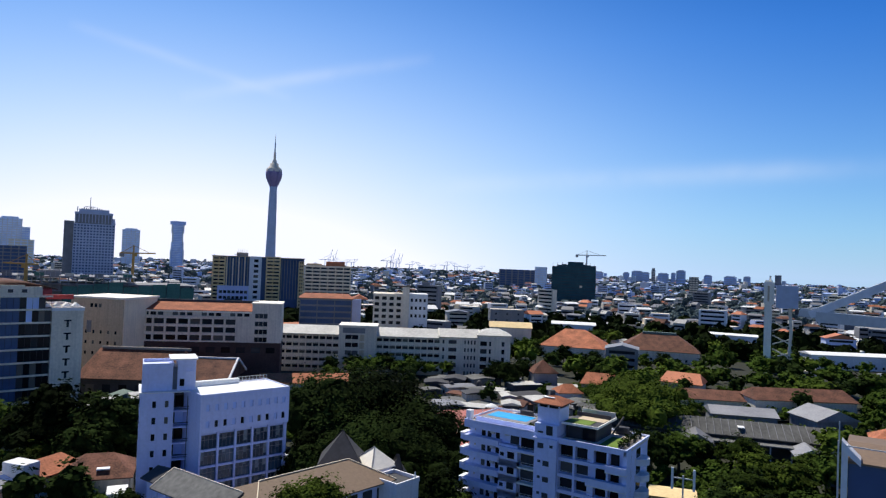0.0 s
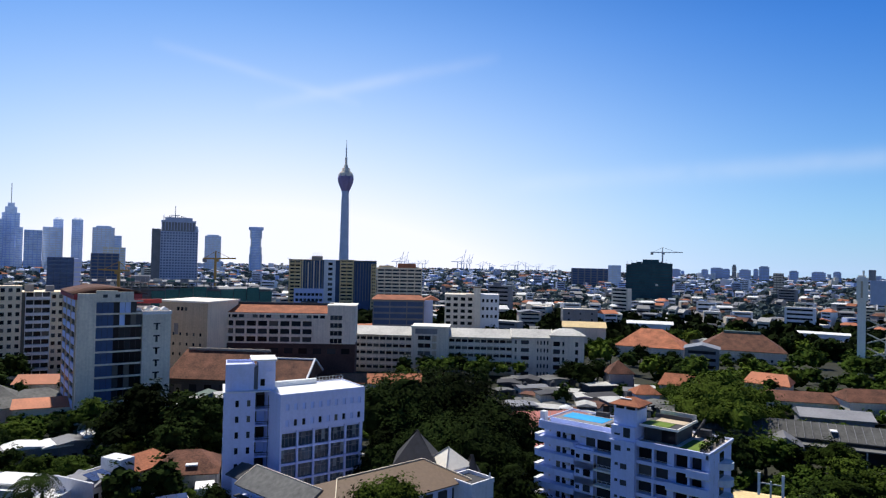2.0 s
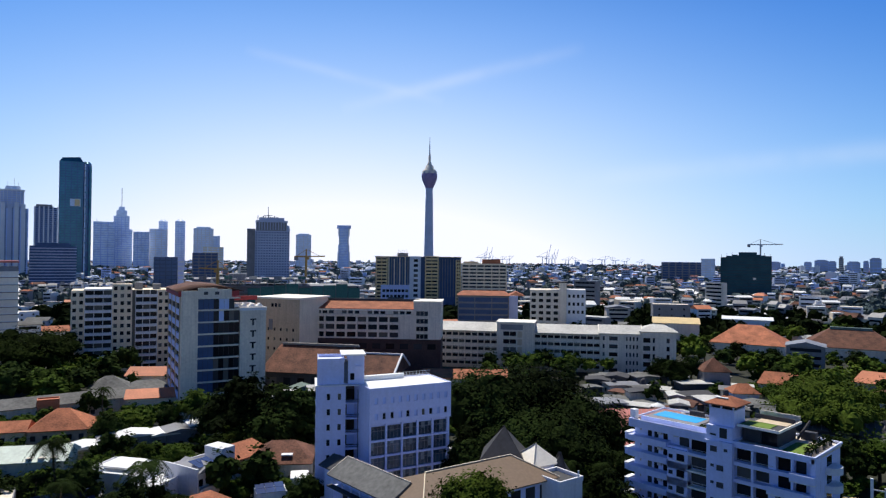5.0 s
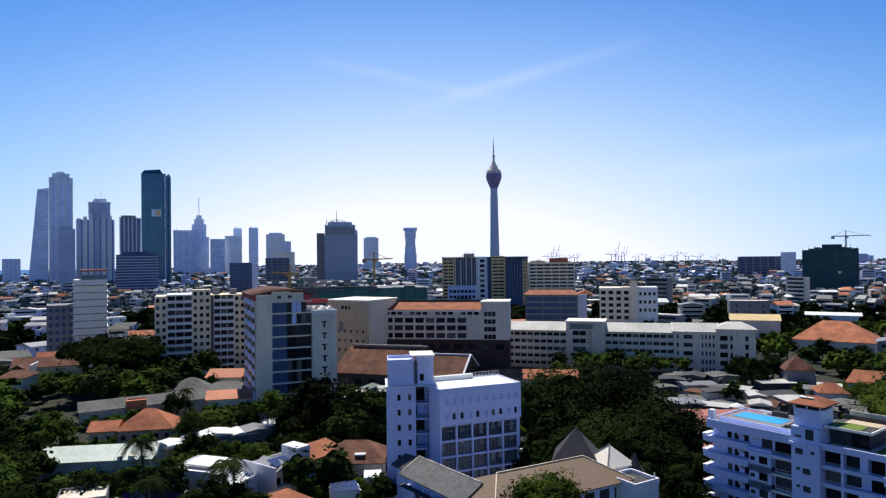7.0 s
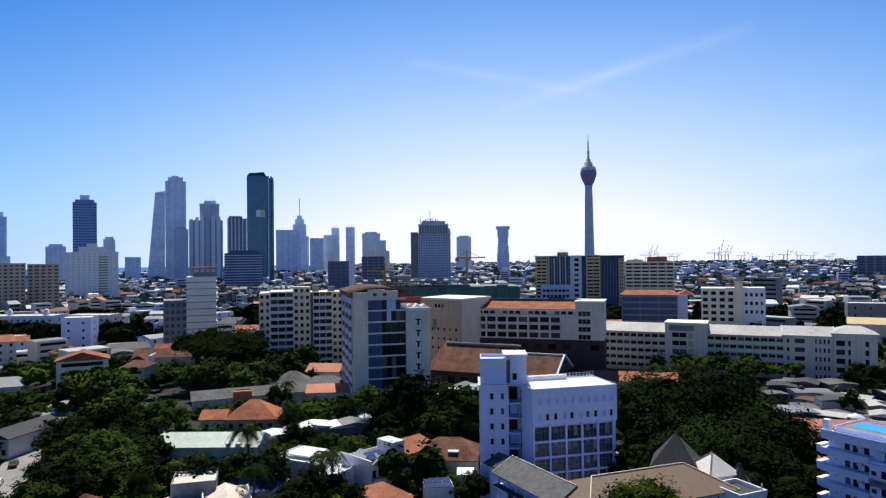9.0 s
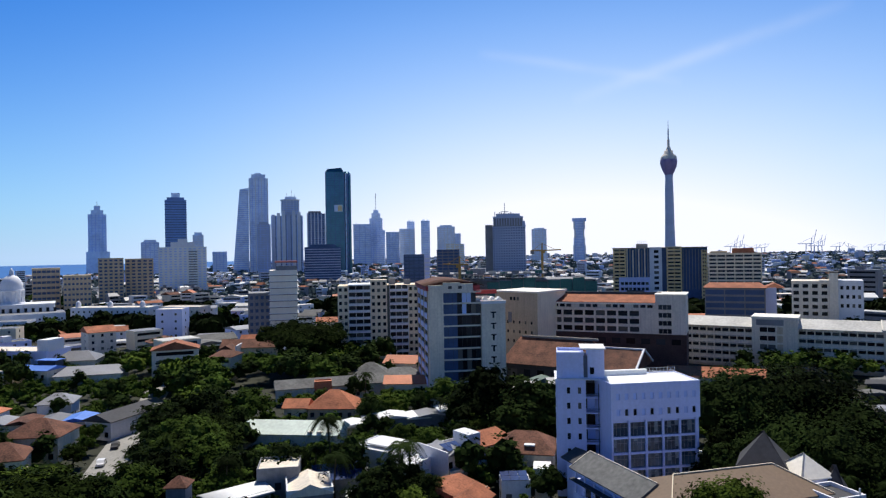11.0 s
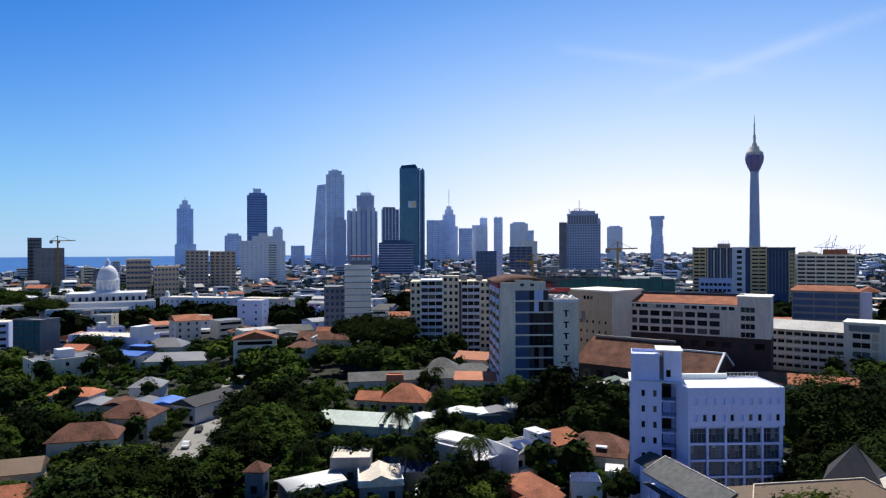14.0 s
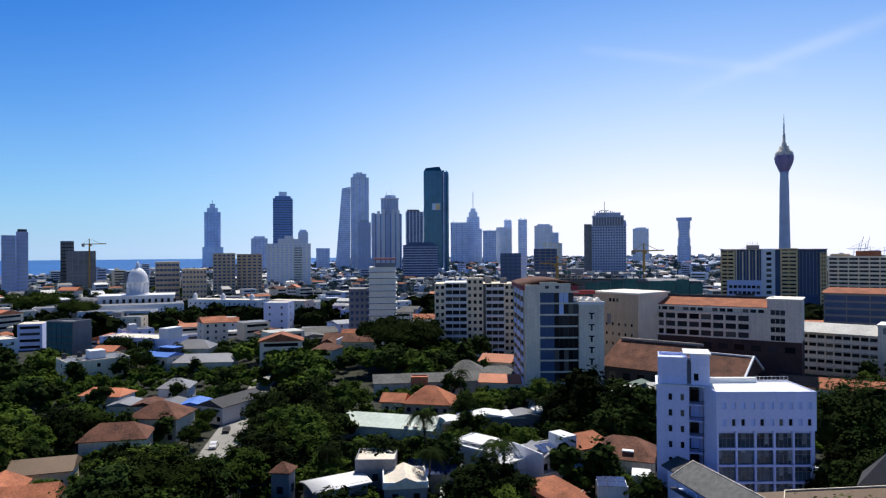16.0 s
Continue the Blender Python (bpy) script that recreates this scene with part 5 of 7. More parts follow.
# ---- the pale pylon and the steel frame ----
def pylon():
    p = at(26.6, 330)
    th = thing("water_tower", "tall white concrete pylon carrying a blue-grey tank", "tower", p.x, p.y, -26.6, 16, 8)
    box("column", th, -1.5, 1.5, 0, 3, 0, 46.4, IVORY)
    box("column_band", th, -1.9, 2.3, -.5, 3.5, 35.6, 45.6, IVORY)
    box("slot", th, -.4, .4, -.56, -.502, 37, 44, BEIGE)
    bar("finial", th, (.6, 1, 45.5), (.6, 1, 48.5), .8, IVORY)
    box("tank", th, 3.0, 11.8, -1, 8, 34.4, 44.4, SKYCONC)
    box("tank_room", th, 2.4, 5.0, 1, 6, 44.4, 48.8, GREY)
    bar("strut", th, (8.6, 2, 34.4), (9.4, 2, 24), 1.2, PALE)
    bar("strut", th, (9.4, 2, 24), (8.6, 2, 12), 1.2, PALE)
    bar("strut", th, (8.6, 2, 12), (9.6, 2, 0), 1.4, PALE)
    for z in (6, 12, 18, 24):
        bar("brace", th, (2, 2, z), (10, 2, z + 3), .5, PALE)
        bar("brace", th, (2, 2, z + 4), (10, 2, z), .5, PALE)


def steel_frame():
    p = at(28.8, 110)
    th = thing("rooftop_gantry", "pale painted steel gantry on a neighbouring tall roof", "gantry", p.x, p.y, -31.5)
    bar("raking_beam", th, (1.2, 0, 42.7), (13.2, 0, 48.9), 1.05, WHITE)
    bar("top_flange", th, (2.6, -.1, 43.95), (13.2, -.1, 49.45), .22, BRIGHT)
    shape("gusset", th, [(0, -.35, 43.6), (-.3, -.35, 42.5), (4.5, -.35, 42.0), (4.2, -.35, 44.0), (0, .35, 43.6), (-.3, .35, 42.5), (4.5, .35, 42.0), (4.2, .35, 44.0)],
          [(0, 1, 2, 3), (7, 6, 5, 4), (0, 4, 5, 1), (1, 5, 6, 2), (2, 6, 7, 3), (3, 7, 4, 0)], STEEL)
    bar("level_beam", th, (2.0, 0, 42.5), (14, 0, 42.2), 1.5, STEEL)
    box("end_cap", th, -.7, -.2, -.3, .3, 42.6, 43.4, DARKGREY)
    bar("post", th, (11.5, 0, 0), (11.5, 0, 42), 1.2, STEEL)
    p = at(31.7, 70)
    th = thing("blue_gable_building", "blue-grey clad building with a white corner post", "building", p.x, p.y, -33.5, 12, 10)
    box("wall", th, .55, 14, .4, 12, 0, 31.8, NAVY)
    box("corner_post", th, 0, .5, 0, .6, 0, 33.2, WHITE)
    bar("drain_pipe", th, (-.25, .2, 0), (-.25, .2, 33.5), .14, STEEL)
    gable("roof", th, .6, 14, .4, 12, 31.8, .6, BROWN, over=.3)
    shape("barge_board", th, [(0, -.2, 33.6), (0, -.2, 32.8), (1.5, -.2, 31.5), (1.5, -.2, 32.1), (0, 1.4, 33.6), (0, 1.4, 32.8), (1.5, 1.4, 31.5), (1.5, 1.4, 32.1)],
          [(0, 1, 2, 3), (7, 6, 5, 4), (0, 4, 5, 1), (1, 5, 6, 2), (2, 6, 7, 3), (3, 7, 4, 0)], WHITE)
    bar("aerial", th, (-.2, .2, 33.4), (-.2, .2, 35.2), .1, STEEL)
    bar("lamp_arm", th, (.3, -.2, 33.2), (3.6, -.2, 33.2), .1, STEEL)


pylon()
steel_frame()


def cell_mast():
    p = at(20.8, 100)
    th = thing("antenna_mast", "pale lattice mast with two upright antennas", "mast", p.x, p.y, -21)
    bar("pole", th, (0, 0, 0), (0, 0, 19.6), .22, STEEL)
    bar("arm", th, (-1.5, 0, 19.2), (1.5, 0, 19.2), .14, STEEL)
    for x in (-1.45, 1.45):
        box("antenna", th, x - .17, x + .17, -.2, .05, 17.6, 20.6, BRIGHT)
    bar("leg", th, (0, 0, 16.6), (-1.3, 0, 0), .18, BRIGHT)
    bar("leg", th, (0, 0, 16.6), (1.3, 0, 0), .18, BRIGHT)
    for z in (4, 8, 12):
        bar("brace", th, (-1.3 * (1 - z / 16.6), 0, z), (1.3 * (1 - (z + 2) / 16.6), 0, z + 2), .1, STEEL)


cell_mast()


# ---- houses ----
HEDGES = []
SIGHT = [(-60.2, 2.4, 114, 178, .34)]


def house(label, x, y, head, w, d, h, rise, wall, roof, hip=0.0, along="x", wins=3, floors=1, over=0.6, name="house", clear=18.0):
    th = thing(name, label, "house", x, y, head, w, d)
    box("wall", th, 0, w, 0, d, 0, h, wall)
    if rise:
        gable("roof", th, 0, w, 0, d, h, rise, roof, "", hip, over, along)
    else:
        box("roof", th, .2, w - .2, .2, d - .2, h, h + .15, roof)
        if clear:
            parapet(th, 0, w, 0, d, h, .5, wall, .2)
    for f in range(floors):
        z = h * f / floors + .9
        if not clear:
            box("window_strip", th, w * .1, w * .9, -.06, .02, z, z + 1.3, GLASS)
            continue
        for k in range(wins):
            c = w * (k + .5) / wins
            wd = box("window", th, c - .55, c + .55, -.06, .02, z, z + 1.3, GLASS)
            if z > 2 or floors == 1:
                sub("sill", wd, c - .65, c + .65, -.18, -.06, z - .12, z, wall)
        for s, x0 in ((-1, 0), (1, w)):
            box("window", th, x0 - .05, x0 + .05, d * .4, d * .4 + 1.2, z, z + 1.3, GLASS)
    if clear:
        c = Vector((x, y)) + Vector((math.cos(radians(head)), math.sin(radians(head)))) * w / 2
        r = c.length
        if r < 330:
            HEDGES.append((x, y, head, w, h))
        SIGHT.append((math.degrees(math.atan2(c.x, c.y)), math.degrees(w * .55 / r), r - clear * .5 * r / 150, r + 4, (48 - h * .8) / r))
    return th


def solar_panels(th, x0, x1, y0, y1, z0, z1, nx, ny):
    """A tilted field of panels, from its low edge y0 to its high edge y1."""
    for i in range(nx):
        for j in range(ny):
            a, b = x0 + (x1 - x0) * i / nx + .04, x0 + (x1 - x0) * (i + 1) / nx - .04
            c, e = y0 + (y1 - y0) * j / ny + .04, y0 + (y1 - y0) * (j + 1) / ny - .04
            k = lambda y: z0 + (z1 - z0) * (y - y0) / (y1 - y0)
            shape("solar_panel", th, [(a, c, k(c)), (b, c, k(c)), (b, e, k(e)), (a, e, k(e)), (a, c, k(c) - .06), (b, c, k(c) - .06), (b, e, k(e) - .06), (a, e, k(e) - .06)],
                  [(0, 1, 2, 3), (7, 6, 5, 4), (0, 4, 5, 1), (1, 5, 6, 2), (2, 6, 7, 3), (3, 7, 4, 0)], PANEL)


def near_houses():
    # white terrace below the office tower
    th = house("white two storey terrace house with balcony and solar roof", -72.5, 110, 72, 20, 8, 7.0, 0, WHITE, GREY, wins=7, floors=2, clear=24)
    box("balcony", th, .5, 19.5, -1.3, 0, 3.3, 4.3, WHITE)
    box("end_gable", th, -.3, 0, -1.3, 8.2, 0, 8.2, WHITE)
    gable("porch_roof", th, .4, 5.4, -1, 6, 7.4, 1.3, SHEET, "", 0, .3, "y")
    solar_panels(th, .6, 4.8, -.6, 2.6, 8.2, 8.9, 3, 2)
    box("stair_room", th, 6.4, 9.6, 0, 5, 7, 10.2, WHITE)
    gable("tile_roof", th, 9.6, 18.5, -.4, 8, 7.3, 2.0, TILE, "orange clay tile roof", 1.5, .5)
    th = house("small white house with an orange tile roof", -70.5, 133.0, 62, 6.5, 5.5, 6.6, 2.0, WHITE, TILE, 0, "y", 2, 2)
    th = house("brown tiled bungalow with a skylight", -66.5, 120.0, 20, 11.5, 11, 6.4, 3.2, PALE, OLDTILE, 4, wins=5)
    box("skylight", th, 5.8, 8.0, .8, 2.6, 7.6, 7.85, BRIGHT)
    th = house("low house with ribbed orange tile roof", -70.0, 95.5, 8, 11, 8, 4.6, 2.0, CREAM, TILE, 0, "y", 4)
    gable("roof", th, 6.5, 13, -2.0, 6, 4.4, 1.8, TILE, "", 0, .5, "y")
    for k in range(4):
        bar("roof_rib", th, (-.6 + k * 3.9, -.6, 4.85), (-.6 + k * 3.9, 8.4, 4.95), .16, BEIGE)
    box("sheet_patch", th, 12, 14.5, -3, .5, 4.6, 4.75, BRIGHT)
    th = house("little white hut with solar panels on top", -59.5, 109.5, 35, 5.5, 4, 4.2, 0, WHITE, GREY, wins=2)
    solar_panels(th, 0, 5.2, -.4, 3.6, 4.9, 5.4, 3, 2)
    th = house("modern white flat-roofed villa", -94.0, 106.5, 0, 12, 9, 6.6, 0, WHITE, BRIGHT, wins=4, floors=2, clear=20)
    box("sun_deck", th, 2, 9.4, 2, 8, 7.3, 7.6, BRIGHT)
    box("wing", th, 12, 17.5, -2, 7, 0, 5.6, WHITE)
    parapet(th, 12, 17.5, -2, 7, 5.6, .6, WHITE, .2)
    for k in range(3):
        box("window", th, 12.8 + k * 1.6, 13.6 + k * 1.6, -2.06, -1.98, 2.8, 4.4, GLASS)
    # bright vaulted roof and its neighbours
    th = house("grey church tower with a small tiled cap", -99.6, 66.6, 35, 3.2, 3.2, 9.4, 1.5, GREY, OLDTILE, 1.9, wins=1, floors=2, over=.4, name="tower_house", clear=22)
    th = house("hall with a shining white vaulted roof", -92.9, 71.0, 73, 10, 6, 6.0, 0, GREY, BRIGHT, wins=5, clear=26)
    n = 10
    pr = [(-.6 + 7.2 * k / n, 6.3 + .55 * math.sin(math.pi * k / n) ** .8) for k in range(n + 1)]
    v = [(x, y, z) for x in (-.6, 10.6) for y, z in pr] + [(x, y, z - .25) for x in (-.6, 10.6) for y, z in pr]
    m = n + 1
    f = [(m + k, m + k + 1, k + 1, k) for k in range(n)] + [(2 * m + k, 2 * m + k + 1, 3 * m + k + 1, 3 * m + k) for k in range(n)]
    f += [(k, k + 1, 2 * m + k + 1, 2 * m + k) for k in range(n)] + [(m + k + 1, m + k, 3 * m + k, 3 * m + k + 1) for k in range(n)]
    shape("vault", th, v, f, BRIGHT, "shining white vaulted roof", True)
    th = house("pale block with a white parapet round its flat roof", -94, 81, 42, 7.5, 7, 8.8, 0, GREY, PALE, wins=3, floors=2)
    th = house("white house with a pale sloping gable roof", -84.5, 79.5, 48, 7.5, 8, 6.6, 1.8, GREY, PALE, 0, "y", 2, 2, .3)
    parapet(th, -.2, 7.7, -.2, 8.2, 6.6, 1.0, BRIGHT, .25)
    th = house("low shed roofed with solar panels", -87.5, 88.5, 48, 11, 8, 5.2, 0, GREY, GREY, wins=2)
    solar_panels(th, .2, 9.6, -.2, 6.5, 5.9, 7.0, 6, 4)
    th = house("patched shed with a curled white sheet roof", -77.0, 86.5, 40, 9, 6, 4.6, .8, GREY, BRIGHT, 0, "x", 2)
    # long pale green roof
    th = house("long low hall with a pale green sheet roof", -126.5, 105, 26, 23, 9, 5.6, 2.2, PALE, MINT, 0, "x", 7, clear=62)
    for k in range(3):
        box("roof_hatch", th, 16 + k * 2.2, 17.2 + k * 2.2, -.2, .9, 5.4, 6.3, PALE)
    # shanty of white sheets
    for k in range(6):
        house("small shed with a white tin roof", -113 + k * 3.0, 125 + k * 4.2 + (k % 2) * 1.5, 48, 6.5, 6, 4.2 + .5 * (k % 3), .6, GREY, (BRIGHT, SHEET, BRIGHT, BRIGHT, SHEET, BRIGHT)[k], 0, "y", 1, clear=48)
    house("house with a broad red hip roof", -137.5, 137.5, 30, 13.5, 11, 3.4, 4.4, BEIGE, TILE, 6, "x", 5, clear=58)
    house("low wing with a red tile roof", -143.5, 134, 30, 6.5, 7, 3.6, 2.0, CREAM, TILE, 0, "x", 2, clear=50)
    th = house("long low building with a grey asbestos roof", -160, 146.5, 50, 40, 9, 4.8, 2.2, PALE, SHEETDARK, 0, "x", 10, clear=20)
    house("small house with a faded orange roof", -135, 170, 32, 15, 9, 5.0, 2.0, CREAM, ORANGE, 0, "x", 5, clear=16)
    house("house with a bright red sheet roof", -157, 197.5, 20, 20, 12, 6.0, 2.2, PALE, ORANGE, 0, "x", 4)
    house("pale house with a grey hipped roof", -152, 175, 40, 11, 10, 5.6, 3.4, PALE, SHEETDARK, 5, "x", 3)
    house("pale house with a grey hipped roof", -143, 181, 40, 11, 9, 5.0, 2.2, PALE, SHEETDARK, 3, "x", 3)
    th = house("old house of joined red tile roofs", *at(-51.9, 304).xy, 36, 24, 10, 7.4, 3.2, CREAM, OLDTILE, 0, "x", 5, clear=34)
    gable("roof", th, 0, 8, -7, 3, 6.8, 2.6, OLDTILE, "", 0, .4, "y")
    gable("roof", th, 16, 24, 4, 15, 7.6, 2.8, OLDTILE, "", 0, .4, "y")
    box("party_wall", th, 24.5, 25.2, 3.4, 15.6, 0, 10.6, WHITE)
    box("party_wall", th, 8.1, 8.7, -7.4, 3, 0, 9.2, WHITE)
    box("wing_wall", th, .4, 7.6, -6.6, .2, 0, 6.8, CREAM)
    gable("roof", th, 6, 13, 9, 16, 9.0, 2.6, TILE, "", 0, .4, "x")
    box("rear_wall", th, 6.4, 12.6, 9.8, 15.6, 0, 9.0, CREAM)
    house("tall white house with small windows", -350, 229.3, 38, 15, 14, 16.5, 0, LILAC, PALE, wins=2, floors=4, clear=30)
    house("long low building with a worn orange tile roof", *at(-14.6, 238).xy, 12, 30, 11, 4.4, 2.6, PALE, TILE, 0, "x", 6, clear=10)
    for k in range(4):
        house("low shed with a crumpled grey tin roof", *at(-27.2 + 1.5 * k, 212 + 4 * (k % 2)).xy, 20 + 10 * k, 7, 7, 4.4 + .5 * k, 1.4, GREY, (SHEET, NETROOF, SHEET, BRIGHT)[k], 0, "xy"[k % 2], 2, clear=12)
    th = house("small orange gatehouse with an arched doorway", *at(-44.4, 216).xy, 44, 5.5, 3.5, 6.4, 0, ORANGE, ORANGE, wins=0, clear=14)
    box("archway", th, 2, 3.6, -.06, .02, 0, 3.6, GLASS)
    # left side of the road
    th = house("low white school with a row of large windows", -316, 121, 24, 37, 14, 9.6, 0, LILAC, PALE, wins=1, floors=1, clear=36)
    front(th, 2, 30, .6, 9.0, 2, 7, LILAC, .5, .36, .3, -.02, GLASS)
    box("stair_room", th, 32, 37, 1, 10, 9.6, 14.5, WHITE)
    th = house("house under a blue tarpaulin roof", -262, 114.5, 24, 14, 9, 7.6, 1.2, PALE, BLUEROOF, 0, "x", 4, 2, clear=26)
    box("upper_roof", th, 5, 13.5, 5, 10, 10.2, 10.4, BLUEROOF)
    box("upper_room", th, 5.6, 13, 5.5, 9.5, 8, 10.2, DARKGREY)
    th = thing("teal_glass_block", "block with a dark teal glass front and grey sides", "building", -341, 107, 26, 15, 11)
    box("wall", th, 0, 15, .4, 11, 0, 15.8, GREY)
    box("side_wall", th, 15, 15.4, .2, 11, 0, 16.6, SHEET)
    for i in range(5):
        for j in range(5):
            box("window", th, .2 + j * 3, 2.9 + j * 3, .2, .38, .3 + i * 3.15, 3.15 + i * 3.15, TEALGLASS)
        box("floor_band", th, 0, 15, .05, .4, 3.15 + i * 3.15, 3.4 + i * 3.15, DARKGREY)
    parapet(th, 0, 15, .4, 11, 15.8, .8, GREY, .3)
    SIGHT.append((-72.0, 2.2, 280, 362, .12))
    house("wide building with a grey sheet roof", -248, 122, 48, 22, 14, 5.2, 2.4, PALE, SHEET, 3, "x", 5, clear=24)
    house("pale house with a grey hipped roof", -278, 136, 45, 16, 13, 6.2, 3.2, PALE, SHEET, 5, "x", 3)
    house("low house with a faded pink roof", -286, 98, 40, 18, 11, 4.8, 1.4, CREAM, PINK, 0, "x", 4)
    house("little house with an orange roof", -300, 112, 30, 10, 8, 6, 2, CREAM, ORANGE, 0, "x", 2)
    house("hipped house with a pale blue-grey roof", -204, 95.5, 48, 9, 9, 5.4, 2.4, WHITE, SHEET, 4, "x", 2)
    house("white bungalow with an orange roof", -214, 76.5, 34, 12.5, 8, 5.0, 1.8, WHITE, ORANGE, 2, "x", 4, clear=16)
    for k in range(4):
        house("low shed with a rusty sheet roof", -199 + k * 5.0, 78.5 + k * 4.6, 44, 6.5, 8, 3.8, .9, PALE, (SHEET, OLDTILE, SHEET, BLUEROOF)[k], 0, "y", 2, clear=14)
    th = house("long dark-roofed house with a white gable end", -175.5, 94, 16, 8.5, 17, 5.0, 1.8, WHITE, DARKGREY, 0, "y", 3, clear=18)
    house("bungalow with a broad brown tile roof", -171, 72, 36, 13, 10, 6.2, 3.4, CREAM, OLDTILE, 6, "x", 4, clear=18)
    house("bungalow with a weathered brown tile roof", -161, 57, 54, 14, 9, 5.2, 3.0, CREAM, OLDTILE, 4, "x", 4, clear=14)
    house("house with a bright orange ribbed roof", -136, 30, 60, 13, 9, 3.6, 2.6, CREAM, TILE, 0, "x", 3, clear=16)
    house("house with an orange tile roof", -144, 32, 60, 8, 8, 3.6, 2.2, CREAM, TILE, 0, "y", 3)
    house("house with a dull olive sheet roof", -151, 40.5, 60, 11, 8, 4.0, 2.0, CREAM, BROWN, 0, "x", 3, clear=14)
    # right of the pool block
    th = thing("long_shed", "long low workshop with a ribbed grey roof", "shed", 49.0, 186, -16.8, 58, 13)
    box("wall", th, 0, 58, 2, 13, 0, 5, DARKGREY)
    gable("roof", th, 0, 58, 1.5, 13, 5.2, 3.0, SHEETDARK, "weathered grey ribbed roof", 3, .8)
    box("lean_to", th, 0, 58, -2.5, 1.4, 3.9, 4.2, SHEETDARK)
    box("blue_band", th, 9, 36, 1.8, 1.98, 2.6, 3.9, BLUEROOF)
    for k in range(30):
        bar("roof_rib", th, (1 + k * 1.93, .5, 5.42), (1 + k * 1.93, 7.1, 8.3), .12, GREY)
    for x in (8, 34):
        box("rooflight", th, x, x + 1.6, 2.4, 5.6, 7.0, 7.2, BRIGHT)
    for k in range(12):
        box("post", th, 1 + k * 5, 1.3 + k * 5, -2.4, -2.1, 0, 3.9, STEEL)
    gable("porch", th, 19, 27, -7, 1, 4.2, 2.4, SHEET, "pale sheet porch roof", 0, .3, "y")
    gable("porch", th, 46, 53, -8, 0, 3.6, 2.0, SHEET, "pale sheet porch roof", 0, .3, "y")
    house("long building with a brown tile roof", 108, 222, 0, 34, 12, 6.8, 3.2, PALE, OLDTILE, 2, "x", 9, clear=18)
    house("house with a brown tile roof", 86, 232, -8, 24, 11, 4.6, 2.6, CREAM, OLDTILE, 3, "x", 4, clear=14)
    house("plain hall with a grey sheet roof", 88, 209, -12, 19, 11, 4.4, 1.8, GREY, SHEET, 0, "x", 5, clear=14)
    house("low grey gabled shed", 116, 200, 10, 14, 12, 5, 3.0, GREY, SHEET, 0, "y", 2, clear=12)
    house("house with an orange hip roof", 113, 170, -30, 14, 12, 6.5, 3.0, PALE, TILE, 4, "x", 3, clear=14)
    house("large school with a broad orange tile roof", 57, 362, -18, 34, 30, 6.0, 8.5, PALE, TILE, 12, "x", 9, clear=30)
    th = house("large hall with a broad brown tile roof", 101, 360, -16, 40, 30, 6.0, 8.4, PALE, OLDTILE, 12, "x", 9, clear=30)
    box("ridge_vent", th, 11, 29, 13.6, 16.4, 13.4, 14.8, NETROOF)
    house("white shed with a shining roof", 82, 470, -10, 30, 12, 9, 1.6, WHITE, BRIGHT, 0, "x", 6)
    house("tall old house with a steep orange hip roof", 37.5, 250, 8, 9, 8, 8.4, 4.4, GREY, OLDTILE, 5, "x", 3, clear=18)
    house("little house with an orange roof", 44, 232, 8, 8, 7, 4.6, 2.6, WHITE, TILE, 3, "x", 2, clear=10)
    house("house with an orange tile roof", 55, 248, -18, 13, 10, 5.6, 3.6, PALE, TILE, 2, "x", 3, clear=14)
    house("house with a pale orange tile roof", 88, 258, -30, 15, 11, 6.0, 3.4, PALE, ORANGE, 2, "x", 3, clear=14)
    house("shed with a faded salmon sheet roof", 5, 172, 14, 18, 14, 6.4, 2.4, CREAM, PINK, 0, "x", 4, clear=18)
    house("shed with a faded salmon sheet roof", -2, 158, 5, 12, 9, 5, 1.8, CREAM, PINK, 0, "x", 3, clear=10)
    house("house with a yellow sheet roof", 33, 404, -2, 25, 12, 11, 3.0, PALE, YELLOW, 0, "x", 4, clear=18)
    house("plain grey box-like house", 38, 470, 2, 24, 14, 17, 0, GREY, PALE, wins=3, floors=4)
    house("long low white school", 200, 352, -2, 48, 12, 7.6, 1.2, WHITE, BRIGHT, 0, "x", 12, clear=20)
    house("white row house with flat roof", 182, 448, -25, 32, 12, 8, 1.0, WHITE, BRIGHT, 0, "x", 8, clear=16)
    rnd = random.Random(5)
    for k in range(170):
        x, y = rnd.uniform(-4, 50), rnd.uniform(184, 264)
        if free((x + 3, y + 3), 2.2):
            house("shanty hut with a grey tin roof", x, y, rnd.uniform(-25, 30), rnd.uniform(4, 11), rnd.uniform(4, 8), rnd.uniform(2.6, 5.0), rnd.uniform(.15, .8), rnd.choice((PALE, GREY, DARKGREY, DARKGREY)), rnd.choice((SHEET, SHEETDARK, SHEETDARK, DARKGREY, SHEETDARK, OLDTILE, PALEROOF)), 0, rnd.choice("xy"), 1, clear=10)

    for k in range(9):
        p = at(rnd.uniform(.6, 5), rnd.uniform(225, 262))
        th = thing("water_tank", "black plastic water tank on a low stand", "tank", p.x, p.y, 0, 1, 1, "black water tanks")
        lathe("tank", th, [(.9, 3.2), (.95, 4.6), (.5, 5.0), (.3, 5.2)], DARKGREY, 14)
        box("stand", th, -1, 1, -1, 1, 0, 3.2, GREY)
    th = house("low shed with a sandy yellow roof", *at(18.4, 139).xy, -18, 8, 6, 4, .8, CREAM, YELLOW, 0, "x", 2, clear=24)


near_houses()


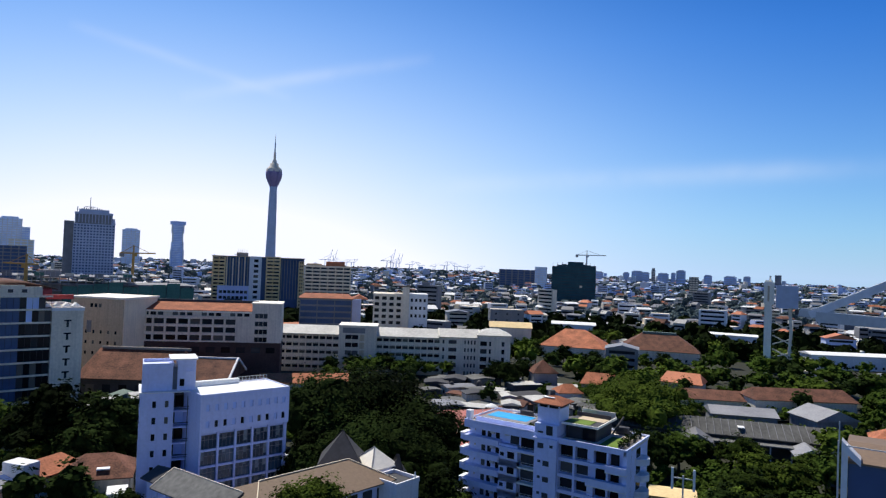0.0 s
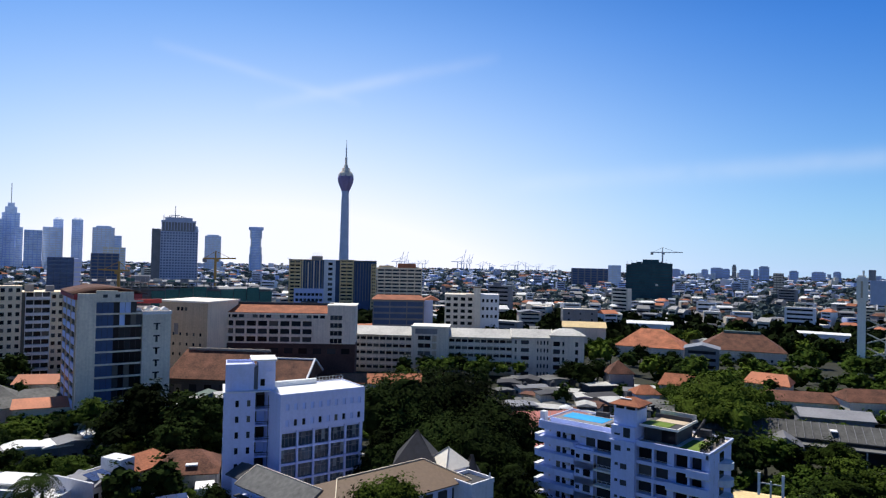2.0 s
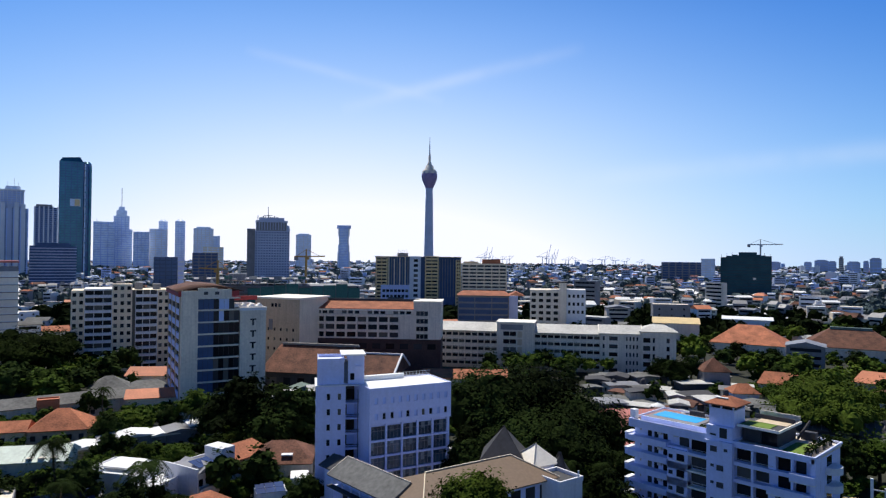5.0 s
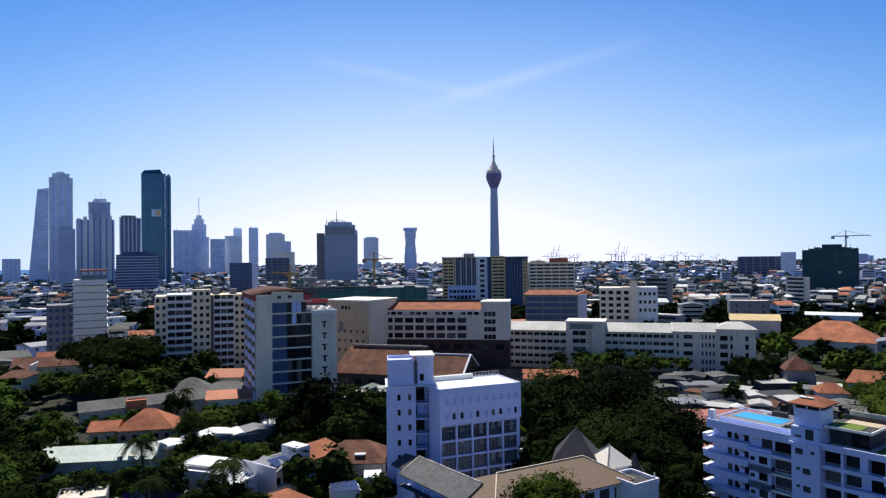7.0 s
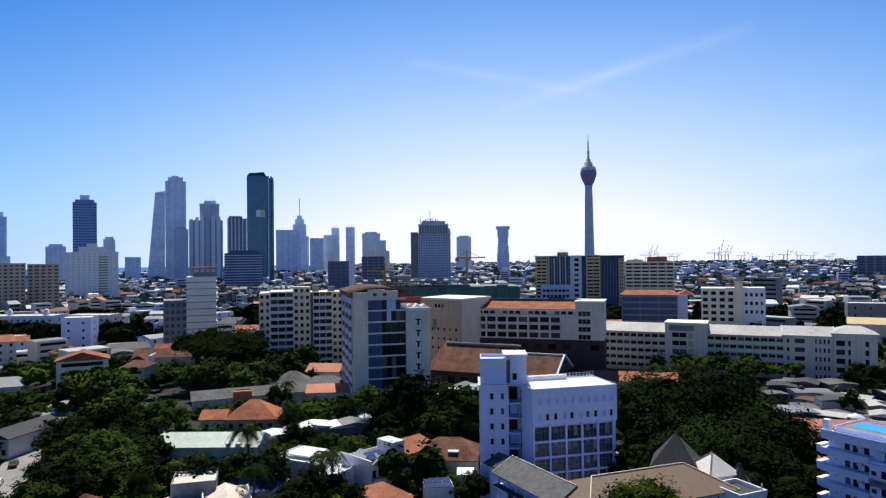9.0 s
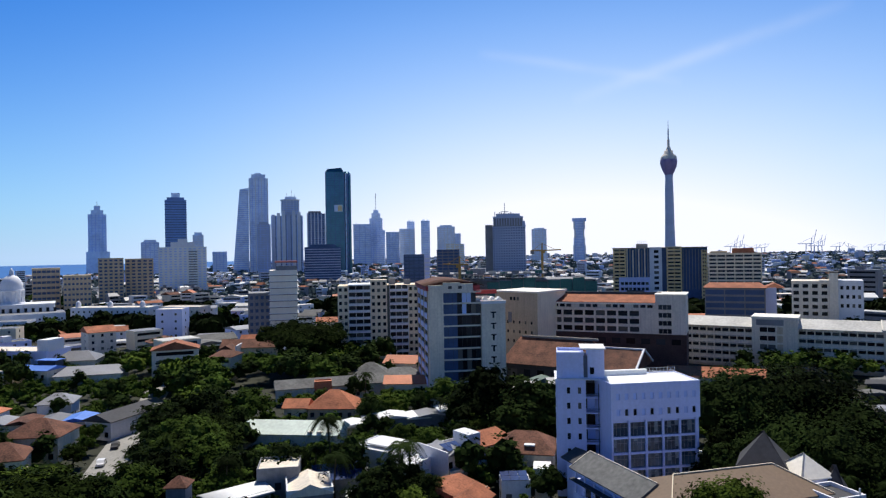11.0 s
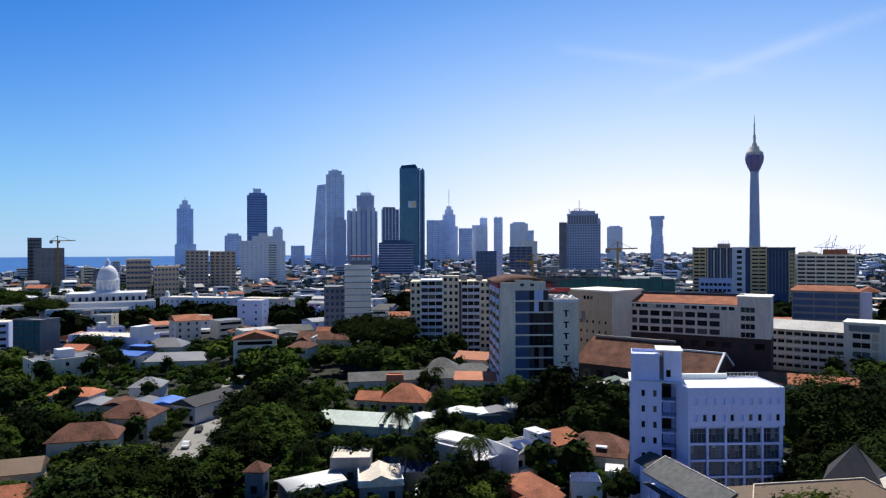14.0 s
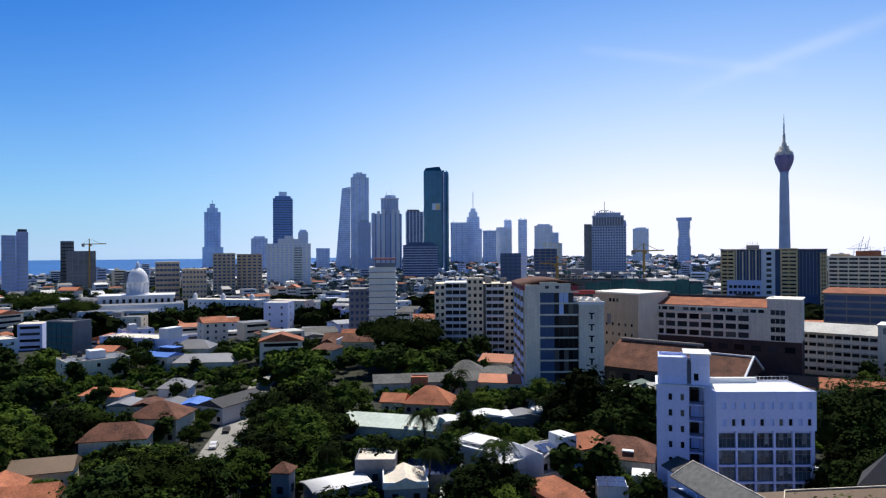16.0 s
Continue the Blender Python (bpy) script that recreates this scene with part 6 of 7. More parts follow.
def parasol(x, y, z):
    th = thing("parasol", "white garden parasol on a roof terrace", "parasol", x, y, 0, z=z)
    lathe("canopy", th, [(1.9, 2.1), (1.85, 2.2), (.9, 2.65), (.1, 3.0)], BRIGHT, 8)
    bar("pole", th, (0, 0, 0), (0, 0, 2.9), .09, STEEL)


parasol(15.5, 177.0, 8.5)


# ---- town hall with its dome ----
def town_hall():
    p = at(-66.35, 560)
    th = thing("town_hall", "white domed town hall with a columned porch", "building", p.x + 7.7, p.y - 13.2, 62, 40, 30)
    box("wall", th, -18, 34, 0, 26, 0, 15, WHITE)
    box("cornice", th, -18.6, 34.6, -.6, 26.6, 15, 15.8, WHITE)
    for k in range(12):
        bar("column", th, (-16 + k * 4.4, -1.2, 0), (-16 + k * 4.4, -1.2, 15), 1.0, WHITE)
        box("window", th, -14.6 + k * 4.4, -12.8 + k * 4.4, -.08, .02, 4, 8, GLASS)
        box("window", th, -14.6 + k * 4.4, -12.8 + k * 4.4, -.08, .02, 10, 13, GLASS)
    d = lathe("drum", th, [(8.4, 15.8), (8.4, 17), (6.9, 17.2), (6.9, 24.6), (7.8, 24.8), (7.8, 26.0)], WHITE, 32)
    e = lathe("dome", th, [(7.2, 26.0), (7.1, 28.4), (6.5, 31.0), (5.2, 33.4), (3.4, 35.2), (1.5, 36.2)], WHITE, 32, "white ribbed dome")
    g = lathe("lantern", th, [(1.5, 36.2), (1.5, 38.8), (.8, 39.8), (.15, 41.4)], WHITE, 16)
    for o in (d, e, g):
        o.location = (8, 13, 0)
    for k in range(16):
        a = k * math.pi / 8
        bar("drum_column", th, (8 + 7.5 * math.cos(a), 13 + 7.5 * math.sin(a), 17), (8 + 7.5 * math.cos(a), 13 + 7.5 * math.sin(a), 24.6), .7, WHITE)
    house("long low white civic hall with a flat green-grey roof", -505, 150, 66, 96, 30, 10, 0, WHITE, SHEET, wins=22, floors=2, clear=40, name="civic_hall")
    house("low white hall in front of the town hall", -470, 166, 50, 46, 18, 8.5, 0, WHITE, SHEET, wins=12, floors=2, clear=30, name="civic_hall")
    th = house("white classical row with arched windows", -470, 243, 26, 58, 16, 12.5, 0, WHITE, PALE, wins=14, floors=3, clear=40, name="classical_row")
    for k in range(3):
        lathe_ob = lathe("cupola", th, [(1.8, 13), (1.8, 15), (1.4, 16.4), (.3, 17.4)], WHITE, 12)
        lathe_ob.location = (4 + 24 * k, 3, 0)
    th = house("white classical house with blue and grey bays", -408, 270, 22, 30, 14, 13, 0, PALE, PALE, wins=8, floors=3, clear=40, name="classical_row")


town_hall()


# ---- cars ----
def car(x, y, head, paint):
    th = thing("car", "small " + ("pale" if paint is CAR else "dark grey") + " car on the asphalt lane", "car", x, y, head, group="cars on the lane", z=.06)
    prof = [(-2.1, .35), (-2.1, .8), (-1.5, .95), (-.9, 1.42), (.6, 1.45), (1.3, .98), (2.05, .8), (2.1, .35)]
    n = len(prof)
    v = [(a, s * .82, z) for s in (-1, 1) for a, z in prof]
    f = [tuple(range(n)), tuple(range(2 * n - 1, n - 1, -1))] + [(i, n + i, n + (i + 1) % n, (i + 1) % n) for i in range(n)]
    shape("body", th, v, f, paint)
    for s in (-1, 1):
        shape("side_window", th, [(-1.2, s * .84, 1.0), (1.0, s * .84, 1.0), (.55, s * .84, 1.36), (-.8, s * .84, 1.34)], [(0, 1, 2, 3)], GLASS)
        for a in (-1.35, 1.35):
            w = lathe("wheel", th, [(.02, -.1), (.32, -.1), (.32, .1)], DARKGREY, 14)
            w.location, w.rotation_euler = (a, s * .78, .32), (math.pi / 2, 0, 0)
    shape("windscreen", th, [(1.26, -.7, 1.02), (1.26, .7, 1.02), (.66, .7, 1.44), (.66, -.7, 1.44)], [(0, 1, 2, 3)], GLASS)


car(-150, 84, 140, CAR)
car(-160.5, 93.5, 142, DARKGREY)


# ---- trees ----
def crown_mesh(name, seed, lobes, leaves, size, mat):
    """Leaf clumps strewn over several lobes round darker hearts, with gaps and an uneven outline."""
    rng = np.random.default_rng(seed)
    V, Fc = [], []
    wts = np.array([r * r for *_, r, q in lobes])
    wts = wts / wts.sum()
    for (cx, cy, cz, r, q), wt in zip(lobes, wts):
        n = int(leaves * wt)
        m = max(7, n // 26)
        hub = rng.normal(size=(m, 3))
        hub /= np.linalg.norm(hub, axis=1)[:, None]
        hub[:, 2] = np.where(hub[:, 2] < -.3, -hub[:, 2], hub[:, 2])
        lump = 1 + .2 * np.sin(hub[:, 0] * 7 + seed) * np.cos(hub[:, 1] * 6 + cx)
        out = r * lump * (.78 + .3 * rng.random(m))
        pick = rng.integers(0, m, n)
        puff = (.13 + .13 * rng.random(m))[pick][:, None] * r + .12
        p = (hub * out[:, None] * (1, 1, q) + (cx, cy, cz))[pick] + rng.normal(size=(n, 3)) * puff * (.75, .75, .38)
        nrm = hub[pick] * .7 + (0, 0, .55) + rng.normal(size=(n, 3)) * .26
        nrm /= np.linalg.norm(nrm, axis=1)[:, None]
        t = np.cross(nrm, rng.normal(size=(n, 3)))
        t /= np.linalg.norm(t, axis=1)[:, None]
        b = np.cross(nrm, t)
        s = size * (.55 + .9 * rng.random(n))[:, None]
        base = len(V)
        quad = np.stack([p - t * s * .5, p - b * s * .32 + t * s * .05, p + t * s * .55, p + b * s * .34], 1).reshape(-1, 3)
        V.extend(map(tuple, quad))
        Fc.extend((base + 4 * k, base + 4 * k + 1, base + 4 * k + 2, base + 4 * k + 3) for k in range(n))
        # heart
        base, A, B = len(V), 10, 6
        for i in range(B + 1):
            for k in range(A):
                th_, ph = math.pi * i / B, 2 * math.pi * k / A
                g = r * (.62 + .12 * math.sin(3 * ph + seed + i))
                V.append((cx + g * math.sin(th_) * math.cos(ph), cy + g * math.sin(th_) * math.sin(ph), cz + g * q * math.cos(th_)))
        Fc.extend((base + i * A + k, base + (i + 1) * A + k, base + (i + 1) * A + (k + 1) % A, base + i * A + (k + 1) % A) for i in range(B) for k in range(A))
    me = bpy.data.meshes.new(name)
    me.from_pydata(V, [], Fc)
    me.materials.append(mat)
    return me


def trunk_mesh(name, h, r, limbs, seed):
    rng = random.Random(seed)
    V, Fc = [], []

    def limb(a, b, ra, rb, sides=7):
        a, b = Vector(a), Vector(b)
        u = (b - a).orthogonal().normalized()
        w = (b - a).normalized().cross(u)
        base = len(V)
        mid = (a + b) / 2 + Vector((rng.uniform(-.3, .3), rng.uniform(-.3, .3), 0)) * (b - a).length * .15
        for c, rr in ((a, ra), (mid, (ra + rb) / 2), (b, rb)):
            for k in range(sides):
                V.append(tuple(c + (u * math.cos(2 * math.pi * k / sides) + w * math.sin(2 * math.pi * k / sides)) * rr))
        for i in range(2):
            for k in range(sides):
                Fc.append((base + i * sides + k, base + i * sides + (k + 1) % sides, base + (i + 1) * sides + (k + 1) % sides, base + (i + 1) * sides + k))

    limb((0, 0, -.2), (0, 0, h), r, r * .6)
    for x, y, z in limbs:
        limb((0, 0, h * .9), (x, y, z), r * .5, r * .2, 5)
    me = bpy.data.meshes.new(name)
    me.from_pydata(V, [], Fc)
    me.materials.append(BARK)
    return me


def tree_kind(seed, r, h, lobes_n, leaves, size, mat, flat=.8):
    """The meshes of one kind of tree: crown radius r, height h."""
    rng = random.Random(seed)
    lobes = [(0, 0, h - r * flat * .75, r * .72, flat)]
    for k in range(lobes_n):
        a = 2 * math.pi * (k + rng.uniform(-.3, .3)) / lobes_n
        g = r * rng.uniform(.36, .58)
        lobes.append((r * .58 * math.cos(a), r * .58 * math.sin(a), h - r * flat * rng.uniform(.75, 1.35), g, flat * rng.uniform(.85, 1.1)))
    ends = [(x * .8, y * .8, z) for x, y, z, *_ in lobes[1:]]
    for k in range(lobes_n * 2):
        x, y, z, g, q = rng.choice(lobes[:lobes_n + 1])
        a, u = rng.uniform(0, 6.28), rng.uniform(-.1, .9)
        c = math.sqrt(1 - u * u)
        lobes.append((x + g * .85 * c * math.cos(a), y + g * .85 * c * math.sin(a), z + g * q * .85 * u, r * rng.uniform(.16, .28), .85))
    return crown_mesh("crown", seed, lobes, leaves, size, mat), trunk_mesh("trunk", h - r * flat * 1.3, r * .06 + .08, ends, seed)


def palm_kind(seed, h):
    rng = random.Random(seed)
    V, Fc = [], []
    for k in range(18):
        a, up, ln = 2 * math.pi * k / 18 + rng.uniform(-.15, .15), rng.uniform(.1, .9), rng.uniform(2.6, 3.6)
        pts = []
        for i in range(6):
            s = i / 5
            pts.append(Vector((math.cos(a) * ln * s, math.sin(a) * ln * s, h + up * ln * s - 1.25 * ln * s * s)))
        w = Vector((-math.sin(a), math.cos(a), 0))
        for i in range(5):
            for j in range(3):
                c = pts[i].lerp(pts[i + 1], j / 3)
                ll = .75 * (1 - .5 * abs(i - 2) / 3)
                for sg in (-1, 1):
                    base = len(V)
                    d = w * sg * ll + Vector((0, 0, -.35 * ll)) + (pts[i + 1] - pts[i]).normalized() * .3
                    q = (pts[i + 1] - pts[i]).normalized() * .11
                    V.extend([tuple(c - q), tuple(c + q), tuple(c + d)])
                    Fc.append((base, base + 1, base + 2))
    me = bpy.data.meshes.new("fronds")
    me.from_pydata(V, [], Fc)
    me.materials.append(LEAFDARK)
    return me, trunk_mesh("trunk", h, .2, [], seed)


def tree_proto(name, label, kind):
    e = new(name)
    tagged(e, label, "tree", "trees of the gardens")
    for nm, me in (("crown", kind[0]), ("trunk", kind[1])):
        o = new(nm, me)
        o.parent = e
    return e


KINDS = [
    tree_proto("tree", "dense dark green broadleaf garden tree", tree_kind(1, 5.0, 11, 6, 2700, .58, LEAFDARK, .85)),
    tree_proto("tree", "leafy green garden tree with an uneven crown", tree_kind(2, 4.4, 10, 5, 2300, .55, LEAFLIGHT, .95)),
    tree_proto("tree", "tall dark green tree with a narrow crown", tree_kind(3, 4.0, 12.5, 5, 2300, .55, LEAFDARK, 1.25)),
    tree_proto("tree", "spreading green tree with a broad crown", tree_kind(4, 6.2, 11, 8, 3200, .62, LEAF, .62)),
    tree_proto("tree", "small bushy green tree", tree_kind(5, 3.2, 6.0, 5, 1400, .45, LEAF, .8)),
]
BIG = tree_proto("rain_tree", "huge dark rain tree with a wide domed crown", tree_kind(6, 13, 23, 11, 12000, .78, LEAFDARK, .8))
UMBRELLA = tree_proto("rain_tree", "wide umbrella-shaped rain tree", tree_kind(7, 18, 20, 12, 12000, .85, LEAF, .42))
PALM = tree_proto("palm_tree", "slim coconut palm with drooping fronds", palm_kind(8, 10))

FARKINDS = [tree_kind(11 + k, r, h, 5, n, z, m, f)[0] for k, (r, h, n, z, m, f) in enumerate(((5.0, 11, 420, 1.3, LEAFDARK, .85), (4.4, 10, 380, 1.2, LEAFLIGHT, .95), (4.0, 12.5, 380, 1.2, LEAFDARK, 1.25), (6.2, 11, 460, 1.4, LEAF, .62), (3.2, 6.0, 260, .9, LEAF, .8)))]
FARCOORDS = []
for me in FARKINDS:
    co = np.empty(len(me.vertices) * 3)
    me.vertices.foreach_get("co", co)
    FARCOORDS.append((co.reshape(-1, 3), [tuple(q.vertices) for q in me.polygons], (LEAFDARK, LEAF, LEAFLIGHT).index(me.materials[0])))
WOODS = [[], [], [], 0]
planted = []
RNG = random.Random(11)


def plant(proto, p, s, used=[]):
    m = Matrix.LocRotScale((p[0], p[1], 0), Euler((0, 0, RNG.uniform(0, 6.28))), None)
    if proto.name in used:
        o = copy_thing(proto, m)
    else:
        used.append(proto.name)
        o = proto
        o.matrix_world = m
    k = s * RNG.uniform(.9, 1.1)
    o.scale = (k, k, s * RNG.uniform(.9, 1.1))
    planted.append((p[0], p[1]))


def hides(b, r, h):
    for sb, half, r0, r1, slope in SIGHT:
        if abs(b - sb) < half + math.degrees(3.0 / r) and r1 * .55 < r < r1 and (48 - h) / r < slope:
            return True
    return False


# the great trees behind the white block
for b, r, s in ((-8.6, 152, .95), (-4.6, 160, 1.0), (-1.2, 150, .82), (-6.4, 140, .72), (-2.8, 138, .7)):
    plant(BIG, at(b, r), s)
for b, r, s in ((-29.4, 163, 1.6), (-26.3, 160, 1.65), (-24.6, 164, 1.5), (-27.8, 152, 1.25), (-31.2, 166, 1.3)):
    plant(KINDS[0], at(b, r), s)
plant(UMBRELLA, at(-45.2, 285), 1.0)
for b, r, s in ((-70.5, 520, .8), (-73.5, 560, .9), (14.6, 240, .45)):
    plant(UMBRELLA, at(b, r), s)
for b, r, s in ((-51.5, 128, 1.0), (-42.7, 122, 1.15), (-37.6, 128, .95), (-44.3, 132, 1.0), (-66.0, 255, .8), (-2.2, 128, 1.0), (-8.1, 118, .9), (.6, 128, 1.0), (1.8, 136, .9), (-40.0, 210, 1.0), (-33.6, 178, .9)):
    plant(PALM, at(b, r), s)
# two sunlit crowns, with the sun put into a lighter leaf colour
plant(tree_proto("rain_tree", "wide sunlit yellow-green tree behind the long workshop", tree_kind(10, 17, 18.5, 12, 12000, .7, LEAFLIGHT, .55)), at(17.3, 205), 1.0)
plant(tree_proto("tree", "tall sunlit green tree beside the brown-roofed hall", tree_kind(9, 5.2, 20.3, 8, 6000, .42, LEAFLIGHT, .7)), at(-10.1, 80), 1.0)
for b, r, k in ((-11.0, 132, .95), (-10.3, 139, 1.1), (-9.2, 133, 1.0), (-8.2, 130, .9)):
    plant(KINDS[0], at(b, r), k)
for b, r, k in ((7.6, 262, 1.2), (6.3, 255, 1.1), (5.2, 262, 1.0), (-1.5, 330, 1.5), (8.6, 335, 1.0), (13.5, 325, .9), (16, 330, .85), (11, 330, .9), (19, 330, 1.0)):
    plant(KINDS[0], at(b, r), k)


def plant_far(k, p, s):
    co, faces, m = FARCOORDS[k]
    a = RNG.uniform(0, 6.28)
    c, q = math.cos(a) * s, math.sin(a) * s
    base = WOODS[3]
    WOODS[3] += len(co)
    WOODS[0].append(np.stack([co[:, 0] * c - co[:, 1] * q + p[0], co[:, 0] * q + co[:, 1] * c + p[1], co[:, 2] * s], 1))
    WOODS[1].extend(tuple(v + base for v in f) for f in faces)
    WOODS[2].extend([m] * len(faces))
    planted.append((p[0], p[1]))


def grove(b0, b1, r0, r1, n, low, high, gap=5.0, near=0.0):
    made = 0
    for _ in range(n * 6):
        if made >= n:
            return
        b = RNG.uniform(b0, b1)
        r = math.sqrt(RNG.uniform(r0 * r0, r1 * r1))
        p = at(b, r)
        h = RNG.uniform(low, high)
        k = RNG.choice((0, 0, 1, 2, 3, 3, 4))
        own = (11, 10, 12.5, 11, 6)[k]
        rad = (5, 4.4, 4, 6.2, 3.2)[k] * h / own
        if k == 4:
            h *= .6
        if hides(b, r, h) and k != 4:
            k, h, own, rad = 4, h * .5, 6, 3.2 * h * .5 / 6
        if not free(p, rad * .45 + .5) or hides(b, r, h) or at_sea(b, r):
            continue
        if any((p.x - x) ** 2 + (p.y - y) ** 2 < gap * gap for x, y in planted[-160:]):
            continue
        if r < 190 and (k != 4 or r < 140):
            plant(KINDS[k], p, h / own)
        else:
            plant_far(k, p, h / own)
        made += 1


# town blocks among the gardens towards the shore
TOWN = random.Random(77)
made = 0
for _ in range(400):
    if made >= 24:
        break
    b, r = TOWN.uniform(-77, -44), math.sqrt(TOWN.uniform(262 ** 2, 560 ** 2))
    p = at(b, r)
    w, d, fl = TOWN.uniform(11, 26), TOWN.uniform(10, 15), TOWN.choice((2, 2, 3, 3, 4))
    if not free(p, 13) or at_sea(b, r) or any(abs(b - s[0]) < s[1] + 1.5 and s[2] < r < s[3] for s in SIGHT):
        continue
    made += 1
    wall, top = TOWN.choice((WHITE, WHITE, LILAC, PALE, GREY, CREAM)), TOWN.choice((0, 0, 0, 1.5, 2.5))
    th = house("town block with rows of dark windows", p.x, p.y, -b + TOWN.uniform(-30, 30), w, d, fl * 3.1, top, wall, TOWN.choice((TILE, SHEETDARK, SHEET)) if top else TOWN.choice((SHEET, PALE, SHEETDARK, BRIGHT)), 0, "x", 3, fl, clear=14)
    if not top:
        k = TOWN.uniform(.1, .5)
        box("stair_room", th, w * k, w * (k + .25), d * .3, d * .7, fl * 3.1, fl * 3.1 + 3.0, TOWN.choice((WHITE, GREY, PALE)))
        for q in range(TOWN.choice((1, 2, 3))):
            x = w * (.1 + .25 * q)
            drum("water_tank", th, x, d * .85, .9, .9, fl * 3.1, fl * 3.1 + 2.0, DARKGREY, .8, 10)
for b, r, k, s in ((-39.6, 114, 0, 1.0), (-38.2, 117, 2, .95), (-36.6, 112, 1, .9), (-35.0, 116, 0, .85), (-51.0, 101, 0, 1.05), (-53.0, 99, 2, .9), (-61.2, 122, 0, 1.12), (-59.0, 127, 3, 1.1), (-62.6, 101, 3, 1.1), (-68.5, 112, 0, 1.35), (-58.0, 134, 2, 1.1), (-34.0, 121, 4, 1.0), (-46.9, 132, 0, 1.1), (-41.5, 131, 2, 1.0)):
    plant(KINDS[k], at(b, r), s)
for x, y, k, s in ((-146, 73, 4, .8), (-153.5, 79.5, 4, .9), (-161, 86, 4, .8), (-168, 92, 4, .9), (-133, 86, 0, .95), (-139, 93, 0, 1.0), (-146, 100, 2, .9), (-153, 106, 0, 1.0), (-129, 81, 4, .9)):
    plant(KINDS[k], (x, y), s)
plant(tree_proto("rain_tree", "broad sunlit green tree beside the lane", tree_kind(12, 8.5, 15.5, 9, 7000, .5, LEAF, .6)), at(-65.4, 117), 1.0)
for b, r, s in ((-37.2, 124, 1.3), (-43.4, 133, 1.5), (-36.4, 127, 1.1)):
    plant(PALM, at(b, r), s)
grove(-77, -57, 92, 150, 48, 9, 14, 4.2)
grove(-77, -55, 150, 190, 34, 8, 12, 4.0)
grove(-77, -55, 190, 330, 46, 8, 12)
grove(-58, -38, 112, 190, 66, 9, 13, 4.5)
grove(-60, -38, 190, 300, 70, 9, 13)
grove(-40, -22, 122, 190, 48, 7, 11, 4.5)
grove(-40, -22, 190, 215, 12, 7, 11)
grove(-24, -10, 145, 215, 16, 7, 10)
grove(-10, 6, 170, 280, 30, 7, 11)
grove(-4, 4, 112, 138, 8, 8, 11)
grove(14, 37, 92, 172, 52, 8, 12, 4.2)
grove(10, 37, 195, 300, 70, 9, 13)
grove(5, 37, 290, 420, 80, 10, 15, 6)
grove(-36, -20, 260, 420, 20, 9, 12, 7)
grove(-77, -62, 420, 760, 55, 11, 15, 8)
grove(-62, -44, 300, 560, 22, 8, 11, 8)
# small trees and hedges along the house fronts
for x, y, head, w, h in HEDGES:
    a = radians(head)
    for k in range(max(1, int(w / 2.6))):
        if RNG.random() < .25:
            continue
        u, v = (k + RNG.uniform(.2, .8)) * 2.6, -RNG.uniform(2.2, 3.6)
        p = Vector((x + u * math.cos(a) - v * math.sin(a), y + u * math.sin(a) + v * math.cos(a)))
        if free(p, .6):
            plant_far(RNG.choice((4, 4, 4, 2)) if h > 4 else 4, p, min(.9, h * RNG.uniform(.65, .95) / 6) * (1 if h > 4 else .8))
# shrubs in the leftover gardens
for _ in range(1500):
    b, r = RNG.choice((RNG.uniform(-77, -20), RNG.uniform(-77, -55), RNG.uniform(12, 37))), RNG.uniform(95, 330)
    p = at(b, r)
    k = RNG.uniform(.4, .95)
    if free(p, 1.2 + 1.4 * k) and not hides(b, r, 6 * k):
        plant_far(4, p, k)
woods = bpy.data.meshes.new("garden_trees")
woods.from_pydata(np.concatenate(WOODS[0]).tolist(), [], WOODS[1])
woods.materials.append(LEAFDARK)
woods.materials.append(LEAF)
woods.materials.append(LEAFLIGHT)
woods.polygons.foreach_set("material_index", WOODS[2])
tagged(new("garden_trees", woods), "dark green trees filling the gardens further off", "trees", kind="stuff")


# ---- town houses further off ----
def mid_house(i):
    b, r = RNG.uniform(-77, 37), math.sqrt(RNG.uniform(300 ** 2, 740 ** 2))
    if i % 4 == 0:
        b, r = RNG.uniform(-76, -50), RNG.uniform(260, 480)
    p = at(b, r)
    w, d = RNG.uniform(8, 18), RNG.uniform(8, 14)
    if r < 360 and -40 < b < 12:
        return 0
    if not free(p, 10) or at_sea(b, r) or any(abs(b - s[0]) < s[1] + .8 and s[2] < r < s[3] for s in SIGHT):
        return 0
    fl = RNG.choice((1, 1, 2, 2, 3, 4))
    wall = RNG.choice((WHITE, WHITE, PALE, PALE, CREAM, GREY, LILAC))
    kind = RNG.random()
    head = -b + RNG.uniform(-35, 35)
    if kind < .42:
        house("plain flat-roofed town house", p.x, p.y, head, w, d, fl * 3.2, 0, wall, RNG.choice((PALE, SHEET, PALEROOF, GREY)), wins=3, floors=fl, clear=0)
    elif kind < .72:
        house("town house with a clay tile roof", p.x, p.y, head, w, d, fl * 3.1, RNG.uniform(1.6, 3), wall, RNG.choice((TILE, OLDTILE, ORANGE)), RNG.choice((0, 3)), RNG.choice("xy"), 3, fl, clear=0)
    else:
        house("town house with a sheet metal roof", p.x, p.y, head, w, d, fl * 3.1, RNG.uniform(.8, 2), wall, RNG.choice((SHEET, SHEETDARK, PALEROOF)), 0, RNG.choice("xy"), 3, fl, clear=0)
    return 1


count = 0
for i in range(1400):
    count += mid_house(i)
    if count > 190:
        break


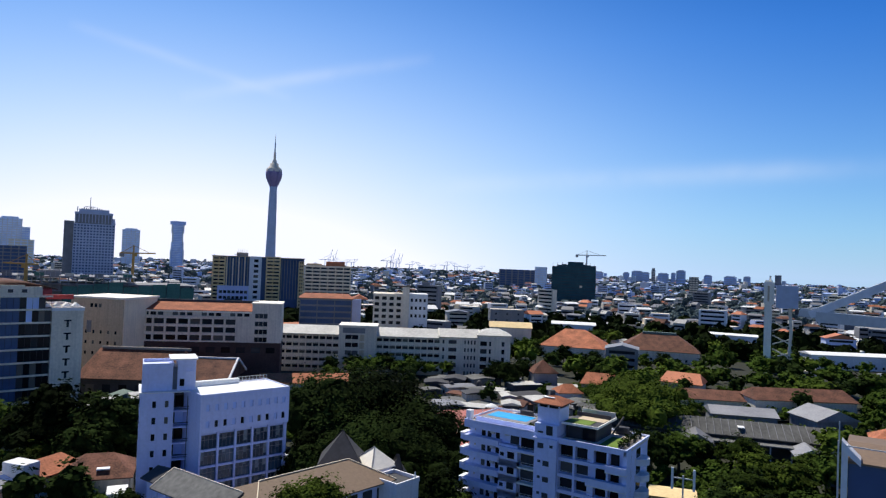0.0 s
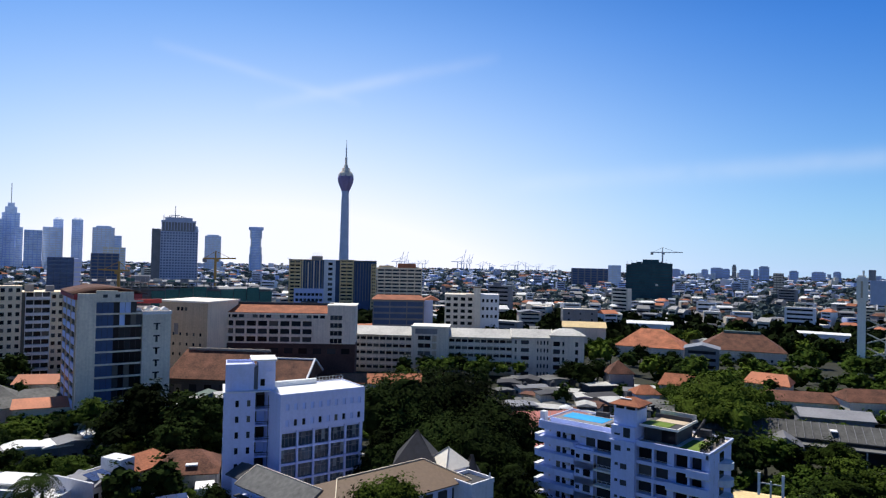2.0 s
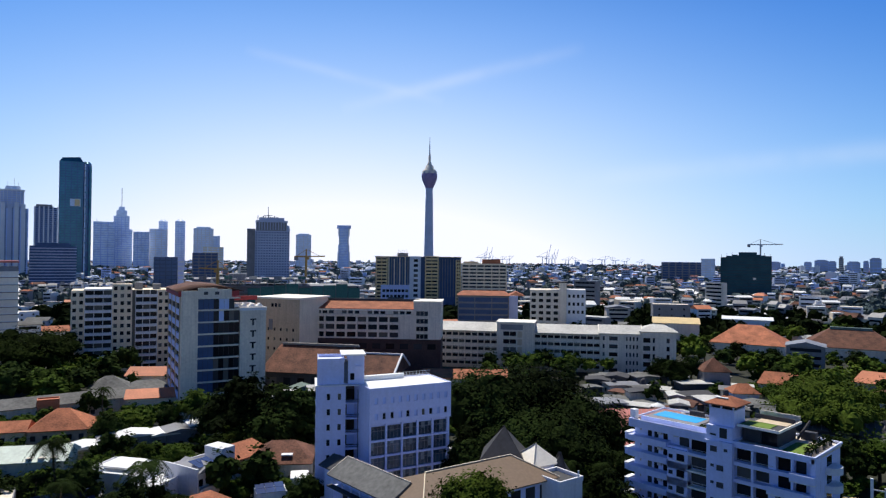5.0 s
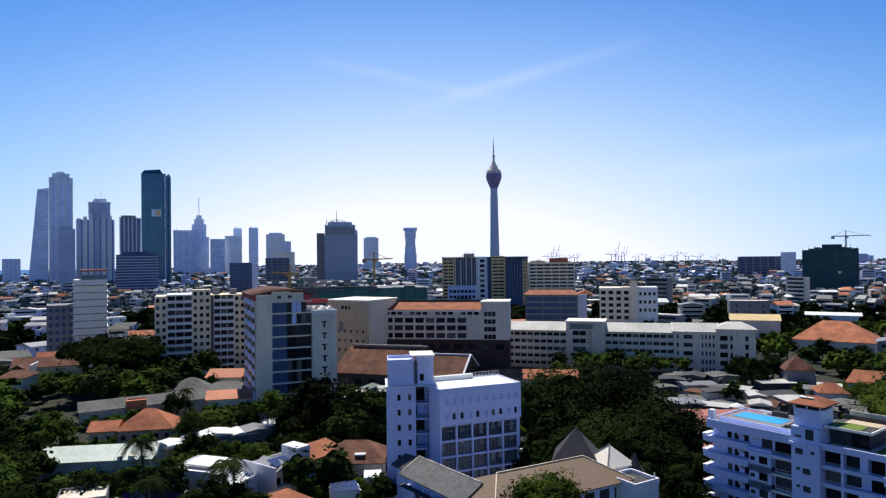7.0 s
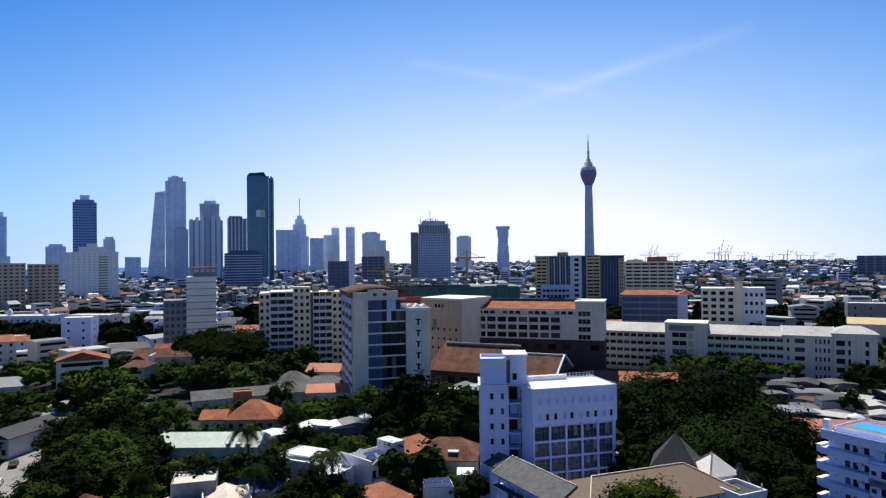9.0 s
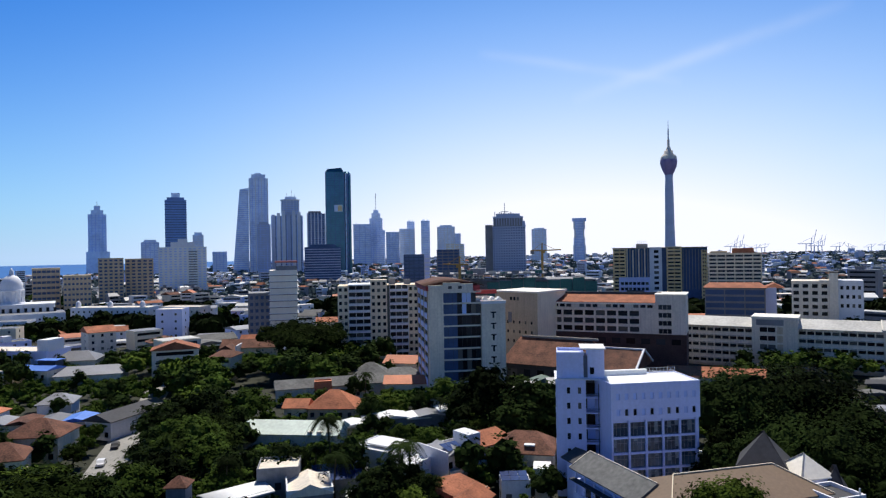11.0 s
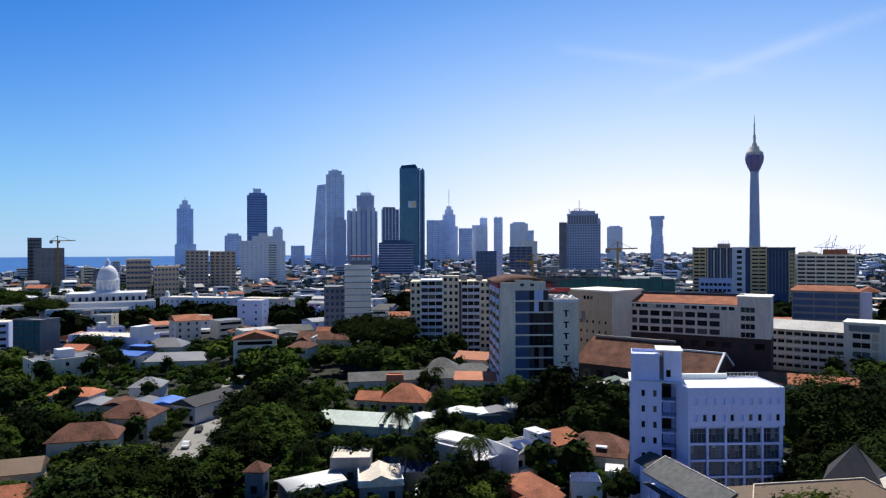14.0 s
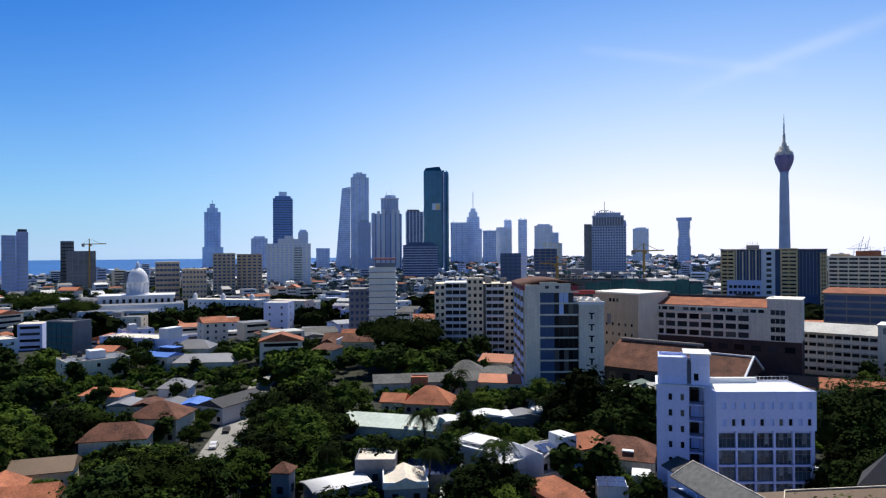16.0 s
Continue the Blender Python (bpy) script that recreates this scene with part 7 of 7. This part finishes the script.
def far_town():
    """The town towards the horizon: too many small roofs to count."""
    rng = random.Random(21)
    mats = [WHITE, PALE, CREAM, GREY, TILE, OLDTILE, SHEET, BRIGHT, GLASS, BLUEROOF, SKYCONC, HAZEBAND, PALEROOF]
    V, Fc, Mi = [], [], []

    def block(cx, cy, c, s, x0, x1, y0, y1, z0, z1, m):
        base = len(V)
        for z in (z0, z1):
            for x, y in ((x0, y0), (x1, y0), (x1, y1), (x0, y1)):
                V.append((cx + c * x - s * y, cy + s * x + c * y, z))
        for f in ((4, 5, 6, 7), (0, 1, 5, 4), (1, 2, 6, 5), (2, 3, 7, 6), (3, 0, 4, 7)):
            Fc.append(tuple(base + k for k in f))
            Mi.append(m)

    def pitched(cx, cy, c, s, x0, x1, y0, y1, z, rise, m):
        base = len(V)
        ym = (y0 + y1) / 2
        for x, y, q in ((x0, y0, z), (x1, y0, z), (x1, y1, z), (x0, y1, z), (x0 + 1, ym, z + rise), (x1 - 1, ym, z + rise)):
            V.append((cx + c * x - s * y, cy + s * x + c * y, q))
        for f in ((0, 1, 5, 4), (2, 3, 4, 5), (3, 0, 4), (1, 2, 5)):
            Fc.append(tuple(base + k for k in f))
            Mi.append(m)

    made = 0
    for _ in range(18000):
        if made > 6800:
            break
        b = rng.uniform(-78, 38)
        r = 560 + 3900 * rng.random() ** 1.7
        p = at(b, r)
        if at_sea(b, r) or not free(p, 14):
            continue
        made += 1
        a = radians(-b + rng.uniform(-40, 40))
        c, s = math.cos(a), math.sin(a)
        big = 1 + .5 * (r > 1800)
        w, d = rng.uniform(6, 15) * big, rng.uniform(6, 12) * big
        h = rng.choice((3.5, 4, 6, 6, 7, 9, 12)) * rng.uniform(.8, 1.15)
        tall = rng.random() < .015
        if tall:
            h, w = rng.uniform(18, 30), rng.uniform(12, 22)
        # past 1 km bluish walls put the distance haze into the colour
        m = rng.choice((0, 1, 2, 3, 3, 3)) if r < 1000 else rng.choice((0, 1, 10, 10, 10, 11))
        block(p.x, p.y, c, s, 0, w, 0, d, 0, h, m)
        if h > 8 and r < 1500:
            n = int(h / 3.2)
            for k in range(n):
                block(p.x, p.y, c, s, w * .08, w * .92, -.12, .1, k * h / n + 1.0, k * h / n + 2.4, 8)
        # past 1.3 km the roof colours hold the haze as well
        if not tall and rng.random() < .5:
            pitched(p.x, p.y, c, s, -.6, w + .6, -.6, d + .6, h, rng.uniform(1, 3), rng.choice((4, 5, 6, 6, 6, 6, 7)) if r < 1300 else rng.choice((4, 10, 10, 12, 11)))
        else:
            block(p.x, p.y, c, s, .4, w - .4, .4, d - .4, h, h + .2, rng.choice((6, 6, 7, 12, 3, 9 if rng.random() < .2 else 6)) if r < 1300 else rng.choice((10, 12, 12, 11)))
            if rng.random() < .5:
                block(p.x, p.y, c, s, w * .2, w * .5, d * .3, d * .7, h, h + 2.6, m)
    me = bpy.data.meshes.new("far_town")
    me.from_pydata(V, [], Fc)
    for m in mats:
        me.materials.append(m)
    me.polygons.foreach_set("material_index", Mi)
    tagged(new("far_town", me), "dense white and tiled town houses towards the horizon", "houses", kind="stuff")


def far_woods():
    rng = np.random.default_rng(31)
    V, Fc, Mi = [], [], []
    made = 0
    while made < 6000:
        b, r = rng.uniform(-78, 38), 420 + 4300 * rng.random() ** 1.5
        p = at(b, r)
        if at_sea(b, r) or not free(p, 6):
            continue
        made += 1
        big = rng.uniform(4, 8) * (1 + .5 * (r > 1500))
        h = rng.uniform(7, 13)
        n = 46 if r < 1200 else 26
        d = rng.normal(size=(n, 3))
        d /= np.linalg.norm(d, axis=1)[:, None]
        d[:, 2] = np.abs(d[:, 2]) * 1.0 - .25
        q = d * (big, big, h * .55) * (.75 + .4 * rng.random((n, 1))) + (p.x, p.y, h * .42)
        t = np.cross(d, rng.normal(size=(n, 3)))
        t /= np.linalg.norm(t, axis=1)[:, None]
        e = np.cross(d, t) + rng.normal(size=(n, 3)) * .3
        s = big * (.35 + .35 * rng.random((n, 1)))
        base = len(V)
        V.extend(map(tuple, np.stack([q - t * s, q - e * s * .7, q + t * s, q + e * s * .7], 1).reshape(-1, 3)))
        Fc.extend((base + 4 * k, base + 4 * k + 1, base + 4 * k + 2, base + 4 * k + 3) for k in range(n))
        # past 650 m the clumps take the paler leaf colour that holds the haze
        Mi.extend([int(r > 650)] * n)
    me = bpy.data.meshes.new("far_trees")
    me.from_pydata(V, [], Fc)
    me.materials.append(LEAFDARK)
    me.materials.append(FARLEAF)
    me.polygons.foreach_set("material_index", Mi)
    tagged(new("far_trees", me), "dark green and haze-pale tree clumps between the far houses", "trees", kind="stuff")


far_town()
far_woods()
